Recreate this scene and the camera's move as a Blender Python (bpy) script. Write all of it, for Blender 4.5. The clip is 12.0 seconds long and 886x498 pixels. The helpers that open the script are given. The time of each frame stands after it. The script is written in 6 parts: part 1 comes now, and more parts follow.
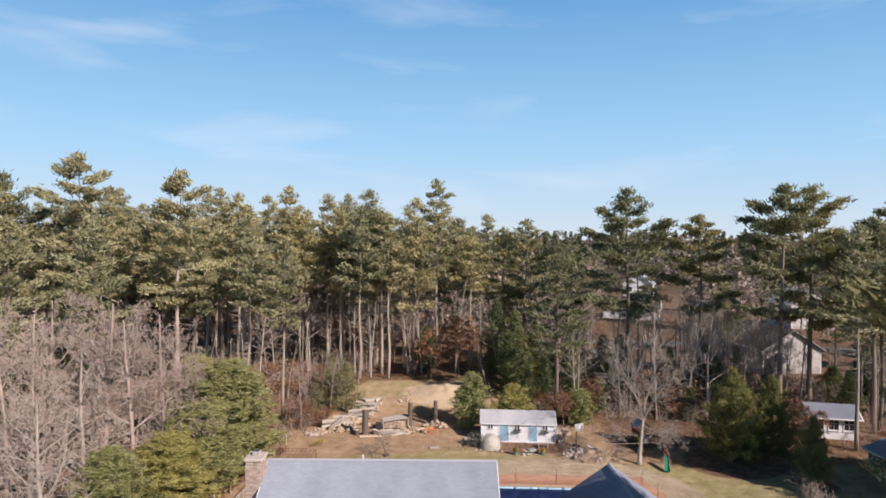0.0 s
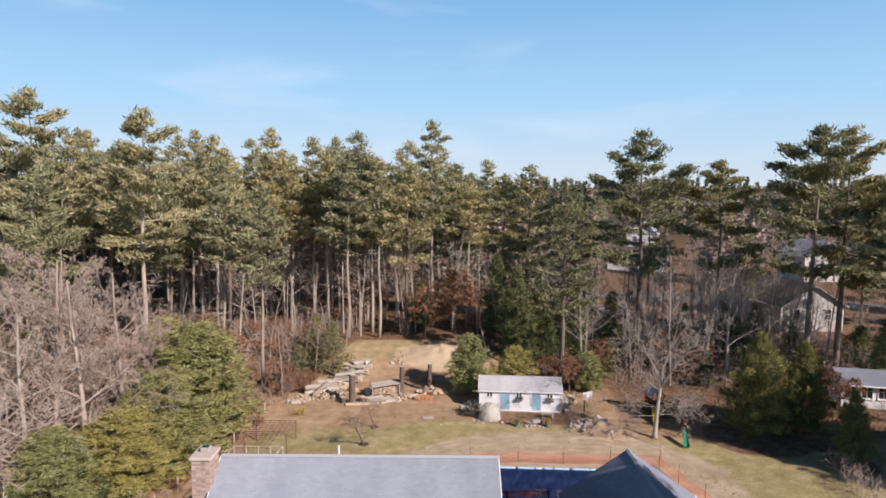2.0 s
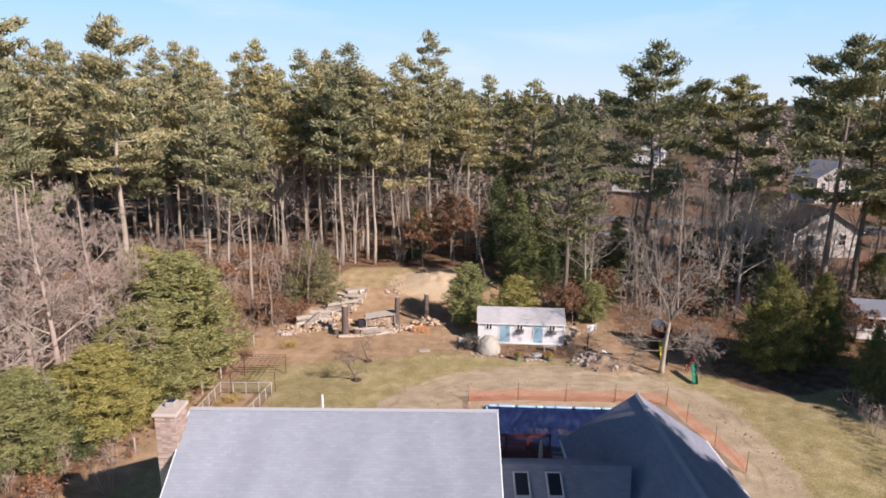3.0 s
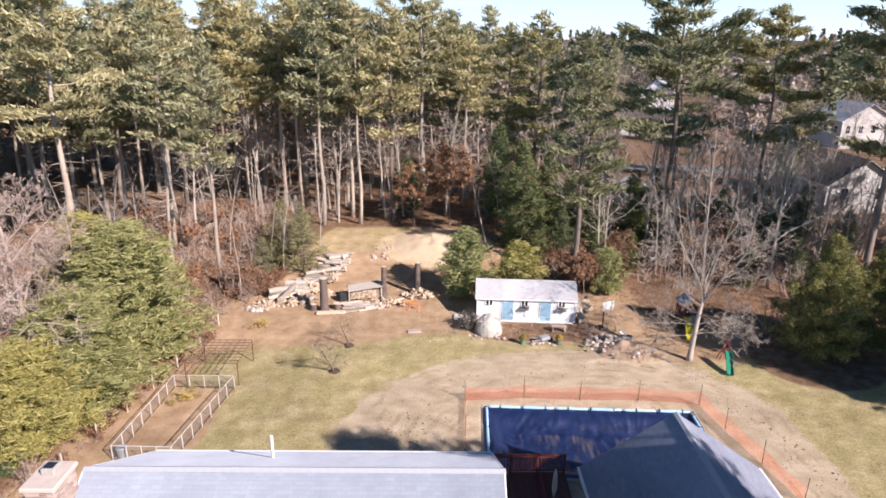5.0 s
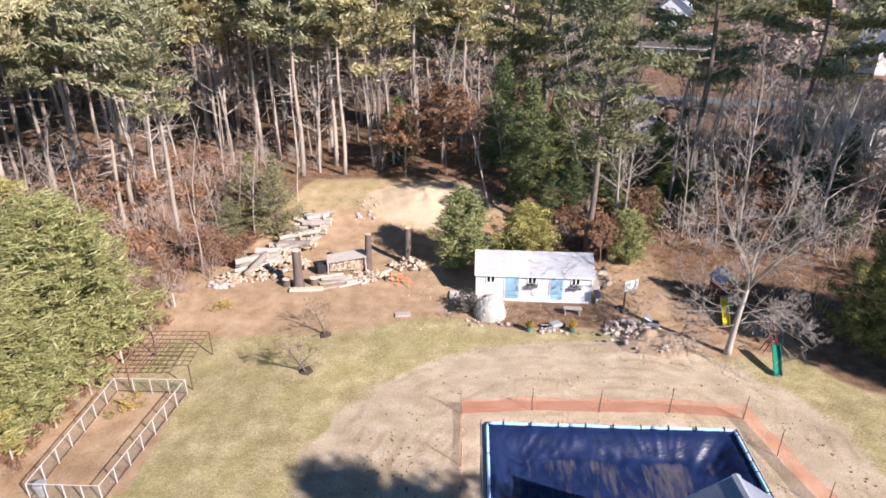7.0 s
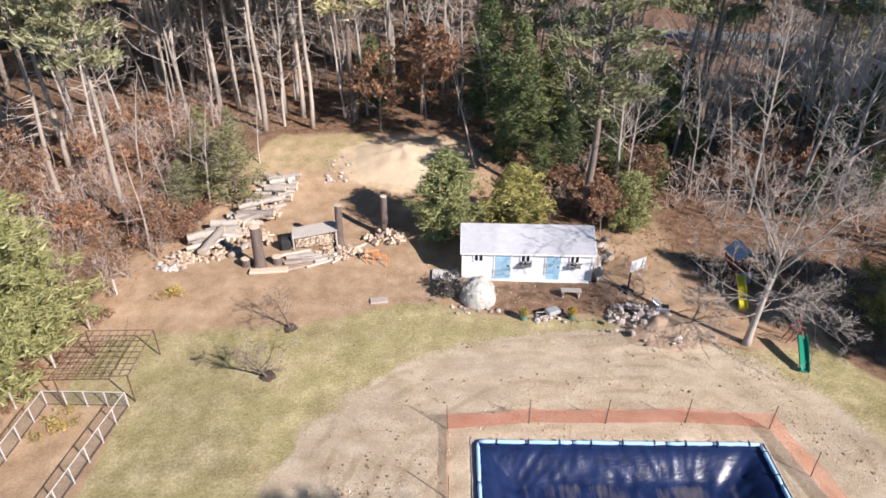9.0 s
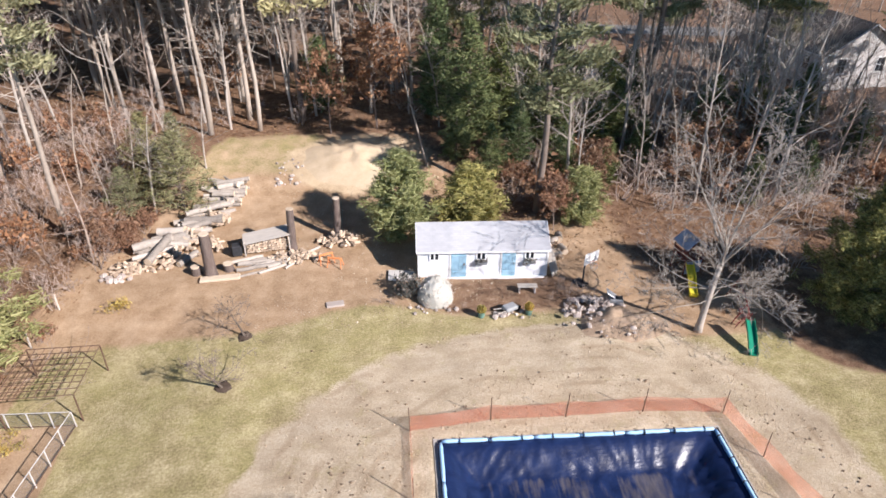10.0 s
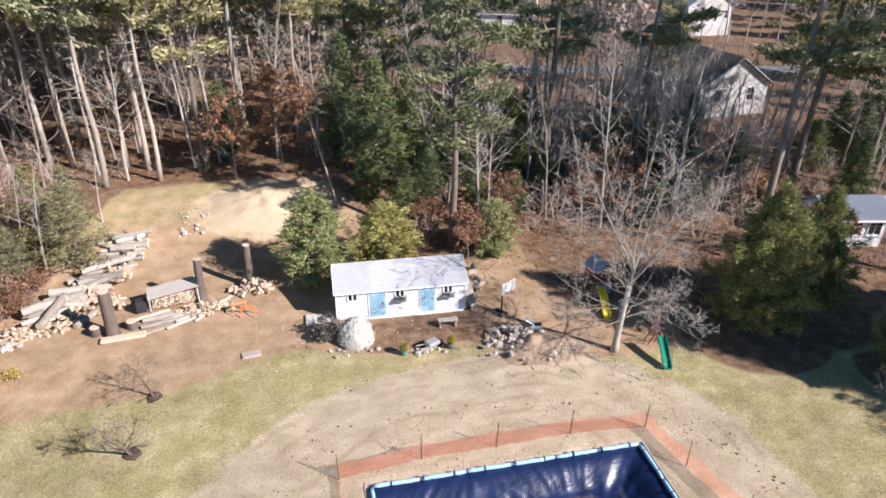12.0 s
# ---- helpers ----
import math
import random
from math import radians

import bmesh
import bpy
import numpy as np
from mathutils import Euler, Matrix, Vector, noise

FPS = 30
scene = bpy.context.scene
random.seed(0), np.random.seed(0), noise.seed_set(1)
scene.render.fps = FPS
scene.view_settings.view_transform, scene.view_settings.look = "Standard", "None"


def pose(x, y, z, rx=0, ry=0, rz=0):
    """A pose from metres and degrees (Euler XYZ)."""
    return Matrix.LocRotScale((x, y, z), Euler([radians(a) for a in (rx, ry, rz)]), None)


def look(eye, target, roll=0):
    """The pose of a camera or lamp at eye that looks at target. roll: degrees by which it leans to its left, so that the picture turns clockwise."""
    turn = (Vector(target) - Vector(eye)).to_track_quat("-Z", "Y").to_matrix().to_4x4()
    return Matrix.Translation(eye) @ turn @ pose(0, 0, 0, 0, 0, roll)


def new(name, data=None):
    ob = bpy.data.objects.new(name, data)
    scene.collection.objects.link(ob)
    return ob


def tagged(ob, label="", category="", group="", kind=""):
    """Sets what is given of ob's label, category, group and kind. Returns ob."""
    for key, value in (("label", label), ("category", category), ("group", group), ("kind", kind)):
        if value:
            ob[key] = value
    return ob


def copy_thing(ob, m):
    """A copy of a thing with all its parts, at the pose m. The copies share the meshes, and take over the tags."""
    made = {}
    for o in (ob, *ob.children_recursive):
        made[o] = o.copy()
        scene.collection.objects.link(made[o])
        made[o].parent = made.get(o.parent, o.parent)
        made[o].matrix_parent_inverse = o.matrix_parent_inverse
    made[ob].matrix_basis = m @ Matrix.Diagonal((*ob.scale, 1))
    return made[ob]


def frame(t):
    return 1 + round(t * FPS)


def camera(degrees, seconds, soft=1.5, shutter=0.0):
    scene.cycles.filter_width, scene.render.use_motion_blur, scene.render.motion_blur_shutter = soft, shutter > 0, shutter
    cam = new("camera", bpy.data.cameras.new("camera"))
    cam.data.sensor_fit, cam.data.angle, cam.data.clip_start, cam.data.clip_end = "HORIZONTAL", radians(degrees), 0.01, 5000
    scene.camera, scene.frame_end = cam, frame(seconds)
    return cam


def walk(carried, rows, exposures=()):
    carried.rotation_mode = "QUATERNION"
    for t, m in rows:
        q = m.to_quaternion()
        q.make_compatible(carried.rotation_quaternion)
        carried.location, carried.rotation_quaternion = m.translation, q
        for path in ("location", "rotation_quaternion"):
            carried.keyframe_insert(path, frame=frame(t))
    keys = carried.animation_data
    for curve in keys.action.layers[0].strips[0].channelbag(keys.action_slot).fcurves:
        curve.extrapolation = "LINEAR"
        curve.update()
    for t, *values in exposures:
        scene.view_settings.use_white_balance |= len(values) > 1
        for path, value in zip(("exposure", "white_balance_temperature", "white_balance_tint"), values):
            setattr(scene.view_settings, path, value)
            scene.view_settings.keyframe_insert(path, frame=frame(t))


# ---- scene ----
cam = camera(69.2, 12.0, 1.7)
PATH = [
    (0, (0.371, -0.032, 21.117), (0.362, 1.967, 21.084), 0.3),
    (0.5, (0.424, 1.774, 21.092), (0.417, 3.774, 21.059), 0.4),
    (1, (0.493, 3.646, 21.093), (0.487, 5.646, 21.062), 0.3),
    (1.5, (0.561, 5.549, 21.120), (0.556, 7.549, 21.092), 0.3),
    (1.7, (0.622, 6.295, 21.130), (0.618, 8.295, 21.092), 0.34),
    (1.8, (0.653, 6.668, 21.135), (0.648, 8.666, 21.056), 0.36),
    (1.9, (0.683, 7.041, 21.140), (0.679, 9.036, 21.002), 0.38),
    (2, (0.714, 7.414, 21.145), (0.710, 9.404, 20.949), 0.4),
    (2.1, (0.761, 7.830, 21.159), (0.757, 9.813, 20.900), 0.4),
    (2.2, (0.809, 8.246, 21.174), (0.804, 10.221, 20.859), 0.4),
    (2.3, (0.856, 8.661, 21.188), (0.851, 10.626, 20.812), 0.4),
    (2.4, (0.904, 9.077, 21.203), (0.898, 11.031, 20.773), 0.4),
    (2.5, (0.951, 9.493, 21.217), (0.945, 11.443, 20.770), 0.4),
    (3, (1.049, 11.558, 21.193), (1.044, 13.508, 20.749), 0.4),
    (3.2, (1.087, 12.387, 21.182), (1.082, 14.337, 20.739), 0.3),
    (3.4, (1.112, 13.233, 21.185), (1.109, 15.181, 20.730), 0.3),
    (4.1, (1.201, 16.195, 21.196), (1.202, 18.124, 20.667), 0.3),
    (4.8, (1.289, 19.157, 21.207), (1.295, 21.063, 20.602), 0.3),
    (5, (1.357, 20.010, 21.237), (1.361, 21.910, 20.611), 0.4),
    (5.5, (1.528, 22.132, 21.353), (1.529, 24.011, 20.670), 0.3),
    (6, (1.697, 24.260, 21.462), (1.697, 26.118, 20.721), 0.3),
    (6.5, (1.814, 26.382, 21.549), (1.814, 28.216, 20.752), 0.2),
    (7, (1.884, 28.506, 21.620), (1.885, 30.315, 20.768), 0.2),
    (8, (1.950, 32.500, 21.620), (1.971, 34.258, 20.666), 0.25),
    (8.8, (1.960, 34.401, 21.570), (2.016, 36.109, 20.541), 0.3),
    (9, (1.960, 34.521, 21.570), (2.016, 36.229, 20.531), 0.3),
    (9.5, (1.963, 34.734, 21.591), (2.070, 36.437, 20.547), 0.3),
    (10, (1.938, 34.718, 21.572), (2.134, 36.413, 20.528), 0.6),
    (10.5, (1.927, 34.764, 21.452), (2.221, 36.447, 20.414), 0.8),
    (11, (1.842, 34.768, 21.356), (2.197, 36.442, 20.320), 0.9),
    (11.5, (1.781, 34.746, 21.294), (2.180, 36.422, 20.278), 1),
    (12, (1.798, 34.733, 21.327), (2.265, 36.440, 20.397), 1),
]
EXPOSURES = [(0.0, 0.34, 6500, 16), (1.5, 0.34, 6500, 16), (2.5, 0.42, 6500, 17), (5.0, 0.93, 6250, 17), (7.0, 1.06, 6050, 15), (9.0, 0.9, 5970, 12), (12.0, 0.97, 5880, 11)]
walk(cam, [(t, look(eye, target, roll)) for t, eye, target, roll in PATH], EXPOSURES)

# ---- light ----
SUN = Vector((0.632, -0.548, 0.548)).normalized()
world = bpy.data.worlds.new("sky")
scene.world = world
world.use_nodes = True
wn, wl = world.node_tree.nodes, world.node_tree.links
wn.clear()
w_out, w_bg, w_sky = wn.new("ShaderNodeOutputWorld"), wn.new("ShaderNodeBackground"), wn.new("ShaderNodeTexSky")
w_sky.sky_type, w_sky.sun_disc = "NISHITA", False
w_sky.sun_elevation, w_sky.sun_rotation = math.asin(SUN.z), math.atan2(SUN.x, SUN.y)
w_sky.air_density, w_sky.dust_density, w_sky.ozone_density = 1.0, 0.15, 2.5
w_bg.inputs["Strength"].default_value = 0.10
# thin cirrus, streaked along one wind direction
w_geo, w_map = wn.new("ShaderNodeTexCoord"), wn.new("ShaderNodeMapping")
w_map.inputs["Rotation"].default_value = (0, 0, radians(8))
w_map.inputs["Scale"].default_value = (2.2, 3.0, 11.0)
w_noise, w_ramp, w_mix = wn.new("ShaderNodeTexNoise"), wn.new("ShaderNodeValToRGB"), wn.new("ShaderNodeMixRGB")
w_noise.inputs["Scale"].default_value, w_noise.inputs["Detail"].default_value = 1.3, 7
w_noise.inputs["Distortion"].default_value = 0.4
w_ramp.color_ramp.elements[0].position, w_ramp.color_ramp.elements[1].position = 0.52, 0.80
w_ramp.color_ramp.elements[1].color = (0.5, 0.5, 0.5, 1)
w_mix.inputs["Color2"].default_value = (6.0, 6.8, 7.6, 1)
wl.new(w_geo.outputs["Generated"], w_map.inputs["Vector"])
wl.new(w_map.outputs["Vector"], w_noise.inputs["Vector"])
wl.new(w_noise.outputs["Fac"], w_ramp.inputs["Fac"])
# the streaks thin out towards the zenith
w_thin, w_mul = wn.new("ShaderNodeMapRange"), wn.new("ShaderNodeMath")
w_thin.inputs["From Min"].default_value, w_thin.inputs["From Max"].default_value = 0.30, 0.50
w_thin.inputs["To Min"].default_value, w_thin.inputs["To Max"].default_value = 1.0, 0.0
w_mul.operation = "MULTIPLY"
wl.new(w_ramp.outputs["Color"], w_mul.inputs[0])
wl.new(w_thin.outputs["Result"], w_mul.inputs[1])
wl.new(w_mul.outputs[0], w_mix.inputs["Fac"])
# clear winter air: a clean blue above, paler and still bluish at the horizon
w_sep, w_grad, w_air = wn.new("ShaderNodeSeparateXYZ"), wn.new("ShaderNodeValToRGB"), wn.new("ShaderNodeMixRGB")
w_grad.color_ramp.elements[0].color, w_grad.color_ramp.elements[1].color = (0.50, 0.605, 0.685, 1), (0.070, 0.265, 0.54, 1)
w_grad.color_ramp.elements[1].position = 0.40
w_grad.color_ramp.elements.new(1.0).color = (0.004, 0.018, 0.06, 1)
w_grad.color_ramp.elements.new(0.60).color = (0.006, 0.026, 0.085, 1)
w_grad.color_ramp.elements.new(0.14).color = (0.29, 0.53, 0.735, 1)
w_ten = wn.new("ShaderNodeMixRGB")
w_ten.blend_type = "MULTIPLY"
w_ten.inputs["Fac"].default_value, w_ten.inputs["Color2"].default_value = 1.0, (10, 10, 10, 1)
w_air.inputs["Fac"].default_value = 0.9
wl.new(w_geo.outputs["Generated"], w_sep.inputs["Vector"])
wl.new(w_sep.outputs["Z"], w_grad.inputs["Fac"])
wl.new(w_sep.outputs["Z"], w_thin.inputs["Value"])
wl.new(w_grad.outputs["Color"], w_ten.inputs["Color1"])
wl.new(w_sky.outputs["Color"], w_air.inputs["Color1"])
wl.new(w_ten.outputs["Color"], w_air.inputs["Color2"])
wl.new(w_air.outputs["Color"], w_mix.inputs["Color1"])
wl.new(w_mix.outputs["Color"], w_bg.inputs["Color"])
wl.new(w_bg.outputs["Background"], w_out.inputs["Surface"])

sun = new("sun", bpy.data.lights.new("sun", "SUN"))
sun.data.energy, sun.data.angle, sun.data.color = 5.0, radians(0.55), (1.0, 0.878, 0.782)
sun.matrix_world = look(SUN * 200, (0, 0, 0))


# ---- materials ----
class Mat:
    """A node material with a principled shader and a few handy node makers."""

    def __init__(self, name, rough=0.8, metal=0.0, spec=0.3):
        self.m = bpy.data.materials.new(name)
        self.m.use_nodes = True
        self.n, self.l = self.m.node_tree.nodes, self.m.node_tree.links
        self.b = self.n["Principled BSDF"]
        self.b.inputs["Roughness"].default_value = rough
        self.b.inputs["Metallic"].default_value = metal
        self.b.inputs["Specular IOR Level"].default_value = spec
        self.tc = self.n.new("ShaderNodeTexCoord")

    def noise(self, scale, detail=4, stretch=None, source="Object", rough=0.55):
        t = self.n.new("ShaderNodeTexNoise")
        t.inputs["Scale"].default_value, t.inputs["Detail"].default_value = scale, detail
        t.inputs["Roughness"].default_value = rough
        src = self.tc.outputs[source]
        if stretch:
            mp = self.n.new("ShaderNodeMapping")
            mp.inputs["Scale"].default_value = stretch
            self.l.new(src, mp.inputs["Vector"])
            src = mp.outputs["Vector"]
        self.l.new(src, t.inputs["Vector"])
        return t.outputs["Fac"]

    def ramp(self, fac, *stops):
        r = self.n.new("ShaderNodeValToRGB")
        e = r.color_ramp.elements
        while len(e) < len(stops):
            e.new(0.5)
        for k, (p, c) in enumerate(stops):
            e[k].position, e[k].color = p, (*c, 1)
        self.l.new(fac, r.inputs["Fac"])
        return r.outputs["Color"]

    def mix(self, fac, a, b, mode="MIX"):
        x = self.n.new("ShaderNodeMixRGB")
        x.blend_type = mode
        for key, v in (("Fac", fac), ("Color1", a), ("Color2", b)):
            if isinstance(v, (int, float)):
                x.inputs[key].default_value = v
            elif isinstance(v, tuple):
                x.inputs[key].default_value = (*v, 1)
            else:
                self.l.new(v, x.inputs[key])
        return x.outputs["Color"]

    def math(self, op, a, b=0.0):
        x = self.n.new("ShaderNodeMath")
        x.operation, x.use_clamp = op, True
        for k, v in enumerate((a, b)):
            if isinstance(v, (int, float)):
                x.inputs[k].default_value = v
            else:
                self.l.new(v, x.inputs[k])
        return x.outputs[0]

    def random(self, island=False):
        if island:
            return self.n.new("ShaderNodeNewGeometry").outputs["Random Per Island"]
        return self.n.new("ShaderNodeObjectInfo").outputs["Random"]

    def attr(self, name):
        a = self.n.new("ShaderNodeAttribute")
        a.attribute_name = name
        return a.outputs["Fac"]

    def color(self, c):
        if isinstance(c, tuple):
            self.b.inputs["Base Color"].default_value = (*c, 1)
        else:
            self.l.new(c, self.b.inputs["Base Color"])
        return self

    def bump(self, fac, strength=0.4, distance=0.02):
        b = self.n.new("ShaderNodeBump")
        b.inputs["Strength"].default_value, b.inputs["Distance"].default_value = strength, distance
        self.l.new(fac, b.inputs["Height"])
        self.l.new(b.outputs["Normal"], self.b.inputs["Normal"])
        return self


def plain(name, a, b, scale=4.0, rough=0.8, stretch=None, metal=0.0, bump=0.25, dist=0.01, vary=0.0):
    """A surface between two tones with coarse stains and fine grain."""
    m = Mat(name, rough, metal)
    big, fine = m.noise(scale, 5, stretch), m.noise(scale * 9, 3, stretch)
    c = m.ramp(m.mix(0.35, big, fine), (0.3, a), (0.7, b))
    if vary:
        c = m.mix(vary, c, m.ramp(m.random(), (0.0, tuple(v * 0.5 for v in a)), (1.0, tuple(min(1, v * 1.5) for v in b))))
    m.color(c).bump(fine, bump, dist)
    return m.m


def foliage(name, a, b, c, rough=0.65, trans=0.25, obvary=0.35):
    """Leaves or needles that differ tuft by tuft and plant by plant."""
    m = Mat(name, rough, 0.0, 0.25)
    col = m.ramp(m.random(True), (0.0, a), (0.55, b), (1.0, c))
    tint = m.ramp(m.random(), (0.0, (0.72, 0.80, 0.80)), (0.5, (1.0, 1.0, 1.0)), (1.0, (1.25, 1.12, 0.85)))
    col = m.mix(obvary * 2, col, tint, "MULTIPLY")
    m.color(col)
    tr, ms = m.n.new("ShaderNodeBsdfTranslucent"), m.n.new("ShaderNodeMixShader")
    m.l.new(col, tr.inputs["Color"])
    ms.inputs["Fac"].default_value = trans
    m.l.new(m.b.outputs[0], ms.inputs[1])
    m.l.new(tr.outputs[0], ms.inputs[2])
    m.l.new(ms.outputs[0], m.n["Material Output"].inputs["Surface"])
    return m.m


def ground_material():
    m = Mat("ground_cover", 0.95, 0.0, 0.1)
    big, mid, fine = m.noise(0.16, 5), m.noise(0.9, 6), m.noise(9.0, 6, rough=0.7)
    blades = m.noise(26.0, 4, (1, 0.5, 1))
    grass = m.ramp(m.mix(0.6, mid, fine), (0.36, (0.205, 0.172, 0.085)), (0.5, (0.37, 0.312, 0.175)), (0.62, (0.55, 0.472, 0.30)))
    green = m.ramp(m.mix(0.4, m.noise(0.35, 5), m.noise(1.5, 5, (1, 2.0, 1))), (0.42, (0.0, 0.0, 0.0)), (0.60, (0.55, 0.55, 0.55)))
    grass = m.mix(green, grass, m.ramp(m.mix(0.4, fine, m.noise(3.0, 5)), (0.37, (0.20, 0.187, 0.066)), (0.62, (0.40, 0.362, 0.162))))
    bare = m.ramp(m.mix(0.5, m.noise(0.5, 6, (1, 1.8, 1)), fine), (0.32, (0.31, 0.247, 0.172)), (0.5, (0.452, 0.374, 0.274)), (0.68, (0.60, 0.52, 0.41)))
    # wheel ruts that follow the edge of the worked ground
    rut = m.n.new("ShaderNodeMath")
    rut.operation = "MULTIPLY_ADD"
    m.l.new(m.attr("ring"), rut.inputs[0])
    rut.inputs[1].default_value = 75.0
    m.l.new(m.mix(1.0, m.noise(0.25, 3), (9.0, 9.0, 9.0), "MULTIPLY"), rut.inputs[2])
    wave = m.n.new("ShaderNodeMath")
    wave.operation = "SINE"
    m.l.new(rut.outputs[0], wave.inputs[0])
    worn = m.math("MULTIPLY", m.ramp(wave.outputs[0], (0.3, (0, 0, 0)), (0.9, (1, 1, 1))), m.ramp(m.noise(0.3, 4), (0.46, (0, 0, 0)), (0.6, (0.75, 0.75, 0.75))))
    bare = m.mix(worn, bare, m.mix(1.0, bare, (0.78, 0.74, 0.70), "MULTIPLY"))
    clump = m.ramp(m.mix(0.35, m.noise(0.8, 5), m.noise(5.0, 5)), (0.55, (0, 0, 0)), (0.68, (0.6, 0.6, 0.6)))
    bare = m.mix(clump, bare, grass)
    dirt = m.ramp(m.mix(0.45, mid, fine), (0.32, (0.25, 0.165, 0.098)), (0.5, (0.385, 0.272, 0.175)), (0.68, (0.52, 0.39, 0.272)))
    litter = m.ramp(m.mix(0.6, m.noise(1.6, 6), m.noise(14, 5, rough=0.8)), (0.34, (0.082, 0.052, 0.036)), (0.5, (0.195, 0.122, 0.08)), (0.66, (0.37, 0.262, 0.18)))
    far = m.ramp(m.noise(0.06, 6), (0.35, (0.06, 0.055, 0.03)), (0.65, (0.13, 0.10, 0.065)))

    def edge(name):
        wob = m.n.new("ShaderNodeMath")
        wob.operation = "MULTIPLY_ADD"
        m.l.new(m.mix(0.5, mid, fine), wob.inputs[0])
        wob.inputs[1].default_value = 0.9
        add = m.n.new("ShaderNodeMath")
        m.l.new(m.attr(name), add.inputs[0])
        add.inputs[1].default_value = -0.45
        m.l.new(add.outputs[0], wob.inputs[2])
        return m.ramp(wob.outputs[0], (0.40, (0, 0, 0)), (0.60, (1, 1, 1)))

    c = m.mix(edge("dirt"), grass, dirt)
    c = m.mix(edge("litter"), c, litter)
    c = m.mix(edge("bare"), c, bare)
    c = m.mix(edge("sand"), c, m.ramp(m.mix(0.4, mid, fine), (0.35, (0.40, 0.305, 0.20)), (0.65, (0.56, 0.45, 0.315))))
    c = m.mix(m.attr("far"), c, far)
    c = m.mix(0.68, c, m.ramp(m.mix(0.45, m.mix(0.5, big, m.noise(0.55, 6, rough=0.65)), m.noise(17, 4, rough=0.8)), (0.35, (0.62, 0.60, 0.57)), (0.65, (1.28, 1.26, 1.2))), "MULTIPLY")
    m.color(c).bump(m.mix(0.5, blades, fine), 0.7, 0.08)
    return m.m


def shingles(name, a, b, rough=0.85):
    m = Mat(name, rough, 0.0, 0.25)
    m.b.inputs["Diffuse Roughness"].default_value = 1.0
    br = m.n.new("ShaderNodeTexBrick")
    for key, v in (("Scale", 1.0), ("Brick Width", 0.33), ("Row Height", 0.145), ("Mortar Size", 0.006), ("Bias", 0.0)):
        br.inputs[key].default_value = v
    br.inputs["Color1"].default_value, br.inputs["Color2"].default_value = (*a, 1), (*b, 1)
    br.inputs["Mortar"].default_value = (*[v * 0.9 for v in a], 1)
    m.l.new(m.tc.outputs["UV"], br.inputs["Vector"])
    st = m.ramp(m.noise(0.7, 6, (1, 0.35, 0.35)), (0.35, (0.90, 0.90, 0.91)), (0.65, (1.07, 1.07, 1.06)))
    c = m.mix(1.0, br.outputs["Color"], st, "MULTIPLY")
    c = m.mix(0.25, c, m.ramp(m.noise(60, 2), (0.3, (0.5, 0.5, 0.5)), (0.7, (1.3, 1.3, 1.3))), "MULTIPLY")
    m.color(c).bump(m.noise(50, 2), 0.4, 0.005)
    return m.m


def siding(name, a, b, pitch=0.12, vertical=False, rough=0.55):
    m = Mat(name, rough)
    w = m.n.new("ShaderNodeTexWave")
    w.wave_profile, w.bands_direction = "SAW", "X" if vertical else "Z"
    w.inputs["Scale"].default_value = 0.314 / pitch
    m.l.new(m.tc.outputs["Object"], w.inputs["Vector"])
    c = m.ramp(m.mix(0.3, m.noise(1.2, 5, (1, 1, 0.4)), m.noise(20, 3)), (0.3, a), (0.7, b))
    m.color(c).bump(w.outputs["Fac"], 0.5, 0.012)
    return m.m


GROUND = ground_material()
ROOF_GREY = shingles("grey_asphalt_shingle", (0.285, 0.315, 0.375), (0.32, 0.35, 0.41))
# the wings' roof grey, darker and bluer: tree shade put into the colour
ROOF_SHADED = shingles("shaded_asphalt_shingle", (0.20, 0.22, 0.285), (0.245, 0.265, 0.33))
ROOF_BROWN = shingles("brown_asphalt_shingle", (0.10, 0.085, 0.075), (0.15, 0.13, 0.115))
ROOF_PALE = shingles("pale_asphalt_shingle", (0.46, 0.46, 0.48), (0.52, 0.52, 0.54))
WHITE = plain("white_paint", (0.70, 0.70, 0.70), (0.80, 0.80, 0.80), 2.0, 0.5, bump=0.1)
SIDING_WHITE = siding("white_siding", (0.68, 0.69, 0.72), (0.79, 0.80, 0.82), 0.2, True)
SIDING_GREY = siding("grey_clapboard", (0.38, 0.40, 0.43), (0.47, 0.49, 0.52), 0.11)
SIDING_CREAM = siding("cream_clapboard", (0.46, 0.44, 0.425), (0.56, 0.54, 0.52), 0.12)
DOOR_BLUE = plain("faded_blue_paint", (0.25, 0.43, 0.56), (0.36, 0.54, 0.66), 2.5, 0.5, bump=0.1)
TRIM_BLUE = plain("pale_blue_tube", (0.30, 0.52, 0.76), (0.45, 0.66, 0.86), 3.0, 0.35, bump=0.15)
GLASS_DARK = plain("dark_window_glass", (0.012, 0.014, 0.018), (0.03, 0.034, 0.042), 1.0, 0.06, bump=0.0)
BRICK_MAT = plain("washed_brick", (0.28, 0.18, 0.145), (0.48, 0.38, 0.33), 3.0, 0.9, vary=0.4)
MORTAR = plain("mortar", (0.32, 0.295, 0.27), (0.44, 0.41, 0.38), 8.0, 0.95)
DECK_RED = plain("dark_red_deck_stain", (0.10, 0.028, 0.022), (0.17, 0.05, 0.04), 3.0, 0.6, (1, 0.2, 1), vary=0.2)
STEEL_DARK = plain("rusty_steel", (0.10, 0.065, 0.05), (0.21, 0.125, 0.085), 6.0, 0.7, metal=0.4)
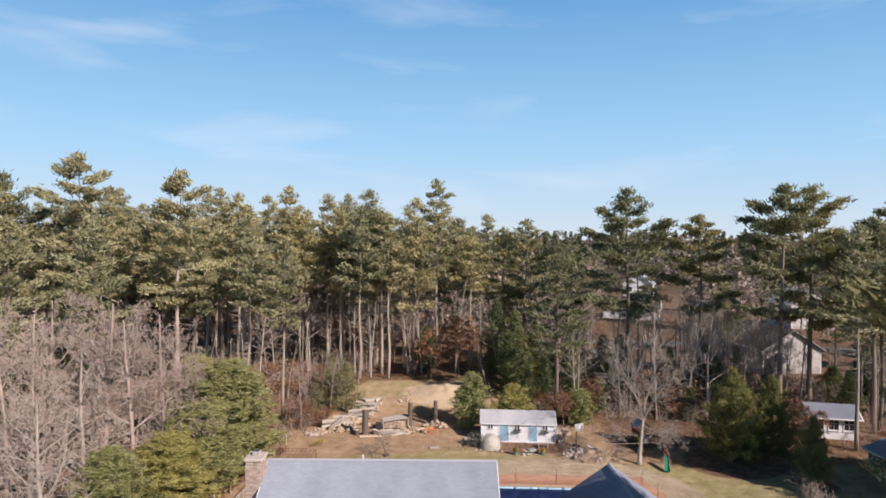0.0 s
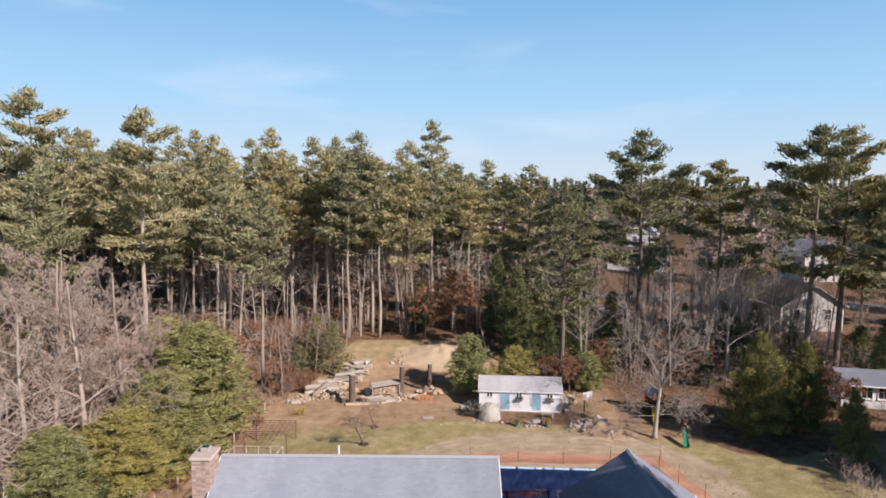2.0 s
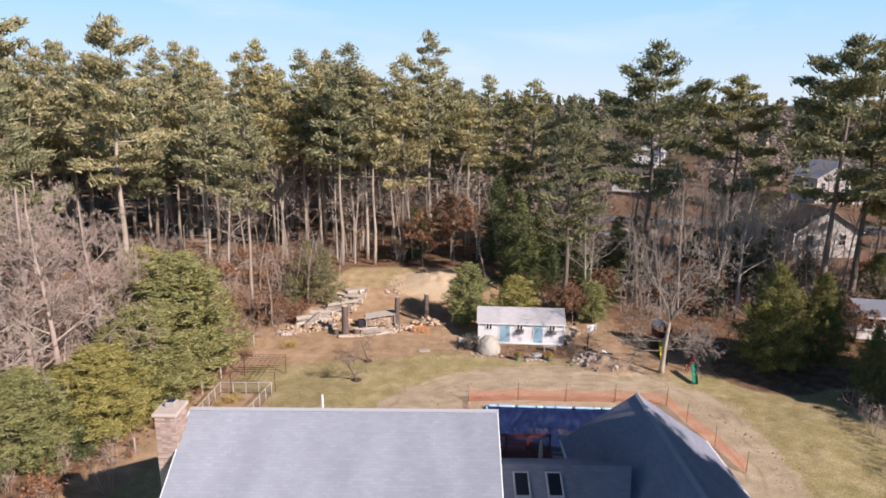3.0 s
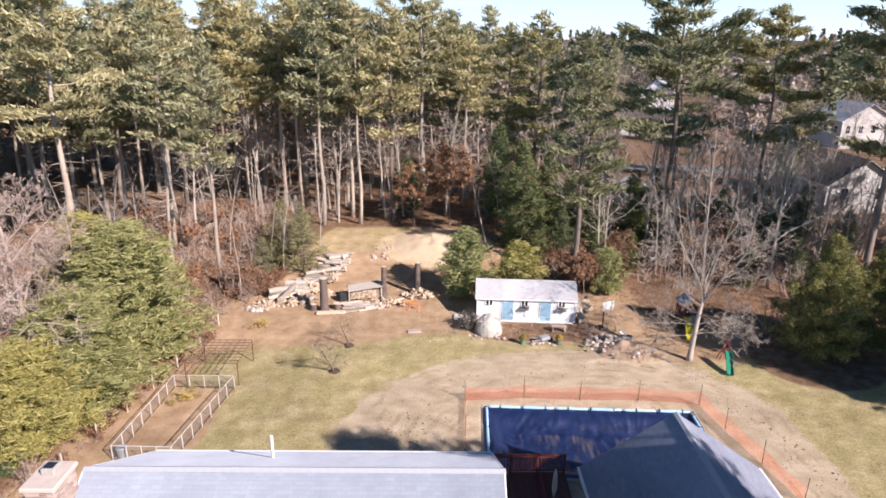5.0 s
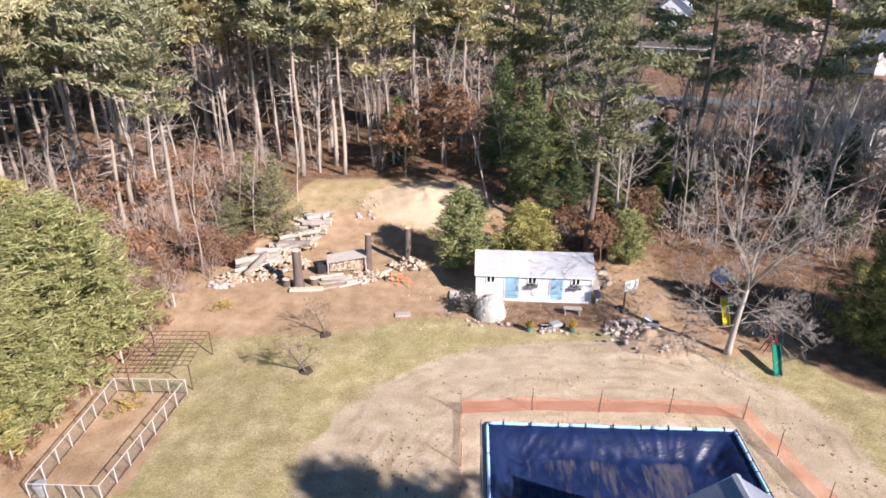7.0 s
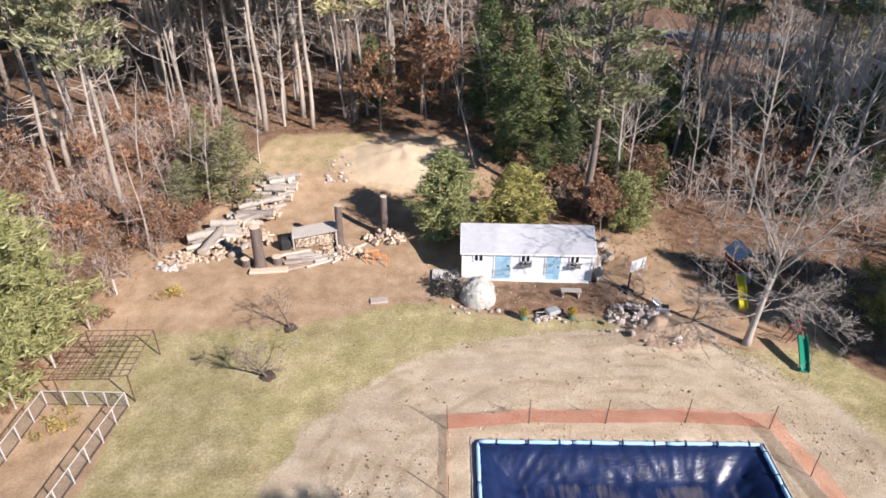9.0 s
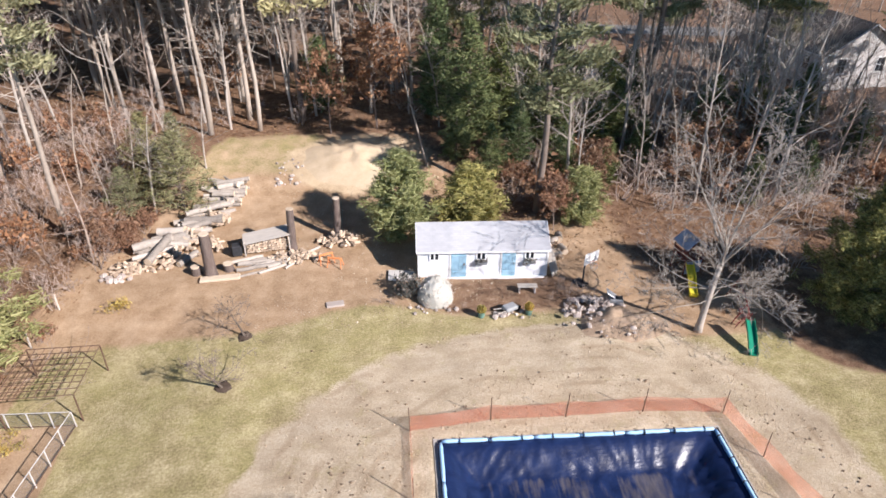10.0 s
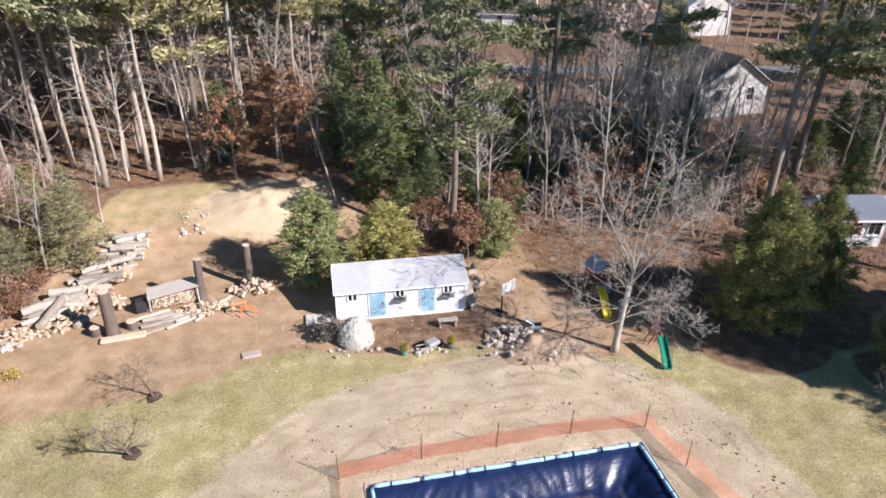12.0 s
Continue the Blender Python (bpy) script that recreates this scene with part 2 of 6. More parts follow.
METAL_PALE = plain("galvanised_metal", (0.45, 0.46, 0.48), (0.62, 0.63, 0.65), 5.0, 0.4, metal=0.6)
ROPE = plain("black_strap", (0.02, 0.02, 0.022), (0.05, 0.05, 0.055), 8.0, 0.7)
BARK_PINE = plain("pine_bark", (0.10, 0.08, 0.065), (0.25, 0.20, 0.165), 3.0, 0.95, (1, 1, 0.2), bump=0.8, dist=0.04, vary=0.35)
BARK_PALE = plain("pale_bark", (0.25, 0.205, 0.165), (0.48, 0.41, 0.34), 3.0, 0.9, (1, 1, 0.25), bump=0.6, dist=0.03, vary=0.25)
BARK_GREY = plain("grey_bark", (0.24, 0.205, 0.175), (0.45, 0.40, 0.35), 3.0, 0.9, (1, 1, 0.25), bump=0.5, dist=0.02, vary=0.3)
BARK_LIGHT = plain("light_grey_bark", (0.31, 0.27, 0.23), (0.50, 0.445, 0.39), 3.0, 0.9, (1, 1, 0.25), bump=0.5, dist=0.02)
TWIG_PINK = plain("pinkish_twigs", (0.30, 0.232, 0.198), (0.475, 0.39, 0.335), 1.5, 0.9, bump=0.2, vary=0.15)
TWIG_BROWN = plain("brown_twigs", (0.22, 0.165, 0.135), (0.40, 0.32, 0.265), 1.5, 0.9, bump=0.2, vary=0.25)
TWIG_GREY = plain("grey_twigs", (0.26, 0.225, 0.19), (0.43, 0.38, 0.33), 1.5, 0.9, bump=0.2, vary=0.15)
CUT_WOOD = plain("fresh_cut_wood", (0.44, 0.345, 0.245), (0.64, 0.53, 0.405), 6.0, 0.85, vary=0.25)
SPLIT_WOOD = plain("split_firewood", (0.29, 0.205, 0.14), (0.58, 0.465, 0.35), 5.0, 0.9, vary=0.5)
LOG_BARK = plain("weathered_log_bark", (0.20, 0.17, 0.145), (0.49, 0.435, 0.375), 4.0, 0.95, bump=0.7, dist=0.03, vary=0.4)
STUMP_BARK = plain("standing_stump_bark", (0.095, 0.07, 0.06), (0.19, 0.15, 0.13), 5.0, 0.95, (1, 1, 0.3), bump=0.8, dist=0.03)
SAND = plain("pale_sand", (0.43, 0.33, 0.215), (0.57, 0.46, 0.325), 1.2, 0.95, bump=0.5, dist=0.03)
STONE = plain("field_stone", (0.35, 0.295, 0.26), (0.58, 0.505, 0.455), 3.0, 0.9, bump=0.5, dist=0.03, vary=0.5)
PLANK_GREY = plain("weathered_plank", (0.36, 0.32, 0.28), (0.58, 0.53, 0.47), 3.0, 0.85, (0.3, 3, 3), vary=0.25)
PINE_NEEDLE = foliage("pine_needles", (0.20, 0.188, 0.104), (0.375, 0.352, 0.195), (0.52, 0.49, 0.305))
PINE_COOL = foliage("cool_pine_needles", (0.12, 0.126, 0.068), (0.235, 0.234, 0.122), (0.37, 0.355, 0.20))
YOUNG_PINE = foliage("young_pine_needles", (0.175, 0.185, 0.07), (0.34, 0.338, 0.135), (0.50, 0.475, 0.24))
SPRUCE = foliage("spruce_needles", (0.05, 0.06, 0.023), (0.165, 0.178, 0.064), (0.36, 0.355, 0.155), trans=0.15)
HEMLOCK = foliage("hemlock_needles", (0.05, 0.066, 0.027), (0.13, 0.16, 0.062), (0.24, 0.27, 0.12), trans=0.12)
RUST_LEAF = foliage("dry_oak_leaves", (0.16, 0.08, 0.05), (0.30, 0.165, 0.10), (0.44, 0.285, 0.185))
DRY_LEAF = foliage("dead_leaves", (0.12, 0.06, 0.03), (0.26, 0.14, 0.07), (0.42, 0.27, 0.15), trans=0.1)
GREY_LEAF = foliage("withered_grey_plants", (0.05, 0.05, 0.045), (0.12, 0.115, 0.10), (0.22, 0.20, 0.18), trans=0.1)
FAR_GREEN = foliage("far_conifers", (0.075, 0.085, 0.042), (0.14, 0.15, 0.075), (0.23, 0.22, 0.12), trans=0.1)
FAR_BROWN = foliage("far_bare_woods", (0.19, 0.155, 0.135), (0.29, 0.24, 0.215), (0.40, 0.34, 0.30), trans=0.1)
YELLOW = plain("yellow_plastic", (0.62, 0.52, 0.03), (0.74, 0.62, 0.06), 2.0, 0.35, bump=0.05)
GREEN_PLASTIC = plain("green_plastic", (0.015, 0.20, 0.12), (0.03, 0.28, 0.17), 2.0, 0.35, bump=0.05)
POT_GREEN = plain("teal_glaze", (0.10, 0.20, 0.17), (0.17, 0.28, 0.24), 4.0, 0.45, bump=0.05)
BLUE_TARP = plain("faded_blue_canvas", (0.26, 0.29, 0.36), (0.38, 0.42, 0.50), 3.0, 0.6)
RED_PAINT = plain("red_paint", (0.13, 0.025, 0.025), (0.22, 0.045, 0.04), 4.0, 0.5)
ORANGE_PAINT = plain("orange_wood", (0.60, 0.20, 0.07), (0.75, 0.30, 0.12), 4.0, 0.6)
GREY_PLASTIC = plain("grey_plastic", (0.22, 0.23, 0.24), (0.35, 0.36, 0.37), 4.0, 0.5)
OLD_WHITE = plain("weathered_white_paint", (0.42, 0.40, 0.38), (0.60, 0.58, 0.55), 4.0, 0.8, bump=0.3)
BURLAP = plain("pale_burlap", (0.54, 0.50, 0.45), (0.70, 0.66, 0.60), 5.0, 0.95, bump=0.6, dist=0.04)
MUM = foliage("yellow_mums", (0.34, 0.25, 0.06), (0.50, 0.39, 0.11), (0.60, 0.51, 0.22))


def cover_material():
    m = Mat("navy_pool_cover", 0.3, 0.0, 0.4)
    mud = m.noise(0.45, 6, (1.6, 0.5, 1))
    streak = m.noise(2.2, 5, (2.0, 0.35, 1))
    stain = m.ramp(m.math("MULTIPLY", m.attr("low"), m.mix(0.5, mud, streak)), (0.47, (0, 0, 0)), (0.62, (0.55, 0.55, 0.55)))
    c = m.mix(stain, m.ramp(m.noise(1.5, 4), (0.3, (0.007, 0.014, 0.050)), (0.7, (0.014, 0.027, 0.088))), (0.15, 0.13, 0.115))
    m.color(c).bump(m.noise(3.5, 4, (1, 2.4, 1)), 0.35, 0.05)
    m.l.new(m.ramp(stain, (0.0, (0.34,) * 3), (1.0, (0.6,) * 3)), m.b.inputs["Roughness"])
    return m.m


def netting_material():
    m = Mat("orange_netting", 0.6)
    col = m.ramp(m.noise(2.0, 4), (0.3, (0.85, 0.24, 0.13)), (0.7, (0.92, 0.36, 0.23)))
    m.color(col)
    tr, ms = m.n.new("ShaderNodeBsdfTransparent"), m.n.new("ShaderNodeMixShader")
    tl, mt = m.n.new("ShaderNodeBsdfTranslucent"), m.n.new("ShaderNodeMixShader")
    m.l.new(col, tl.inputs["Color"])
    mt.inputs["Fac"].default_value = 0.5
    m.l.new(m.b.outputs[0], mt.inputs[1])
    m.l.new(tl.outputs[0], mt.inputs[2])
    ms.inputs["Fac"].default_value = 0.38
    m.l.new(tr.outputs[0], ms.inputs[1])
    m.l.new(mt.outputs[0], ms.inputs[2])
    m.l.new(ms.outputs[0], m.n["Material Output"].inputs["Surface"])
    return m.m


def wire_material():
    m = Mat("chicken_wire", 0.5, 0.5)
    m.color((0.40, 0.40, 0.40))
    tr, ms = m.n.new("ShaderNodeBsdfTransparent"), m.n.new("ShaderNodeMixShader")
    ms.inputs["Fac"].default_value = 0.18
    m.l.new(tr.outputs[0], ms.inputs[1])
    m.l.new(m.b.outputs[0], ms.inputs[2])
    m.l.new(ms.outputs[0], m.n["Material Output"].inputs["Surface"])
    return m.m


COVER = cover_material()
NETTING = netting_material()
WIRE = wire_material()


# ---- mesh helpers ----
class Build:
    """Collects vertices and faces of one mesh."""

    def __init__(self):
        self.v, self.f, self.uv = [], [], None

    def quad(self, *p):
        k = len(self.v)
        self.v += [tuple(q) for q in p]
        self.f.append(tuple(range(k, k + len(p))))
        return self

    def box(self, c, s, rz=0.0, bevel=0.012, m=None):
        """A box with chamfered edges: centre, size."""
        m = m or Matrix.Translation(c) @ Matrix.Rotation(radians(rz), 4, "Z")
        hx, hy, hz = s[0] / 2, s[1] / 2, s[2] / 2
        b = min(bevel, hx * 0.45, hy * 0.45, hz * 0.45)
        k, idx = len(self.v), {}
        for sx in (-1, 1):
            for sy in (-1, 1):
                for sz in (-1, 1):
                    for ax in range(3):
                        p = [sx * (hx - b), sy * (hy - b), sz * (hz - b)]
                        p[ax] += (sx, sy, sz)[ax] * b
                        idx[sx, sy, sz, ax] = k + len(idx)
                        self.v.append(tuple(m @ Vector(p)))
        for ax in range(3):
            o = [a for a in range(3) if a != ax]
            for sg in (-1, 1):
                ring = []
                for u, w in ((-1, -1), (1, -1), (1, 1), (-1, 1)):
                    key = [0, 0, 0]
                    key[ax], key[o[0]], key[o[1]] = sg, u, w
                    ring.append(idx[(*key, ax)])
                self.f.append(tuple(ring if (sg > 0) != (ax == 1) else ring[::-1]))
            for u in (-1, 1):
                for w in (-1, 1):
                    a, c2 = [0, 0, 0], [0, 0, 0]
                    a[ax], a[o[0]], a[o[1]] = -1, u, w
                    c2[ax], c2[o[0]], c2[o[1]] = 1, u, w
                    self.f.append((idx[(*a, o[0])], idx[(*c2, o[0])], idx[(*c2, o[1])], idx[(*a, o[1])]))
        for sx in (-1, 1):
            for sy in (-1, 1):
                for sz in (-1, 1):
                    self.f.append(tuple(idx[sx, sy, sz, ax] for ax in range(3)))
        return self

    def beam(self, a, b, w, d=None, bevel=0.01):
        """A square bar from a to b."""
        a, b = Vector(a), Vector(b)
        q = (b - a).to_track_quat("Z", "Y").to_matrix().to_4x4()
        return self.box(None, (w, d or w, (b - a).length), bevel=bevel, m=Matrix.Translation((a + b) / 2) @ q)

    def tube(self, pts, radii, sides=6, cap=True):
        """A tube along points with a radius at each."""
        k, n = len(self.v), len(pts)
        pts = [Vector(p) for p in pts]
        for i, p in enumerate(pts):
            d = (pts[min(i + 1, n - 1)] - pts[max(i - 1, 0)]).normalized()
            u = d.cross((0, 0, 1) if abs(d.z) < 0.9 else (1, 0, 0)).normalized()
            w = d.cross(u)
            for s in range(sides):
                a = 2 * math.pi * s / sides
                self.v.append(tuple(p + (u * math.cos(a) + w * math.sin(a)) * radii[i]))
        for i in range(n - 1):
            for s in range(sides):
                t = (s + 1) % sides
                self.f.append((k + i * sides + s, k + i * sides + t, k + (i + 1) * sides + t, k + (i + 1) * sides + s))
        if cap:
            self.f.append(tuple(k + s for s in range(sides))[::-1])
            self.f.append(tuple(k + (n - 1) * sides + s for s in range(sides)))
        return self

    def tufts(self, c, a, b):
        """Many free slivers at once: centres, half length and half width vectors, arrays of shape (n, 3)."""
        k, n = len(self.v), len(c)
        p = np.stack([c - a - b * 1.3, c - a + b * 1.3, c + a * 1.25], 1).reshape(-1, 3)
        self.v += [tuple(q) for q in p.tolist()]
        self.f += [(k + 3 * i, k + 3 * i + 1, k + 3 * i + 2) for i in range(n)]
        return self

    def rock(self, c, r, rng, flat=0.7):
        """An uneven stone."""
        k, rings, sides = len(self.v), 4, 7
        for i in range(rings + 1):
            th = math.pi * i / rings
            for s in range(sides):
                ph = 2 * math.pi * s / sides + 0.3 * i
                j = r * rng.uniform(0.78, 1.15)
                self.v.append((c[0] + j * math.sin(th) * math.cos(ph), c[1] + j * math.sin(th) * math.sin(ph), c[2] + j * flat * math.cos(th)))
        for i in range(rings):
            for s in range(sides):
                t = (s + 1) % sides
                self.f.append((k + i * sides + s, k + (i + 1) * sides + s, k + (i + 1) * sides + t, k + i * sides + t))
        return self

    def mesh(self, name, mat, smooth=False):
        me = bpy.data.meshes.new(name)
        me.from_pydata(self.v, [], self.f)
        me.materials.append(mat)
        if smooth:
            me.polygons.foreach_set("use_smooth", [True] * len(me.polygons))
        if self.uv:
            lay = me.uv_layers.new(name="UVMap")
            flat = [c for loop in me.loops for c in self.uv[loop.vertex_index]]
            lay.data.foreach_set("uv", flat)
        me.update()
        return me


def part(name, build, mat, parent=None, label="", smooth=False):
    """Links a built mesh as one object, under a thing or a part."""
    ob = new(name, build if isinstance(build, bpy.types.Mesh) else build.mesh(name, mat, smooth))
    ob.parent = parent
    if label:
        tagged(ob, label)
    return ob


def thing(name, label, category, at=(0, 0, 0), rz=0.0, group="", kind=""):
    """The Empty at the base of a thing."""
    ob = new(name)
    ob.empty_display_size = 0.2
    ob.matrix_basis = pose(*at, 0, 0, rz)
    return tagged(ob, label, category, group, kind)


# ---- terrain ----
def step(a, b, t):
    t = min(1.0, max(0.0, (t - a) / (b - a)))
    return t * t * (3 - 2 * t)


POOL = (4.15, 16.2, 47.6, 53.7)
POOL_TURN = Matrix.Translation((4.15, 53.7, 0)) @ Matrix.Rotation(radians(-2.3), 4, "Z") @ Matrix.Translation((-4.15, -53.7, 0))
POOL_BACK = POOL_TURN.inverted()


def height(x, y):
    h = -0.8 * step(-5, -15, x) * (1 - step(60, 68, y))
    h += 2.2 * step(73, 85, y) * (1 - 0.55 * step(5, 16, x)) + 0.15 * step(62, 70, y)
    h += 0.25 * step(20, 27, x) * (1 - step(70, 80, y))
    h += 0.45 * math.exp(-((x - 14.0) ** 2 / 4 + (y - 61.0) ** 2 / 1.6))
    h += 0.06 * noise.noise((x * 0.25, y * 0.25, 0)) + 0.03 * noise.noise((x * 1.3, y * 1.3, 4))
    r = math.hypot(x, y - 50)
    h += step(150, 1300, r) * (16 + 7 * noise.noise((x / 420, y / 420, 2))) + step(60, 130, r) * 1.2 * noise.noise((x / 60, y / 60, 9))
    return h


def over_pool(x, y):
    """How far a place on the ground lies inside the pool's rim."""
    p = POOL_BACK @ Vector((x, y, 0))
    return in_pool(p.x, p.y)


def in_pool(x, y):
    return min(x - POOL[0], POOL[1] - x, y - POOL[2], POOL[3] - y)


def spaced(lo, hi, inner, outer):
    """Even steps inside, growing ones out to the horizon."""
    mid = list(np.arange(lo, hi + 0.01, inner))
    a, d, left, right = 0.0, inner, [], []
    while a < outer:
        d *= 1.22
        a += d
        left.append(lo - a)
        right.append(hi + a)
    return left[::-1] + mid + right


def bare_at(x, y):
    """The worked ground round the pool: rounded to the left, squarer to the right."""
    if x < 8.4:
        return 1.0 - ((8.4 - x) / 13.0) ** 2 - (abs(y - 49.0) / 12.0) ** 2
    return 1.0 - ((x - 8.4) / 13.4) ** 2.8 - (abs(y - 49.0) / 12.3) ** 2.8


def make_ground():
    xs, ys = spaced(-26, 34, 0.5, 2600), spaced(30, 92, 0.5, 2600)
    nx = len(xs)
    b = Build()
    tags = {"bare": [], "dirt": [], "litter": [], "far": [], "ring": [], "sand": []}
    for y in ys:
        for x in xs:
            h, d = height(x, y), over_pool(x, y)
            if d > 0:
                h -= 1.5 * step(0.0, 0.5, d)
            b.v.append((x, y, h))
            w = 0.35 * noise.noise((x * 0.2, y * 0.2, 7))
            tags["bare"].append(min(1, max(0, 0.5 + (3.6 if x < 12 else 2.2) * (bare_at(x, y) + 0.3 * w + 0.10 * noise.noise((x * 0.7, y * 0.7, 12))))) if y > 40 else 0)
            tags["ring"].append(math.sqrt(max(0.0, 1 - bare_at(x, y))) if math.hypot(x - 8, y - 50) < 40 else 0)
            edge = 62.3 + 1.2 * w + 1.6 * math.exp(-((x - 1.5) / 4.0) ** 2)
            dirt = step(edge - 1.6, edge + 1.6, y) * step(24, 18, x)
            dirt = max(dirt, step(58.6, 60.8, y + w) * step(14, 17, x) * step(38, 34, x))
            dirt = max(dirt, step(-15.2, -16.8, x + 0.15 * (57 - y) + w))
            if -16.6 < x < -12.0 and 49.6 < y < 57.3:
                dirt = 0.9
            dirt *= 1 - 0.52 * step(77.0, 80.0, y + 2 * w) * step(1.0, -3.0, x) * step(-16, -12, x)
            tags["dirt"].append(dirt)
            back = 84.5 + 3 * w - (11.5 * step(4, 11, x)) - 12 * step(-9, -15, x)
            litter = max(step(back - 3.5, back + 3.5, y + 5 * w), step(-17, -20.5, x + 0.2 * (57 - y) + w), step(30, 34, x + 2 * w) * 0.8 * step(56, 62, y))
            bed = step(4.0, 6.0, x) * step(15.5, 12.5, x) * step(62.2, 63.2, y) * step(66.6, 65.8, y)
            litter = max(litter, 0.75 * step(61.5, 66.5, y + w) * step(15.5, 19.5, x) * step(38, 34, x))
            # needle duff round the spruces, its dark colour also deepening their shade
            for tx, ty, tr in ((27.3, 60.0, 4.4), (31.4, 60.8, 4.0), (31.8, 54.6, 1.8)):
                litter = max(litter, 0.95 * step(tr + 0.9, tr - 0.9, math.hypot(x - tx, y - ty) + w))
            litter *= 1 - 0.3 * step(32, 38, x) * step(98, 104, y)
            q = math.hypot((x - 0.3) / 5.2, (y - 80.6) / 3.6)
            tags["sand"].append(min(1, max(0, 0.5 + 1.6 * (1 - q) + 0.9 * w)) if q < 3 else 0)
            tags["litter"].append(max(litter, 0.62 * bed))
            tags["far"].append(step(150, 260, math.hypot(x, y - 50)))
    b.f = [(j * nx + i, j * nx + i + 1, (j + 1) * nx + i + 1, (j + 1) * nx + i) for j in range(len(ys) - 1) for i in range(nx - 1)]
    me = b.mesh("ground", GROUND, True)
    for key, vals in tags.items():
        me.attributes.new(key, "FLOAT", "POINT").data.foreach_set("value", vals)
    ob = new("ground", me)
    return tagged(ob, "dormant tan lawn, bare sandy soil and leaf litter over gently sloping ground", "ground", kind="structure")


make_ground()

# ---- roofs and houses ----
def slope(b, el, er, rl, rr, thick=0.16):
    """One roof slope laid in overlapping shingle courses, from eave (left, right) to ridge (left, right)."""
    el, er, rl, rr = Vector(el), Vector(er), Vector(rl), Vector(rr)
    nrm = (er - el).cross(rl - el).normalized()
    if nrm.z < 0:
        nrm = -nrm
    run = (rl - el).length
    n = max(3, int(round(run / 0.145)))
    if b.uv is None:
        b.uv = []
    for k in range(n):
        t0, t1 = k / n, (k + 1) / n
        a, c = el.lerp(rl, t0), er.lerp(rr, t0)
        d, e = er.lerp(rr, t1), el.lerp(rl, t1)
        lift = nrm * 0.0025
        wide = (er - el).length
        b.quad(a + lift, c + lift, d, e)
        b.uv += [(0, t0 * run), (wide, t0 * run), (wide, t1 * run), (0, t1 * run)]
        b.quad(a, c, c + lift, a + lift)
        b.uv += [(0, t0 * run)] * 4
    under = nrm * -thick
    b.quad(el + under, rl + under, rr + under, er + under)
    b.quad(el, el + under, er + under, er)
    b.quad(el, rl, rl + under, el + under)
    b.quad(er, er + under, rr + under, rr)
    b.uv += [(0, 0)] * 16
    return b


def window(parent, c, w, h, face="-y", mat_frame=WHITE, shutters=None):
    """A window set proud of a wall: frame, two sashes of glass, sill."""
    s = {"-y": 0.0, "x": 90.0, "-x": -90.0, "y": 180.0}[face]
    m = Matrix.Translation(c) @ Matrix.Rotation(radians(s), 4, "Z")
    f = part("window", Build().box(None, (w, 0.05, 0.05), m=m @ Matrix.Translation((0, -0.025, 0))), mat_frame, parent)
    for dx in (-1, 1):
        part("jamb", Build().box(None, (0.09, 0.10, h + 0.18), m=m @ Matrix.Translation((dx * (w / 2 + 0.045), -0.02, 0))), mat_frame, f)
    part("head_casing", Build().box(None, (w, 0.10, 0.09), m=m @ Matrix.Translation((0, -0.02, h / 2 + 0.045))), mat_frame, f)
    part("mullion", Build().box(None, (0.03, 0.045, h), m=m @ Matrix.Translation((0, -0.022, 0))), mat_frame, f)
    for dz in (-1, 1):
        part("pane", Build().box(None, (w, 0.02, h / 2 - 0.03), bevel=0.002, m=m @ Matrix.Translation((0, -0.012, dz * h / 4))), GLASS_DARK, f)
    part("sill", Build().box(None, (w + 0.24, 0.14, 0.05), m=m @ Matrix.Translation((0, -0.05, -h / 2 - 0.12))), mat_frame, f)
    if shutters:
        for dx in (-1, 1):
            sh = Build()
            x = dx * (w / 2 + 0.27)
            sh.box(None, (0.34, 0.04, h + 0.1), m=m @ Matrix.Translation((x, -0.03, 0)))
            for k in range(8):
                sh.box(None, (0.26, 0.02, 0.08), m=m @ Matrix.Translation((x, -0.06, (k - 3.5) * h / 8)))
            part("shutter", sh, shutters, f)
    return f


def prism(b, x0, x1, y0, y1, z0, z1, ridge=None, axis="x"):
    """A house body: walls up to the eaves and the gable triangles."""
    b.quad((x0, y0, z0), (x1, y0, z0), (x1, y0, z1), (x0, y0, z1))
    b.quad((x1, y0, z0), (x1, y1, z0), (x1, y1, z1), (x1, y0, z1))
    b.quad((x1, y1, z0), (x0, y1, z0), (x0, y1, z1), (x1, y1, z1))
    b.quad((x0, y1, z0), (x0, y0, z0), (x0, y0, z1), (x0, y1, z1))
    if ridge:
        if axis == "x":
            ym = (y0 + y1) / 2
            b.quad((x0, y1, z1), (x0, y0, z1), (x0, ym, ridge))
            b.quad((x1, y0, z1), (x1, y1, z1), (x1, ym, ridge))
        else:
            xm = (x0 + x1) / 2
            b.quad((x0, y0, z1), (x1, y0, z1), (xm, y0, ridge))
            b.quad((x1, y1, z1), (x0, y1, z1), (xm, y1, ridge))
    return b


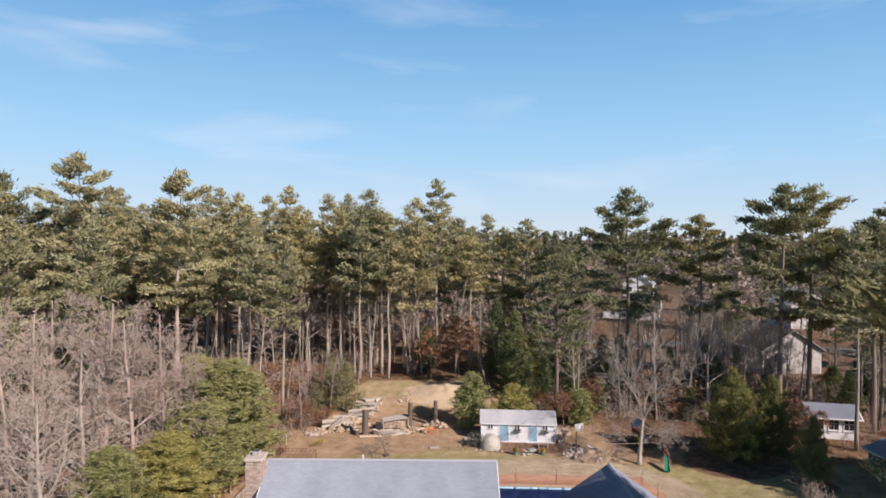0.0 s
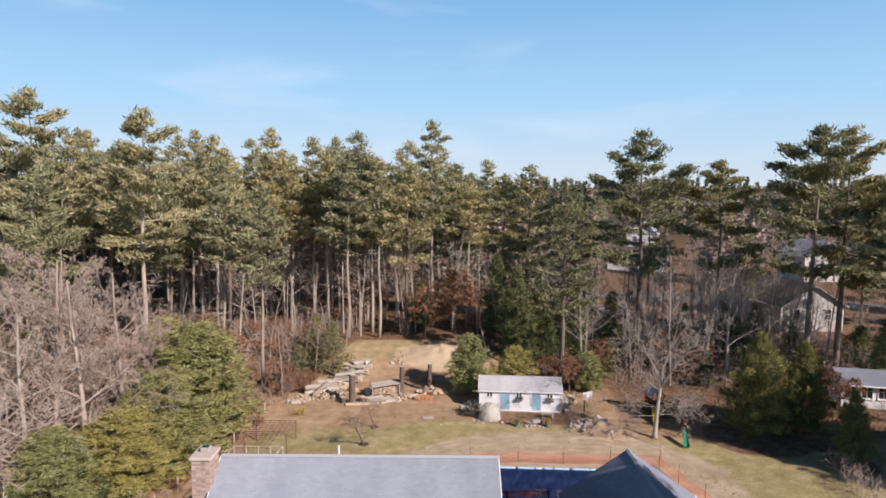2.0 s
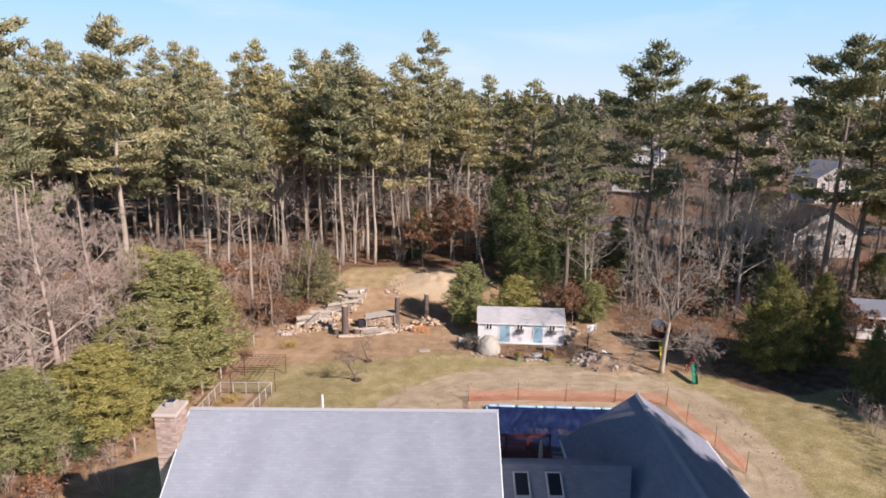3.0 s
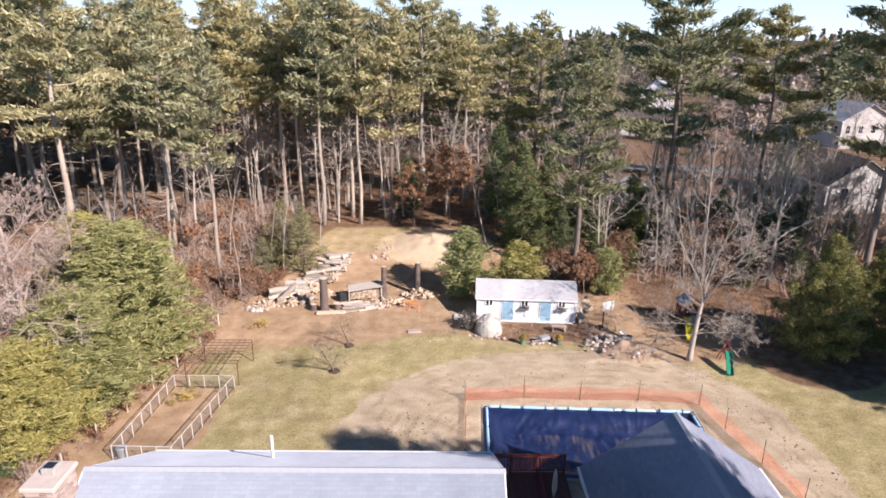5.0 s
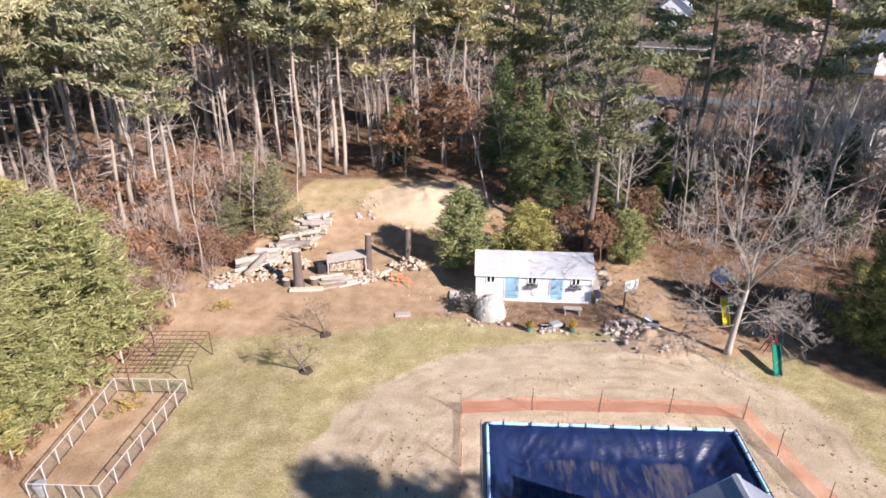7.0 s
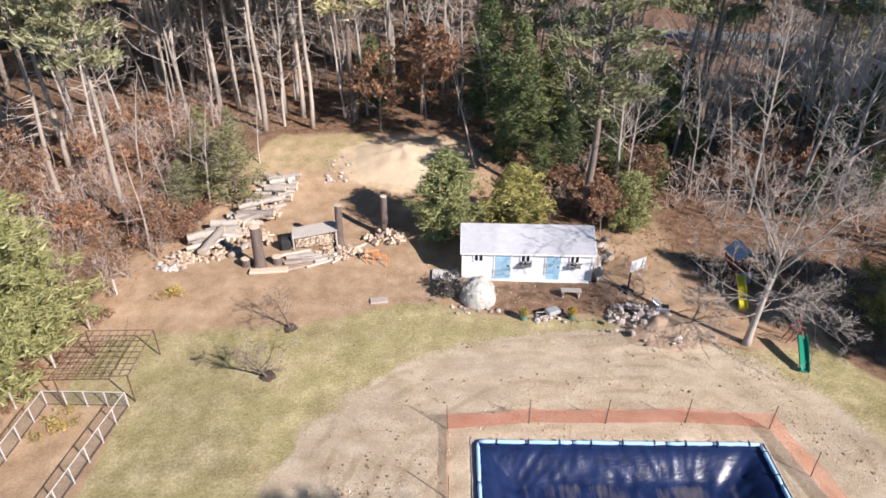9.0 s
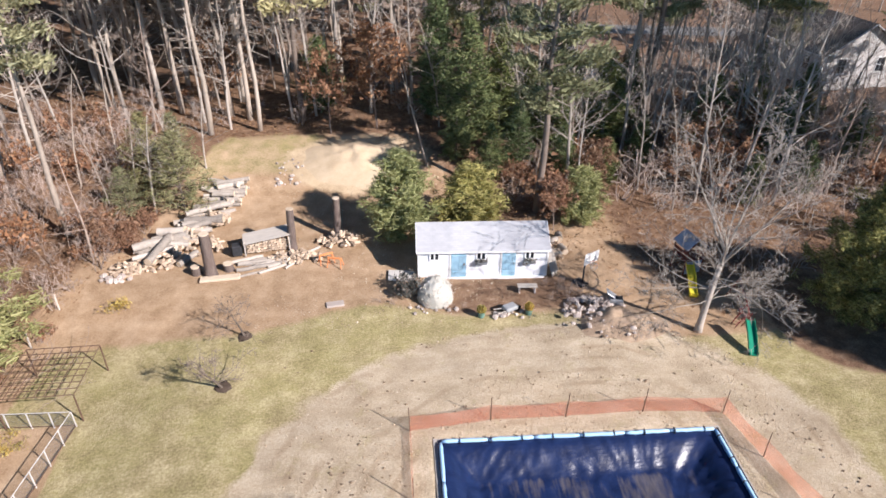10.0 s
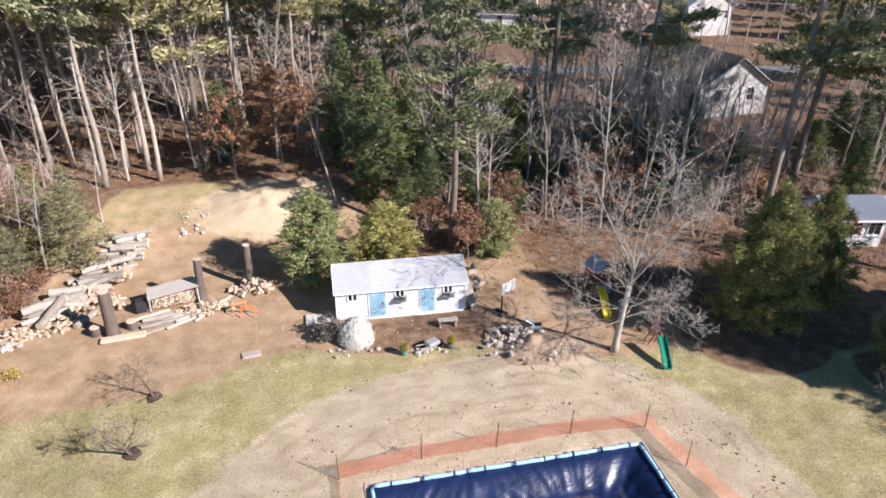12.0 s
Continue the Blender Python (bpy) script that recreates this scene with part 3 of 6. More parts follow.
def make_main_house():
    h = thing("main_house", "grey-roofed two-storey house with a brick chimney and white trim", "house")
    x0, x1, yr, zr, ye0, ye1, ze = -9.95, 3.4, 37.2, 8.2, 32.75, 41.75, 5.55
    part("wall", prism(Build(), x0 + 0.3, x1 - 0.25, ye0 + 0.4, ye1 - 0.4, -0.8, ze + 0.12, zr - 0.28), SIDING_WHITE, h, "white siding walls")
    part("roof", slope(Build(), (x0, ye0, ze), (x1, ye0, ze), (x0, yr, zr), (x1, yr, zr)), ROOF_GREY, h, "pale grey asphalt shingle roof slope")
    part("roof", slope(Build(), (x1, ye1, ze), (x0, ye1, ze), (x1, yr, zr), (x0, yr, zr)), ROOF_GREY, h, "pale grey asphalt shingle roof slope")
    ridge_mat, pitch = plain("ridge_shingle", (0.33, 0.345, 0.385), (0.41, 0.425, 0.465)), (x1 - x0) / 44
    cap = Build()
    for sg in (-1, 1):
        cap.quad((0, 0, 0.035), (pitch + 0.04, 0, 0.045), (pitch + 0.04, sg * 0.15, -0.045), (0, sg * 0.15, -0.055))
    cap = cap.mesh("ridge_shingle", ridge_mat)
    for k in range(44):
        part("ridge_shingle", cap, None, h).location = (x0 + k * pitch, yr, zr)
    for y, s in ((ye0, -1), (ye1, 1)):
        part("gutter", Build().box(((x0 + x1) / 2, y + s * 0.05, ze - 0.07), (x1 - x0, 0.12, 0.12)), WHITE, h)
        part("fascia", Build().box(((x0 + x1) / 2, y - s * 0.03, ze - 0.18), (x1 - x0, 0.04, 0.1)), WHITE, h)
    for x in (x0, x1):
        for ye in (ye0, ye1):
            part("rake_board", Build().beam((x, ye, ze - 0.12), (x, yr, zr - 0.12), 0.05, 0.22), WHITE, h)
    for k in range(7):
        window(h, (x0 + 1.25 + k * 1.82, ye0 + 0.39, 4.58), 0.8, 1.45, "-y", WHITE, ROPE)
        if k not in (3,):
            window(h, (x0 + 1.25 + k * 1.82, ye0 + 0.39, 1.5), 0.8, 1.45, "-y", WHITE, ROPE)
    for k in range(4):
        window(h, (x0 + 2.0 + k * 3.1, ye1 - 0.39, 4.2), 0.9, 1.3, "y", WHITE)
    vent = Build().tube([(-4.75, 39.9, 6.3), (-4.75, 39.9, 7.55)], [0.06, 0.06], 10)
    part("vent_pipe", vent, WHITE, h, "white plumbing vent pipe")


def make_chimney():
    c = thing("chimney", "whitewashed brick chimney beside the gable wall", "chimney", (-10.32, 36.1, -0.8))
    part("stack", Build().box((0, 0, 4.72), (0.86, 1.16, 9.4), bevel=0.02), MORTAR, c)
    part("crown", Build().box((0, 0, 9.5), (1.02, 1.34, 0.16), bevel=0.03), plain("chimney_crown", (0.46, 0.39, 0.34), (0.58, 0.5, 0.44), 3.0), c, "pale mortar crown")
    part("flue", Build().box((0, 0.15, 9.68), (0.42, 0.42, 0.22), bevel=0.03), MORTAR, c)
    # thin dark plate painted for the shade inside the flue, which is solid
    part("flue_opening", Build().box((0, 0.15, 9.80), (0.3, 0.3, 0.012), bevel=0.002), GLASS_DARK, c)
    # bricks of the upper stack
    long_b, end_b = Build().box((0, 0, 0), (0.205, 0.012, 0.062), bevel=0.004).mesh("brick", BRICK_MAT), Build().box((0, 0, 0), (0.012, 0.205, 0.062), bevel=0.004).mesh("brick", BRICK_MAT)
    for row in range(30):
        z = 9.37 - row * 0.076
        for k in range(4):
            x = -0.43 + 0.108 + k * 0.2147 - (0.0 if row % 2 else 0.0)
            for sy in (-1,):
                ob = part("brick", long_b, None, c)
                ob.location = (min(0.32, max(-0.32, x)), sy * 0.583, z)
        for k in range(5):
            ob = part("brick", end_b, None, c)
            ob.location = (0.433, -0.46 + k * 0.23 + (0.05 if row % 2 else -0.02), z)


def make_annex():
    h = thing("garage_wing", "single-storey garage wing with shaded grey shingle roof and front gable", "house wing")
    xl, xm, xr, y0, y1, ze, zr = 7.8, 11.95, 16.1, 35.1, 45.1, 2.4, 5.3
    part("wall", prism(Build(), xl + 0.35, xr - 0.35, y0 + 0.35, y1 - 0.35, -0.3, ze + 0.1, zr - 0.34, "y"), SIDING_GREY, h, "grey clapboard walls and gable")
    part("roof", slope(Build(), (xl, y1, ze), (xl, y0, ze), (xm, y1, zr), (xm, y0, zr)), ROOF_SHADED, h)
    part("roof", slope(Build(), (xr, y0, ze), (xr, y1, ze), (xm, y0, zr), (xm, y1, zr)), ROOF_SHADED, h)
    pitch, cap = (y1 - y0) / 34, Build()
    for sg in (-1, 1):
        cap.quad((0, 0, 0.035), (0, pitch + 0.04, 0.045), (sg * 0.15, pitch + 0.04, -0.03), (sg * 0.15, 0, -0.04))
    cap = cap.mesh("ridge_shingle", plain("wing_ridge_shingle", (0.25, 0.27, 0.31), (0.36, 0.38, 0.42)))
    for k in range(34):
        part("ridge_shingle", cap, None, h).location = (xm, y0 + k * pitch, zr)
    for x, s in ((xl, -1), (xr, 1)):
        part("gutter", Build().box((x + s * 0.05, (y0 + y1) / 2, ze - 0.06), (0.12, y1 - y0, 0.12)), WHITE, h)
        for y in (y0, y1):
            part("rake_board", Build().beam((x, y, ze - 0.12), (xm, y, zr - 0.1), 0.2, 0.05), WHITE, h)
    gv = part("gable_vent", Build().box((xm, y0 + 0.32, 4.35), (0.42, 0.08, 0.55)), WHITE, h, "white louvred gable vent")
    for k in range(5):
        part("slat", Build().box((xm, y0 + 0.27, 4.17 + k * 0.09), (0.34, 0.04, 0.05)), SIDING_GREY, gv)
    window(h, (xm, y0 + 0.34, 3.35), 0.9, 0.9, "-y", WHITE)
    for k in (-1, 1):
        d = part("garage_door", Build().box((xm + k * 1.8, y0 + 0.33, 0.85), (2.6, 0.08, 2.2)), WHITE, h)
        for r in range(4):
            part("panel", Build().box((xm + k * 1.8, y0 + 0.28, 0.05 + r * 0.54), (2.5, 0.03, 0.46)), WHITE, d)


def make_connector():
    h = thing("breezeway", "low connecting wing with shaded shingle roof and two skylights", "house wing")
    x0, x1, yr, zr = 3.4, 9.9, 38.7, 4.65
    part("wall", prism(Build(), x0, 8.2, 34.6, 41.6, -0.3, 2.75), SIDING_GREY, h)
    part("roof", slope(Build(), (x0 + 0.01, 34.2, 2.55), (8.6, 34.2, 2.55), (x0 + 0.01, yr, zr), (x1, yr, zr)), ROOF_SHADED, h)
    part("roof", slope(Build(), (8.4, 41.9, 3.1), (x0 + 0.01, 41.9, 3.1), (x1, yr, zr), (x0 + 0.01, yr, zr)), ROOF_SHADED, h)
    n = Vector((0, -(zr - 2.55), yr - 34.2)).normalized()
    for x in (4.65, 6.15):
        base = Vector((x, 37.75, 2.55 + (37.75 - 34.2) * (zr - 2.55) / 4.5))
        m = Matrix.Translation(base + n * 0.06) @ n.to_track_quat("Z", "Y").to_matrix().to_4x4()
        fr = Build()
        for dx in (-1, 1):
            fr.box(None, (0.08, 1.3, 0.14), m=m @ Matrix.Translation((dx * 0.33, 0, 0)))
            fr.box(None, (0.58, 0.08, 0.14), m=m @ Matrix.Translation((0, dx * 0.61, 0)))
        sk = part("skylight", fr, METAL_PALE, h, "pale-framed skylight")
        part("pane", Build().box(None, (0.58, 1.14, 0.03), bevel=0.003, m=m @ Matrix.Translation((0, 0, 0.03))), GLASS_DARK, sk)


def make_deck():
    d = thing("deck", "dark red stained wooden deck in the shade behind the house", "deck")
    x0, x1, y0, y1, z = 3.45, 7.6, 41.65, 47.1, 0.55
    for k in range(28):
        w = (x1 - x0) / 28
        part("deck_board", Build().box((x0 + (k + 0.5) * w, (y0 + y1) / 2, z), (w - 0.008, y1 - y0, 0.035), bevel=0.004), DECK_RED, d)
    part("rim_joist", Build().box(((x0 + x1) / 2, y1 - 0.02, z - 0.14), (x1 - x0, 0.04, 0.22)), DECK_RED, d)
    for k in range(4):
        x = x0 + 0.06 + k * (x1 - x0 - 0.12) / 3
        part("rail_post", Build().box((x, y1 - 0.06, 0.75), (0.1, 0.1, 1.75)), DECK_RED, d)
    for zz in (0.72, 1.5):
        part("rail", Build().box(((x0 + x1) / 2, y1 - 0.06, zz), (x1 - x0, 0.06, 0.07)), DECK_RED, d)
    part("top_rail", Build().box(((x0 + x1) / 2, y1 - 0.06, 1.62), (x1 - x0, 0.14, 0.035)), DECK_RED, d)
    for k in range(30):
        part("baluster", Build().box((x0 + 0.2 + k * (x1 - x0 - 0.4) / 29, y1 - 0.06, 1.1), (0.035, 0.035, 0.75), bevel=0.004), DECK_RED, d)
    part("cross_beam", Build().box((6.3, 44.4, 0.62), (0.14, 5.2, 0.09)), RED_PAINT, d)
    w = thing("patio_umbrella", "closed pale patio umbrella standing on the deck", "umbrella", (6.55, 44.3, z + 0.02))
    part("pole", Build().tube([(0, 0, 0.05), (0, 0, 2.2)], [0.025, 0.025], 8), METAL_PALE, w)
    part("canopy", Build().tube([(0, 0, 0.9), (0, 0, 1.3), (0, 0, 2.05), (0, 0, 2.3)], [0.07, 0.13, 0.09, 0.02], 10), BURLAP, w, smooth=True)
    part("base", Build().tube([(0, 0, 0), (0, 0, 0.06), (0, 0, 0.09)], [0.26, 0.26, 0.06], 16), GREY_PLASTIC, w)
    t = thing("grill_cover", "grey covered grill on the deck", "grill", (7.0, 42.9, z + 0.02))
    part("cover", Build().box((0, 0, 0.5), (1.1, 0.6, 1.0), bevel=0.12), GREY_PLASTIC, t)


make_main_house()
make_annex()
make_connector()
make_deck()


# ---- pool ----
def make_pool():
    p = thing("swimming_pool", "in-ground pool under a sagging navy winter cover with muddy stains", "pool")
    p.matrix_basis = POOL_TURN
    x0, x1, y0, y1 = POOL
    nx, ny = 110, 60
    b, low = Build(), []
    for j in range(ny + 1):
        for i in range(nx + 1):
            x, y = x0 - 0.15 + (x1 - x0 + 0.3) * i / nx, y0 - 0.15 + (y1 - y0 + 0.3) * j / ny
            d = in_pool(x, y)
            s = step(0.05, 1.6, d)
            wr = noise.noise((x * 0.9, y * 2.6, 1)) * 0.5 + noise.noise((x * 3.1, y * 1.4, 5)) * 0.35
            fan = x + 0.9 * (y - y1) * math.sin(x * 0.75)
            hang = 0.045 * noise.noise((fan * 1.9, y * 0.3, 2)) + 0.05 * noise.noise((fan * 5.2, y * 0.5, 4))
            z = 0.07 - 0.75 * s - 0.12 * step(0.75, 2.6, d) + wr * (0.11 * s * (1 - step(0.9, 2.2, d)) + 0.05 * step(0.5, 1.2, d)) + 0.06 * step(1.0, 2.0, d) * noise.noise((x * 0.45, y * 0.5, 8)) + hang * step(0.05, 0.4, d) * (1 - step(1.3, 2.8, d))
            b.v.append((x, y, z))
            low.append(step(0.8, 1.6, d))
    b.f = [(j * (nx + 1) + i, j * (nx + 1) + i + 1, (j + 1) * (nx + 1) + i + 1, (j + 1) * (nx + 1) + i) for j in range(ny) for i in range(nx)]
    me = b.mesh("cover", COVER, True)
    me.attributes.new("low", "FLOAT", "POINT").data.foreach_set("value", low)
    new("cover", me).parent = p
    for cx, cy, sx, sy in (((x0 + x1) / 2, y1 + 0.17, x1 - x0 + 0.7, 0.34), ((x0 + x1) / 2, y0 - 0.17, x1 - x0 + 0.7, 0.34), (x0 - 0.17, (y0 + y1) / 2, 0.34, y1 - y0), (x1 + 0.17, (y0 + y1) / 2, 0.34, y1 - y0)):
        part("coping", Build().box((cx, cy, 0.0), (sx, sy, 0.1)), MORTAR, p)
    rng = random.Random(5)

    def bag(cx, cy, length, along_x, w=0.185):
        pts, rad = [], []
        for k in range(9):
            t = k / 8
            o = (t - 0.5) * length
            pts.append((cx + (o if along_x else 0), cy + (0 if along_x else o) + rng.uniform(-0.015, 0.015), 0.16))
            rad.append(w / 2 * (0.7 if k in (0, 8) else rng.uniform(0.88, 1.0)))
        part("water_bag", Build().tube(pts, rad, 10), TRIM_BLUE, p, smooth=True)

    for k in range(6):
        w = (x1 - x0) / 6
        bag(x0 + (k + 0.5) * w, y1 + 0.06, w - 0.04, True)
    for k in range(3):
        w = (y1 - y0) / 3
        bag(x0 - 0.04, y0 + (k + 0.5) * w, w - 0.04, False)
        bag(x1 + 0.04, y0 + (k + 0.5) * w, w - 0.04, False)
    for k in range(9):
        part("strap", Build().box((x0 + 0.8 + k * 1.35, y1 + 0.06, 0.17), (0.03, 0.235, 0.225), bevel=0.01), ROPE, p)
    for k in range(5):
        part("strap", Build().box((x1 + 0.04, y0 + 0.9 + k * 1.2, 0.17), (0.235, 0.03, 0.225), bevel=0.01), ROPE, p)
    part("strap_line", Build().tube([(x1 + 0.16, y0, 0.14), (x1 + 0.16, y1 + 0.1, 0.16)], [0.05, 0.05], 6), ROPE, p)


def make_safety_fence():
    pts = [(2.55, 44.2), (2.65, 47.6), (2.75, 51.0), (2.87, 54.6), (6.5, 54.85), (9.93, 54.8), (13.5, 54.7), (17.14, 54.3), (17.65, 51.7), (18.3, 48.6), (18.9, 45.6)]
    f = thing("safety_fence", "orange plastic safety netting on dark steel stakes round the pool", "fence")
    rng = random.Random(3)
    for x, y in pts:
        z = height(x, y)
        dx, dy = rng.uniform(-0.05, 0.05), rng.uniform(-0.05, 0.05)
        part("stake", Build().tube([(x, y, z - 0.2), (x + dx, y + dy, z + 1.45)], [0.022, 0.018], 6), STEEL_DARK, f)
    for (xa, ya), (xb, yb) in zip(pts, pts[1:]):
        n, b = 14, Build()
        rise = 0.38 if xb < 3.0 else 0.92
        for k in range(n + 1):
            t = k / n
            x, y = xa + (xb - xa) * t, ya + (yb - ya) * t
            z = height(x, y)
            sag = 0.15 * rise * 4 * t * (1 - t) + 0.05 * noise.noise((x * 1.5, y * 1.5, 3))
            for r in range(4):
                o = 0.05 * noise.noise((x * 2, y * 2, r * 0.7))
                b.v.append((x + o, y + o * 0.7 + 0.02, z + 0.03 + (rise - sag) * r / 3))
        b.f = [(k * 4 + r, (k + 1) * 4 + r, (k + 1) * 4 + r + 1, k * 4 + r + 1) for k in range(n) for r in range(3)]
        part("netting", b, NETTING, f)


make_pool()
make_safety_fence()


# ---- garden shed ----
def make_shed():
    s = thing("garden_shed", "long white garden shed with two pale blue doors, grey roof", "shed", (4.1, 66.45, 0.12), -3.6)
    w, d, ze, zr = 7.75, 3.2, 1.98, 2.86
    part("wall", prism(Build(), 0.05, w - 0.05, 0, d, -0.3, ze, zr - 0.1), SIDING_WHITE, s, "white panel walls")
    for ya, yb in ((-0.2, d / 2), (d + 0.2, d / 2)):
        e = ze - 0.1
        if ya < 0:
            part("roof", slope(Build(), (-0.06, ya, e), (w + 0.06, ya, e), (-0.06, yb, zr), (w + 0.06, yb, zr), 0.08), ROOF_PALE, s, "sunlit pale grey shingle roof")
        else:
            part("roof", slope(Build(), (w + 0.06, ya, e), (-0.06, ya, e), (w + 0.06, yb, zr), (-0.06, yb, zr), 0.08), ROOF_PALE, s)
    for x in (-0.07, w + 0.07):
        part("rake_board", Build().beam((x, -0.2, ze - 0.16), (x, d / 2, zr - 0.06), 0.03, 0.13), WHITE, s)
    part("eave_board", Build().box((w / 2, -0.19, ze - 0.17), (w + 0.14, 0.025, 0.12)), WHITE, s)
    for x in (0.06, 1.93, 2.93, 4.95, 5.86, w - 0.06):
        part("trim_board", Build().box((x, -0.02, ze / 2 - 0.06), (0.1, 0.04, ze - 0.1)), WHITE, s)
    for x, wd in ((2.43, 0.88), (5.4, 0.80)):
        dr = part("door", Build().box((x, -0.012, 0.91), (wd, 0.05, 1.82)), DOOR_BLUE, s, "faded pale blue plank door")
        for k in range(4):
            part("plank", Build().box((x - wd / 2 + wd * (k + 0.5) / 4, -0.045, 0.91), (wd / 4 - 0.012, 0.02, 1.76), bevel=0.004), DOOR_BLUE, dr)
        for z in (0.35, 1.5):
            part("brace", Build().box((x, -0.065, z), (wd - 0.06, 0.022, 0.11)), DOOR_BLUE, dr)
        part("handle", Build().box((x + wd / 2 - 0.1, -0.09, 0.95), (0.03, 0.04, 0.14)), STEEL_DARK, dr)
    for x in (1.0, 3.75, 6.62):
        wf = part("window", Build().box((x, -0.03, 1.78), (0.6, 0.05, 0.05)), WHITE, s)
        part("sill", Build().box((x, -0.035, 1.22), (0.6, 0.07, 0.05)), WHITE, wf)
        for dx in (-0.27, 0, 0.27):
            part("mullion", Build().box((x + dx, -0.03, 1.5), (0.09, 0.05, 0.5)), WHITE, wf)
        for dx in (-0.135, 0.135):
            part("pane", Build().box((x + dx, -0.012, 1.5), (0.18, 0.02, 0.5), bevel=0.003), GLASS_DARK, wf)
    rng = np.random.default_rng(4)
    for x in (3.75, 6.62):
        bx = part("window_box", Build().box((x, -0.16, 1.05), (0.7, 0.2, 0.16)), GREY_PLASTIC, s, "grey window box with dead plants")
        c = np.stack([rng.uniform(x - 0.36, x + 0.36, 90), rng.uniform(-0.3, -0.05, 90), rng.uniform(0.95, 1.3, 90)], 1)
        part("dead_plant", Build().tufts(c, rng.normal(0, 0.06, (90, 3)), rng.normal(0, 0.02, (90, 3))), GREY_LEAF, bx)
    part("ramp", Build().box(None, (1.6, 1.1, 0.06), m=Matrix.Translation((-0.95, 0.2, 0.02)) @ Matrix.Rotation(radians(4), 4, "Y")), OLD_WHITE, s, "pale plank ramp at the end wall")
    part("skirt_board", Build().box((w / 2 + 0.6, -0.12, -0.02), (w - 1.6, 0.2, 0.12)), WHITE, s)
    part("leaning_board", Build().beam((w + 0.55, 0.1, 0.02), (w + 0.12, 0.4, 1.45), 0.9, 0.03), PLANK_GREY, s, "pale board leaning on the end wall")


make_shed()

# ---- trees ----
def grow(b, rng, p, d, length, r, level, tips, bend=0.25, up=0.12, kids=(3, 5), shrink=0.62, sides=(7, 5, 3, 3, 3, 3), segs=(7, 4, 3, 2, 2, 2), limit=3, start=0.3, twig=0.011):
    """A limb and, on it, smaller limbs down to twigs."""
    n = segs[level]
    pts, rad, dirs = [Vector(p)], [r], []
    d = Vector(d).normalized()
    for k in range(n):
        d = (d + Vector((rng.gauss(0, bend), rng.gauss(0, bend), rng.gauss(0, bend * 0.6) + up)) * (0.35 if level == 0 else 0.6)).normalized()
        pts.append(pts[-1] + d * length / n)
        dirs.append(d.copy())
        rad.append(max(0.009, r * (1 - 0.78 * (k + 1) / n)))
    tips.append(pts[-1])
    if level >= limit and level > 1:
        w = d.orthogonal().normalized()
        w.rotate(Matrix.Rotation(rng.uniform(0, 3.14), 3, d))
        w *= twig
        b.quad(pts[0] - w, pts[0] + w, pts[n // 2] + w * 0.8, pts[n // 2] - w * 0.8)
        b.quad(pts[n // 2] - w * 0.8, pts[n // 2] + w * 0.8, pts[-1])
        return
    b.tube(pts, rad, sides[level], cap=False)
    if level >= limit:
        return
    for _ in range(rng.randint(*kids) + (4 if level == 0 else 0)):
        t = rng.uniform(start if level == 0 else 0.2, 0.98)
        k = min(n - 1, int(t * n))
        q = pts[k].lerp(pts[k + 1], t * n - k)
        side = dirs[k].orthogonal().normalized()
        side.rotate(Matrix.Rotation(rng.uniform(0, 6.283), 3, dirs[k]))
        nd = dirs[k] * rng.uniform(0.35, 0.8) + side * rng.uniform(0.6, 1.0)
        grow(b, rng, q, nd, length * shrink * rng.uniform(0.6, 1.1) * (1.15 - 0.55 * t), max(0.004, rad[k] * rng.uniform(0.4, 0.62)), level + 1, tips, bend, up, kids, shrink, sides, segs, limit, start, twig)


def bare_tree(name, label, seed, tall, r, mat, kids=(4, 6), limit=3, shrink=0.5, up=0.1, start=0.3, bend=0.25, lean=(0, 0), leaves=None, category="tree", group="bare trees", twig_mat=None, twig=0.011):
    rng = random.Random(seed)
    t = thing(name, label, category, group=group)
    trunk, crown, tips = Build(), Build(), []
    grow(trunk, rng, (0, 0, -0.2), (lean[0], lean[1], 1), tall, r, 0, tips, bend * 0.45, 0.05, (0, 0), 0.5, segs=(9, 5, 4, 3, 2, 2), sides=(8, 5, 4, 3, 3, 3), limit=0)
    stem = [Vector(v) for v in trunk.v]
    rings = [sum((stem[i * 8 + s] for s in range(8)), Vector()) / 8 for i in range(10)]
    for k in range(rng.randint(*kids) * 3):
        u = start + (0.98 - start) * (k + rng.random()) / (kids[1] * 3)
        u = min(u, 0.97)
        i = min(8, int(u * 9))
        q = rings[i].lerp(rings[i + 1], u * 9 - i)
        a = k * 2.4 + rng.uniform(-0.5, 0.5)
        e = rng.uniform(0.15, 0.75) + 0.5 * u
        grow(crown, rng, q, (math.cos(a), math.sin(a), e), tall * shrink * (1.12 - 0.72 * u) * rng.uniform(0.7, 1.1), max(0.012, r * (1 - 0.75 * u) * 0.42), 1, tips, bend, up, kids, 0.56, limit=limit, twig=twig)
    part("trunk", trunk, mat, t, smooth=True)
    tagged(part("branchwork", crown, twig_mat or mat, t), kind="stuff")
    if leaves:
        mat_l, n, size = leaves
        g = np.random.default_rng(seed)
        tp = np.array([tuple(v) for v in tips])
        c = tp[g.integers(0, len(tp), n)] + g.normal(0, size * 1.6, (n, 3))
        part("foliage", Build().tufts(c, g.normal(0, size * 0.5, (n, 3)), g.normal(0, size * 0.4, (n, 3))), mat_l, t)
    return t


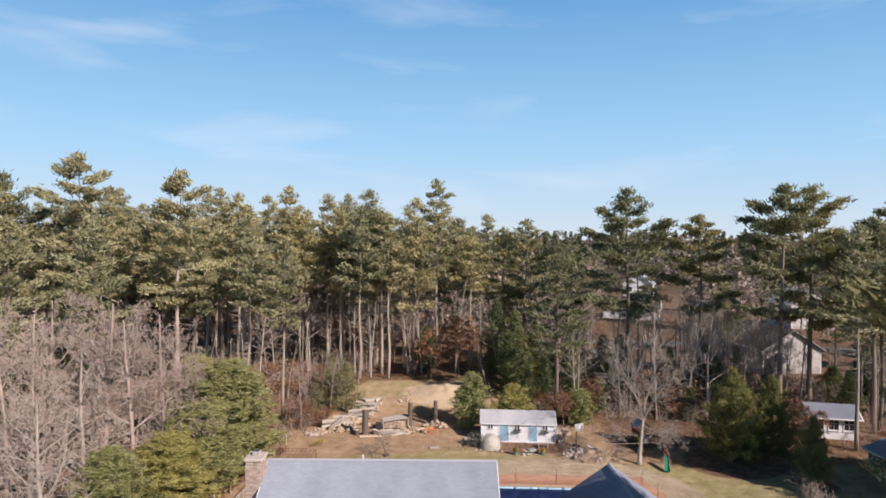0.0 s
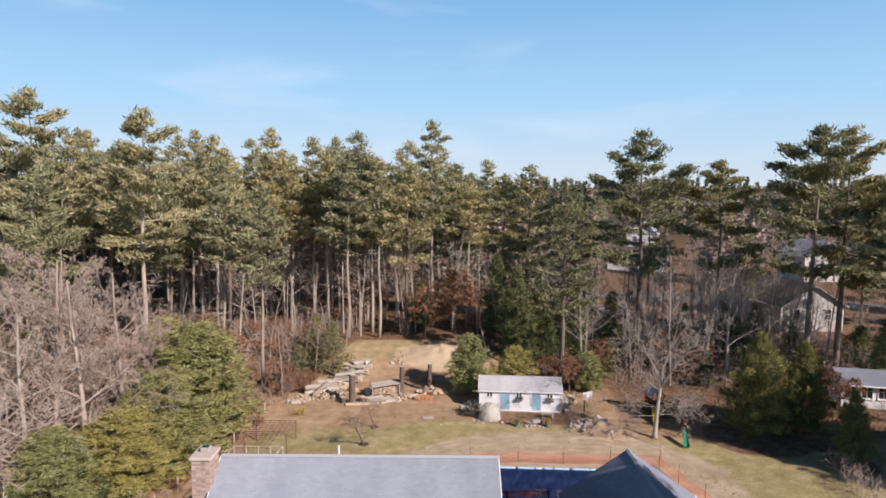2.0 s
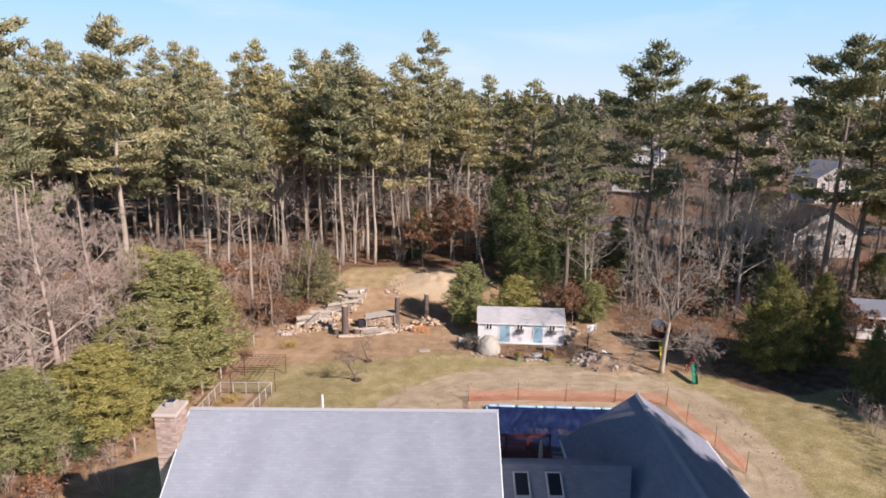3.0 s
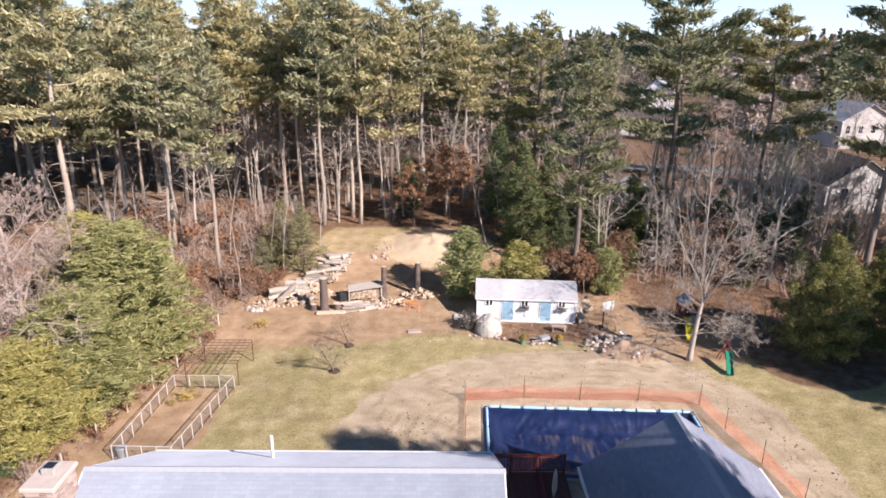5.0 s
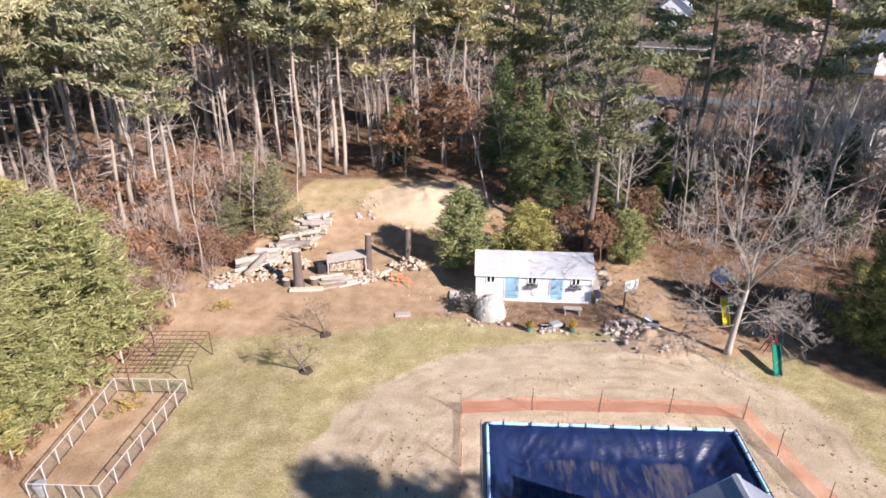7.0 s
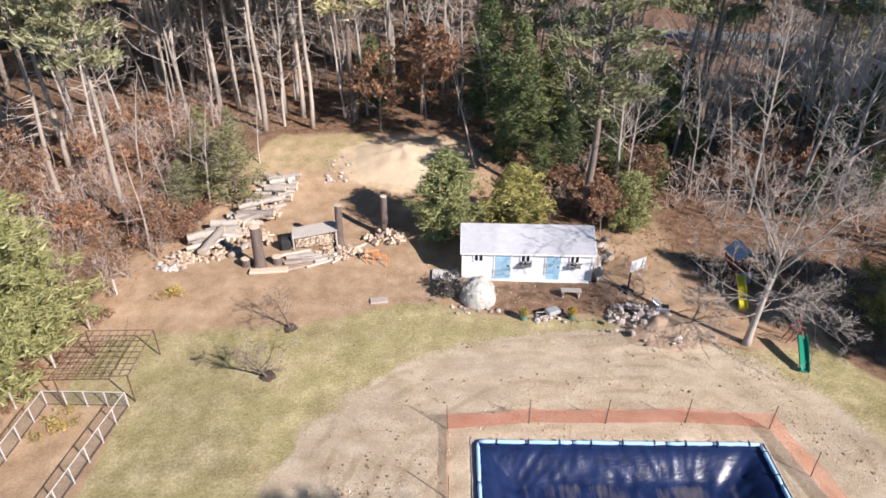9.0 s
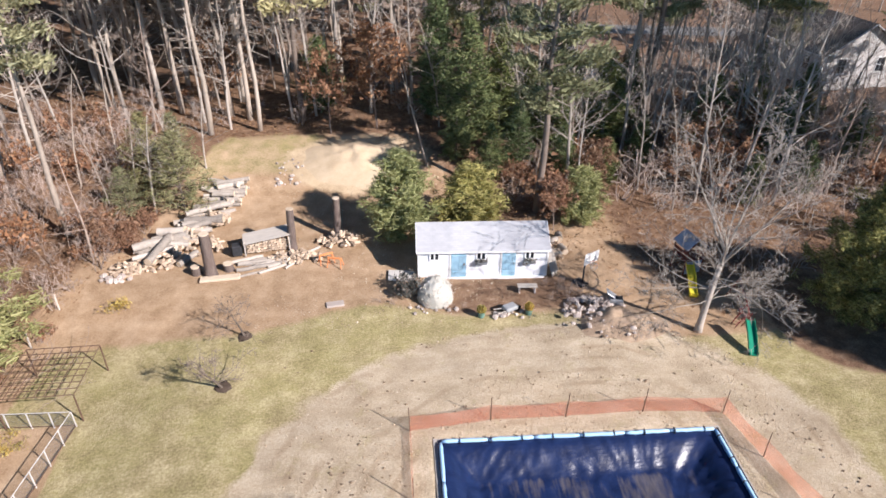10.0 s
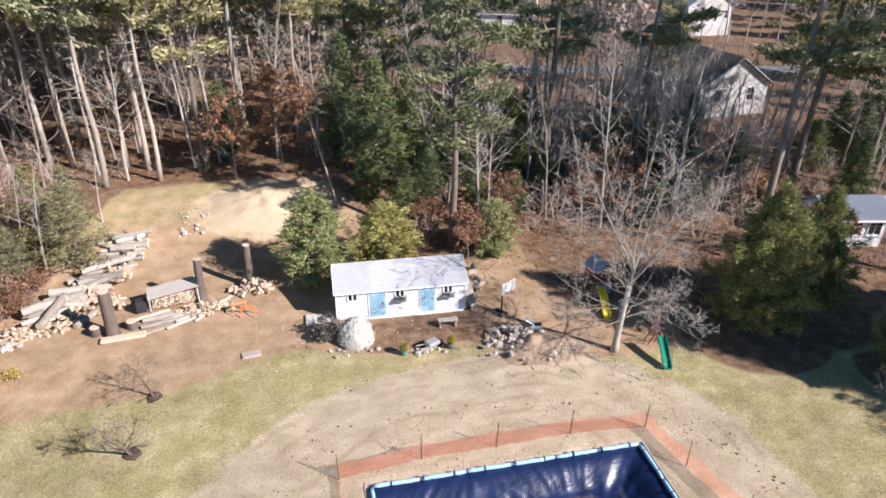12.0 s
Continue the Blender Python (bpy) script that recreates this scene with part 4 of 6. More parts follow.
def needle_quads(g, c, size, fat=0.15, lead=None):
    """Tufts that fan out and a little upwards."""
    n = len(c)
    a = g.normal(0, 1, (n, 3))
    a[:, 2] = a[:, 2] * 0.45 + 0.25
    a /= np.linalg.norm(a, axis=1)[:, None]
    if lead is not None:
        a = a * 0.75 + lead
        a /= np.linalg.norm(a, axis=1)[:, None]
    s = g.normal(0, 1, (n, 3))
    s -= a * np.sum(a * s, axis=1)[:, None]
    s /= np.linalg.norm(s, axis=1)[:, None]
    k = size * g.uniform(0.7, 1.35, (n, 1))
    return a * k * 0.5, s * k * fat


def tall_pine(name, label, seed, tall, base, reach, r, mat, bark, tufts=4200, size=0.46, gappy=0.25, stubs=14, sweep=0.0, group="tall pines", tiers=1.9, flat=0.12):
    """A white pine: a long bare bole, dead stubs, and flat plumes of needles in uneven tiers."""
    rng, g = random.Random(seed), np.random.default_rng(seed)
    t = thing(name, label, "pine tree", group=group)
    trunk, limbs = Build(), Build()
    n, lx, ly = 10, rng.uniform(-0.6, 0.6), rng.uniform(-0.6, 0.6)
    axis = [Vector((lx * (k / n) ** 2 + 0.12 * math.sin(k * 1.3 + seed), ly * (k / n) ** 2, -0.3 + (tall + 0.1) * k / n)) for k in range(n + 1)]
    trunk.tube(axis, [r * (1.15 if k == 0 else 1 - 0.9 * k / n) for k in range(n + 1)], 8)

    def at(u):
        k = min(n - 1, int(u * n))
        return axis[k].lerp(axis[k + 1], u * n - k)

    centres, weights, leads = [], [], []
    u0 = base / tall
    count = int(7 + (tall - base) * tiers)
    for k in range(count):
        u = u0 + (0.985 - u0) * (k + rng.uniform(-0.3, 0.3)) / count
        u = min(0.985, max(u0, u))
        v = (u - u0) / (1 - u0)
        if rng.random() < gappy * (1 - v):
            continue
        prof = (0.55 + 0.6 * math.sin(math.pi * min(1, v * 0.9 + 0.18))) * (1 - v ** 3.4 * 0.72)
        length = reach * prof * rng.uniform(0.55, 1.15)
        a = k * 2.39996 + rng.uniform(-0.5, 0.5)
        rise = -0.05 + 0.55 * v ** 2 + rng.uniform(-0.08, 0.12)
        p0 = at(u)
        dx = Vector((math.cos(a) + sweep, math.sin(a), 0)).normalized()
        pts = [p0]
        for q in range(1, 5):
            f = q / 4
            pts.append(p0 + dx * length * f + Vector((0, 0, length * (rise * f + 0.16 * f * f))))
        limbs.tube(pts, [max(0.012, r * (1 - u) * 0.5 * (1 - 0.85 * q / 4) + 0.012) for q in range(5)], 4, cap=False)
        side = Vector((-dx.y, dx.x, 0))
        for q in range(max(3, int(length * 3.2))):
            f = rng.uniform(0.28, 1.05)
            off = rng.gauss(0, 0.20) * length * (0.45 + 0.6 * (1 - abs(f - 0.65)))
            c = p0 + dx * length * f + side * off + Vector((0, 0, length * (rise * f + 0.16 * f * f) + rng.uniform(0.0, 0.18)))
            centres.append(tuple(c))
            weights.append(0.6 + rng.random())
            leads.append((dx.x * 0.8, dx.y * 0.8, 0.35))
    centres.append(tuple(at(1.0)))
    weights.append(2.0)
    leads.append((0.0, 0.0, 1.0))
    centres, weights = np.array(centres), np.array(weights)
    pick = g.choice(len(centres), tufts, p=weights / weights.sum())
    spread = np.array([0.30, 0.30, flat]) * (0.8 + 0.1 * reach)
    c = centres[pick] + g.normal(0, 1, (tufts, 3)) * spread
    for k in range(stubs):
        u = rng.uniform(0.25, max(0.3, u0 + 0.08))
        a, ln = rng.uniform(0, 6.28), rng.uniform(0.5, 2.2)
        p0 = at(u)
        limbs.tube([p0, p0 + Vector((math.cos(a), math.sin(a), rng.uniform(-0.2, 0.25))) * ln], [0.035, 0.008], 3, cap=False)
    part("trunk", trunk, bark, t, smooth=True)
    tagged(part("branchwork", limbs, bark, t), kind="stuff")
    part("crown", Build().tufts(c, *needle_quads(g, c, size, 0.13, np.array(leads)[pick])), mat, t)
    return t


def dense_conifer(name, label, seed, tall, reach, mat, tufts=14000, size=0.36, tip=1.0, group="dense conifers", power=0.75):
    """A conifer that is leafy to the ground: a trunk, whorled limbs and lumpy boughs with dark gaps between."""
    rng, g = random.Random(seed), np.random.default_rng(seed)
    t = thing(name, label, "conifer", group=group)
    part("trunk", Build().tube([(0, 0, -0.2), (0.05, 0, tall * 0.5), (0, 0, tall * 0.97)], [0.035 * tall * 0.5, 0.02 * tall * 0.5, 0.02], 7), BARK_PINE, t)
    limbs, cs = Build(), []
    whorls = int(tall * 2.3)
    for w in range(whorls):
        v = (w + 0.5) / whorls
        prof = (1 - v) ** power * (0.72 + 0.28 * min(1, v * 5)) * tip + 0.04
        for k in range(7):
            a = k * 0.8976 + w * 1.1 + rng.uniform(-0.3, 0.3)
            ln = reach * prof * rng.uniform(0.72, 1.14)
            z0 = tall * (0.03 + 0.95 * v)
            d = Vector((math.cos(a), math.sin(a), 0))
            lift = rng.uniform(0.05, 0.4) + 0.5 * v
            limbs.tube([Vector((0, 0, z0)), d * ln * 0.6 + Vector((0, 0, z0 + ln * lift * 0.5)), d * ln + Vector((0, 0, z0 + ln * lift))], [0.03, 0.02, 0.006], 3, cap=False)
            for q in range(max(2, int(ln * 3.5))):
                f = rng.uniform(0.35, 1.03)
                cs.append((*(d * ln * f + Vector((rng.gauss(0, 0.16) * ln * 0.7, rng.gauss(0, 0.16) * ln * 0.7, 0))).xy, z0 + ln * lift * f))
    cs = np.array(cs)
    c = cs[g.integers(0, len(cs), tufts)] + g.normal(0, 1, (tufts, 3)) * np.array([0.17, 0.17, 0.15])
    a, s = needle_quads(g, c, size)
    out = c * np.array([1, 1, 0])
    out /= np.linalg.norm(out, axis=1)[:, None] + 1e-6
    a += out * size * 0.22
    tagged(part("branchwork", limbs, BARK_PINE, t), kind="stuff")
    part("crown", Build().tufts(c, a, s * 0.5), mat, t)
    return t


def shrub(name, label, seed, tall, mat, stems=14, leaves=None, group="bare shrubs", limit=3, spread=0.55):
    """A many-stemmed bush of thin twigs."""
    rng = random.Random(seed)
    b, tips = Build(), []
    for k in range(stems):
        a = rng.uniform(0, 6.283)
        grow(b, rng, (math.cos(a) * 0.15 * tall * rng.random(), math.sin(a) * 0.15 * tall * rng.random(), -0.1), (math.cos(a) * spread * rng.random() * 1.6, math.sin(a) * spread * rng.random() * 1.6, 1), tall * rng.uniform(0.65, 1.0), 0.006 * tall + 0.006, 1, tips, 0.3, 0.08, (3, 5), 0.55, limit=limit)
    t = thing(name, label, "shrub", group=group)
    tagged(part("twig_mass", b, mat, t), kind="stuff")
    if leaves:
        mat_l, n, size = leaves
        g = np.random.default_rng(seed)
        tp = np.array([tuple(v) for v in tips])
        c = tp[g.integers(0, len(tp), n)] + g.normal(0, size * 1.5, (n, 3))
        part("foliage", Build().tufts(c, g.normal(0, size * 0.5, (n, 3)), g.normal(0, size * 0.4, (n, 3))), mat_l, t)
    return t


class Thicket:
    """Gathers many planted shrubs into one mass, from the same prototypes as a Stand."""

    def __init__(self, stand):
        self.protos, self.v, self.f, self.mi, self.mats = stand.protos, [], [], [], []
        self.count = 0

    def plant(self, x, y, k=0, rz=0.0, s=1.0):
        m = Matrix.LocRotScale((x, y, height(x, y)), Euler((0, 0, radians(rz))), (s, s, s))
        turn = np.array(m)
        for ch in self.protos[k % len(self.protos)].children:
            me = ch.data
            co = np.empty(len(me.vertices) * 3, dtype=np.float32)
            me.vertices.foreach_get("co", co)
            self.v.append(co.reshape(-1, 3) @ turn[:3, :3].T + turn[:3, 3])
            if me.materials[0] not in self.mats:
                self.mats.append(me.materials[0])
            slot = self.mats.index(me.materials[0])
            for p in me.polygons:
                self.f.append(tuple(i + self.count for i in p.vertices))
            self.mi += [slot] * len(me.polygons)
            self.count += len(me.vertices)

    def finish(self, name, label, category):
        me = bpy.data.meshes.new(name)
        me.from_pydata(np.concatenate(self.v).tolist(), [], self.f)
        for mat in self.mats:
            me.materials.append(mat)
        me.polygons.foreach_set("material_index", self.mi)
        me.update()
        tagged(new(name, me), label, category, kind="stuff")


class Stand:
    """Prototypes of one kind: the first planting takes the prototype itself, the rest are copies."""

    def __init__(self, *protos):
        self.free, self.protos = list(protos), list(protos)

    def plant(self, x, y, k=0, rz=0.0, s=1.0, sz=None, dz=0.0):
        p = self.protos[k % len(self.protos)]
        m = Matrix.LocRotScale((x, y, height(x, y) + dz), Euler((0, 0, radians(rz))), (s, s, sz or s))
        if p in self.free:
            self.free.remove(p)
            p.matrix_basis = m
            return p
        ob = copy_thing(p, Matrix.Identity(4))
        ob.matrix_basis = m
        return ob


PINES = Stand(
    tall_pine("white_pine", "tall white pine with a long bare trunk and olive crown", 11, 24.0, 9.5, 3.7, 0.26, PINE_NEEDLE, BARK_PINE, 6000, stubs=26, flat=0.2),
    tall_pine("white_pine", "tall white pine with a long bare trunk and olive crown", 12, 22.5, 11.5, 3.2, 0.23, PINE_NEEDLE, BARK_PALE, 5200, stubs=26, flat=0.2),
    tall_pine("white_pine", "tall white pine with a thin crown above the woods", 13, 25.0, 12.5, 3.0, 0.24, PINE_NEEDLE, BARK_GREY, 4200, stubs=26),
    tall_pine("white_pine", "dark green white pine with drooping lower limbs", 14, 23.0, 8.0, 3.9, 0.28, PINE_COOL, BARK_PINE, 5600),
    tall_pine("white_pine", "slender white pine with sparse tufted crown", 15, 21.0, 12.0, 2.6, 0.19, PINE_NEEDLE, BARK_PALE, 3200, stubs=24),
)
GIANTS = Stand(
    tall_pine("giant_pine", "towering white pine with ragged wind-swept tiers of needles", 21, 28.0, 11.0, 6.2, 0.36, PINE_COOL, BARK_PINE, 15000, 0.5, 0.3, 20, 0.1, "giant pines", 1.35, 0.14),
    tall_pine("giant_pine", "towering white pine with ragged wind-swept tiers of needles", 22, 27.0, 12.0, 5.6, 0.34, PINE_COOL, BARK_PINE, 13000, 0.5, 0.35, 20, -0.3, "giant pines", 1.25, 0.14),
    tall_pine("giant_pine", "towering olive white pine with broken pale limbs", 23, 29.0, 13.0, 5.4, 0.36, PINE_NEEDLE, BARK_PALE, 12000, 0.5, 0.35, 26, -0.5, "giant pines", 1.2, 0.14),
)
BARES = Stand(
    bare_tree("bare_tree", "leafless grey hardwood with upswept branches", 31, 13.0, 0.15, BARK_GREY),
    bare_tree("bare_tree", "leafless brown hardwood with fine twigs", 32, 11.0, 0.12, TWIG_BROWN),
    bare_tree("bare_tree", "slim pale leafless sapling at the wood's edge", 33, 12.0, 0.09, BARK_PALE, (3, 5), 2, 0.34, 0.2, 0.35),
    bare_tree("bare_tree", "slim leafless woodland hardwood", 34, 15.0, 0.13, BARK_GREY, (3, 5), 3, 0.36, 0.2, 0.4),
)
PINKS = Stand(
    bare_tree("bare_maple", "leafless maple with a haze of pinkish twigs", 41, 11.0, 0.17, TWIG_PINK, (6, 7), 4, 0.5, 0.18, 0.14, group="bare maples"),
    bare_tree("bare_maple", "leafless pale maple with spreading limbs", 42, 10.5, 0.2, BARK_LIGHT, (5, 5), 4, 0.62, 0.05, 0.15, 0.32, group="bare maples"),
)
RUSTS = Stand(bare_tree("oak_sapling", "young oak still holding rust-brown leaves", 51, 6.5, 0.06, TWIG_BROWN, (4, 5), 2, 0.45, 0.1, 0.2, leaves=(RUST_LEAF, 1500, 0.13), group="young oaks"))
YOUNGS = Stand(
    dense_conifer("young_pine", "bushy yellow-green young white pine", 61, 10.0, 4.0, YOUNG_PINE, 40000, 0.35, group="young pines", power=0.6),
    dense_conifer("young_pine", "small bushy young pine", 62, 5.2, 2.4, YOUNG_PINE, 12000, 0.36, group="young pines", power=0.55),
)
HEMLOCKS = Stand(dense_conifer("hemlock", "dark green feathery hemlock in the wood", 64, 8.5, 2.6, HEMLOCK, 7000, 0.40, group="hemlocks", power=0.8))
WISPY = Stand(dense_conifer("young_hemlock", "wispy grey-green young hemlock by the log pile", 65, 5.0, 2.6, PINE_COOL, 2800, 0.30, group="young hemlocks", power=0.8))
SPRUCES = Stand(dense_conifer("spruce", "broad dark olive spruce with drooping boughs", 63, 7.6, 4.2, SPRUCE, 58000, 0.21, group="spruces", power=0.9))
SHADE_SPRUCES = Stand(dense_conifer("yard_spruce", "tall dense dark spruce, unseen, placed to shade the lawn", 66, 15.5, 4.4, SPRUCE, 30000, 0.6, group="yard spruces", power=0.6))
BRUSH = Stand(
    shrub("brush", "leafless pinkish-brown thicket shrub", 71, 2.6, TWIG_PINK, 7),
    shrub("brush", "leafless brown undergrowth shrub", 72, 1.8, TWIG_BROWN, 7),
    shrub("brush", "undergrowth shrub with dead rusty leaves", 73, 2.0, TWIG_BROWN, 9, (RUST_LEAF, 420, 0.10), limit=2),
)

BRUSH.protos += BRUSH.protos[:2] * 2
UNDERGROWTH = Thicket(BRUSH)
# the giants that stand above the woods
GIANTS.plant(24.0, 83.0, 0, 20, 0.95)
GIANTS.plant(34.6, 86.0, 1, 140, 0.86)
GIANTS.plant(38.2, 72.6, 1, 60, 1.0)
GIANTS.plant(43.5, 76.0, 0, 250, 0.97)
GIANTS.plant(-30.4, 73.0, 2, 0, 0.98)
GIANTS.plant(-43.5, 76.0, 2, 40, 1.05)
GIANTS.plant(-54.0, 78.0, 0, 110, 1.0)
GIANTS.plant(57.0, 80.0, 1, 300, 0.98)
# pines whose boles show at the clearing's edge
for k, (x, y, p, s) in enumerate([
        (-11.0, 85.2, 1, 1.02), (-8.4, 88.4, 1, 1.0), (-7.2, 85.7, 4, 1.05), (-4.0, 87.6, 0, 1.0), (-16.5, 91.6, 2, 1.0), (-19.2, 90.5, 4, 1.0),
        (-14.5, 90.6, 1, 1.0), (-10.2, 89.3, 4, 1.1), (-18.3, 73.6, 1, 0.92), (-24.7, 79.8, 1, 0.98), (-22.7, 74.4, 4, 1.0), (13.2, 74.0, 3, 0.95),
        (11.5, 91.0, 3, 0.97), (2.2, 97.0, 3, 0.95), (29.3, 96.0, 3, 0.9), (41.2, 63.5, 2, 0.9), (-28.5, 89.3, 2, 1.0), (8.5, 93.5, 3, 0.9),
        (-36.0, 66.0, 0, 0.95), (-34.0, 60.0, 3, 0.8), (-42.0, 62.0, 0, 0.98), (-49.0, 66.0, 3, 0.95), (-38.0, 54.0, 3, 0.72), (48.0, 70.0, 0, 0.95), (51.0, 76.0, 3, 0.95)]):
    PINES.plant(x, y, p, k * 77, s)


# the closed wood behind, left open to the right where the houses stand
def wood(seed, n, box, gap, stand, sizes, keep=None):
    rng, put = random.Random(seed), []
    tries = 0
    while len(put) < n and tries < n * 40:
        tries += 1
        x, y = rng.uniform(box[0], box[1]), rng.uniform(box[2], box[3])
        if any((x - a) ** 2 + (y - b) ** 2 < gap * gap for a, b in put) or (keep and not keep(x, y)):
            continue
        put.append((x, y))
        stand.plant(x, y, rng.randrange(len(stand.protos)), rng.uniform(0, 360), rng.uniform(*sizes))


def far_view(x, y):
    """The gap in the trees through which the far houses show."""
    return 95 < y < 235 and 0.27 < (x - 1.2) / (y - 15) < 0.41


def near_house(x, y):
    return far_view(x, y) or (36 < x < 80 and 104 < y < 136) or (43 < x < 60 and 90.5 < y < 114) or (21 < x < 31 and 94 < y < 104) or (y > 74 and abs(x - 1.8 - 0.328 * (y - 26)) < 1.6)


wood(1, 62, (-62, 9, 89, 122), 3.4, PINES, (0.88, 1.1))
wood(2, 16, (-62, -26, 76, 92), 4.5, PINES, (0.9, 1.08))
wood(3, 12, (9, 42, 90, 150), 6.0, PINES, (0.55, 0.82), lambda x, y: not near_house(x, y) and not (0.29 < (x - 1.8) / (y - 26) < 0.43))
wood(4, 8, (44, 90, 84, 140), 8.0, PINES, (0.7, 1.0), lambda x, y: not near_house(x, y))
wood(5, 46, (-24, 10, 85, 108), 2.0, BARES, (0.7, 1.05))
wood(6, 105, (13, 50, 73, 118), 2.0, BARES, (0.6, 1.05), lambda x, y: not near_house(x, y) and not (44 < x and y < 90))
wood(14, 60, (20, 95, 100, 175), 4.0, BARES, (0.75, 1.15), lambda x, y: not near_house(x, y))
wood(7, 12, (-32, -15, 69, 86), 2.4, BARES, (0.6, 0.95))
wood(8, 105, (-32, -13.5, 64, 88), 1.2, BRUSH, (0.8, 1.5), lambda x, y: x < -14 - (y - 66) * 0.12)
wood(9, 105, (11, 48, 73, 96), 1.5, UNDERGROWTH, (0.9, 1.8), lambda x, y: not near_house(x, y))
wood(10, 30, (-24, 9, 86, 100), 2.0, UNDERGROWTH, (0.6, 1.1))
wood(15, 34, (24, 46, 63, 76), 1.5, UNDERGROWTH, (0.7, 1.4), lambda x, y: not (36 < x < 44 and 64 < y < 71.5))
for k, (x, y, s) in enumerate([(-15.0, 70.5, 0.5), (-1.5, 84.6, 1.0), (13.6, 71.2, 0.62), (2.2, 85.5, 1.3), (24.0, 76.0, 0.8), (17.5, 75.5, 0.7), (-24.0, 72.0, 1.1), (37.5, 66.5, 0.6), (33.5, 67.0, 0.55), (39.0, 66.0, 0.5), (-11.0, 92.0, 1.2), (27.5, 79, 0.8)]):
    RUSTS.plant(x, y, 0, k * 61, s)
# dense young pines by the boundary, behind the garden shed and in the right-hand wood
YOUNGS.plant(-19.9, 60.6, 0, 0, 1.25, 1.02)
YOUNGS.plant(-21.2, 55.6, 0, 100, 1.15, 0.74)
YOUNGS.plant(-22.0, 51.0, 0, 200, 1.0, 0.62)
YOUNGS.plant(-24.5, 64.0, 0, 250, 0.95)
YOUNGS.plant(-24.4, 47.2, 0, 20, 0.8, 0.62)
YOUNGS.plant(3.4, 71.3, 1, 0, 1.0, 1.12)
YOUNGS.plant(7.9, 72.0, 1, 130, 1.0, 0.86)
YOUNGS.plant(15.6, 72.2, 1, 250, 0.75)
WISPY.plant(-11.3, 75.7, 0, 80, 0.95, 1.15)
WISPY.plant(-13.6, 77.6, 0, 10, 0.9, 1.2)
WISPY.plant(-12.3, 79.9, 0, 200, 0.75, 0.9)
WISPY.plant(-14.9, 75.4, 0, 140, 0.7, 0.7)
for k, (x, y, s) in enumerate([(-13.2, 75.6, 0.55), (-14.6, 77.0, 0.6), (-12.6, 79.8, 0.5), (-15.8, 75.0, 0.6), (-10.6, 80.3, 0.45)]):
    BARES.plant(x, y, 2 if k % 2 else 0, k * 91, s)
for k in range(16):
    rng = random.Random(700 + k)
    BRUSH.plant(-13.2 - rng.uniform(0, 3.5), 70.2 + rng.uniform(0, 5.0), 2, rng.uniform(0, 360), rng.uniform(0.5, 0.85))
# unseen spruces in the neighbouring yard, added to cast shade over the right lawn
for k, (x, y, c) in enumerate([(41.0, 46.9, 1.0), (43.8, 50.2, 1.05), (45.6, 45.4, 1.1), (48.4, 48.4, 1.1)]):
    SHADE_SPRUCES.plant(x, y, 0, k * 61, c)
# thin growth beyond the boundary
wood(16, 14, (50, 66, 74, 90), 3.0, BARES, (0.5, 0.8))
wood(17, 46, (45, 68, 70, 91), 1.6, UNDERGROWTH, (0.8, 1.5))
wood(18, 11, (50, 70, 72, 84), 2.6, HEMLOCKS, (0.5, 0.75), lambda x, y: x > 8 + 0.93 * (y - 34))
wood(19, 20, (48, 76, 68, 86), 2.2, BARES, (0.7, 1.0), lambda x, y: x > 8 + 0.93 * (y - 34))
for k, (x, y, c) in enumerate([(-23.0, 46.6, 0.42), (-25.2, 44.4, 0.5), (-21.6, 48.0, 0.36), (-27.5, 42.0, 0.5), (-24.2, 41.4, 0.4)]):
    HEMLOCKS.plant(x, y, 0, k * 53, c, c * 0.8)
for k, (x, y, s, sz) in enumerate([(9.5, 83.5, 1.0, 1.7), (12.5, 86.0, 0.9, 1.6), (7.5, 88.0, 1.0, 1.8), (21.0, 84.0, 0.9, 1.3), (29.0, 82.0, 0.8, 1.1), (-2.5, 90.5, 0.9, 1.1), (34.0, 80.0, 0.8, 1.0), (18.5, 90.0, 1.0, 1.5), (49.0, 80.5, 0.9, 0.8)]):
    HEMLOCKS.plant(x, y, 0, k * 47, s, sz * 0.68)
for k, (x, y, c) in enumerate([(10.5, 78.5, 0.5), (13.0, 80.5, 0.6), (16.2, 79.0, 0.5), (8.2, 80.6, 0.55), (19.0, 77.2, 0.45), (22.5, 79.5, 0.5), (15.0, 86.5, 0.8)]):
    HEMLOCKS.plant(x, y, 0, k * 67, c)
for k, (x, y, s) in enumerate([(39.0, 85.0, 0.7), (36.5, 89.0, 0.8), (33.0, 74.5, 0.5), (28.5, 73.5, 0.45), (40.5, 79.5, 0.6), (24.5, 88.5, 0.8), (16.5, 83.5, 0.9), (46.0, 72.5, 0.7)]):
    HEMLOCKS.plant(x, y, 0, k * 91, s)
SPRUCES.plant(27.3, 60.0, 0, 0, 0.80, 1.16)
SPRUCES.plant(31.4, 60.8, 0, 140, 0.66, 1.05)
SPRUCES.plant(31.8, 54.6, 0, 60, 0.42, 0.76)
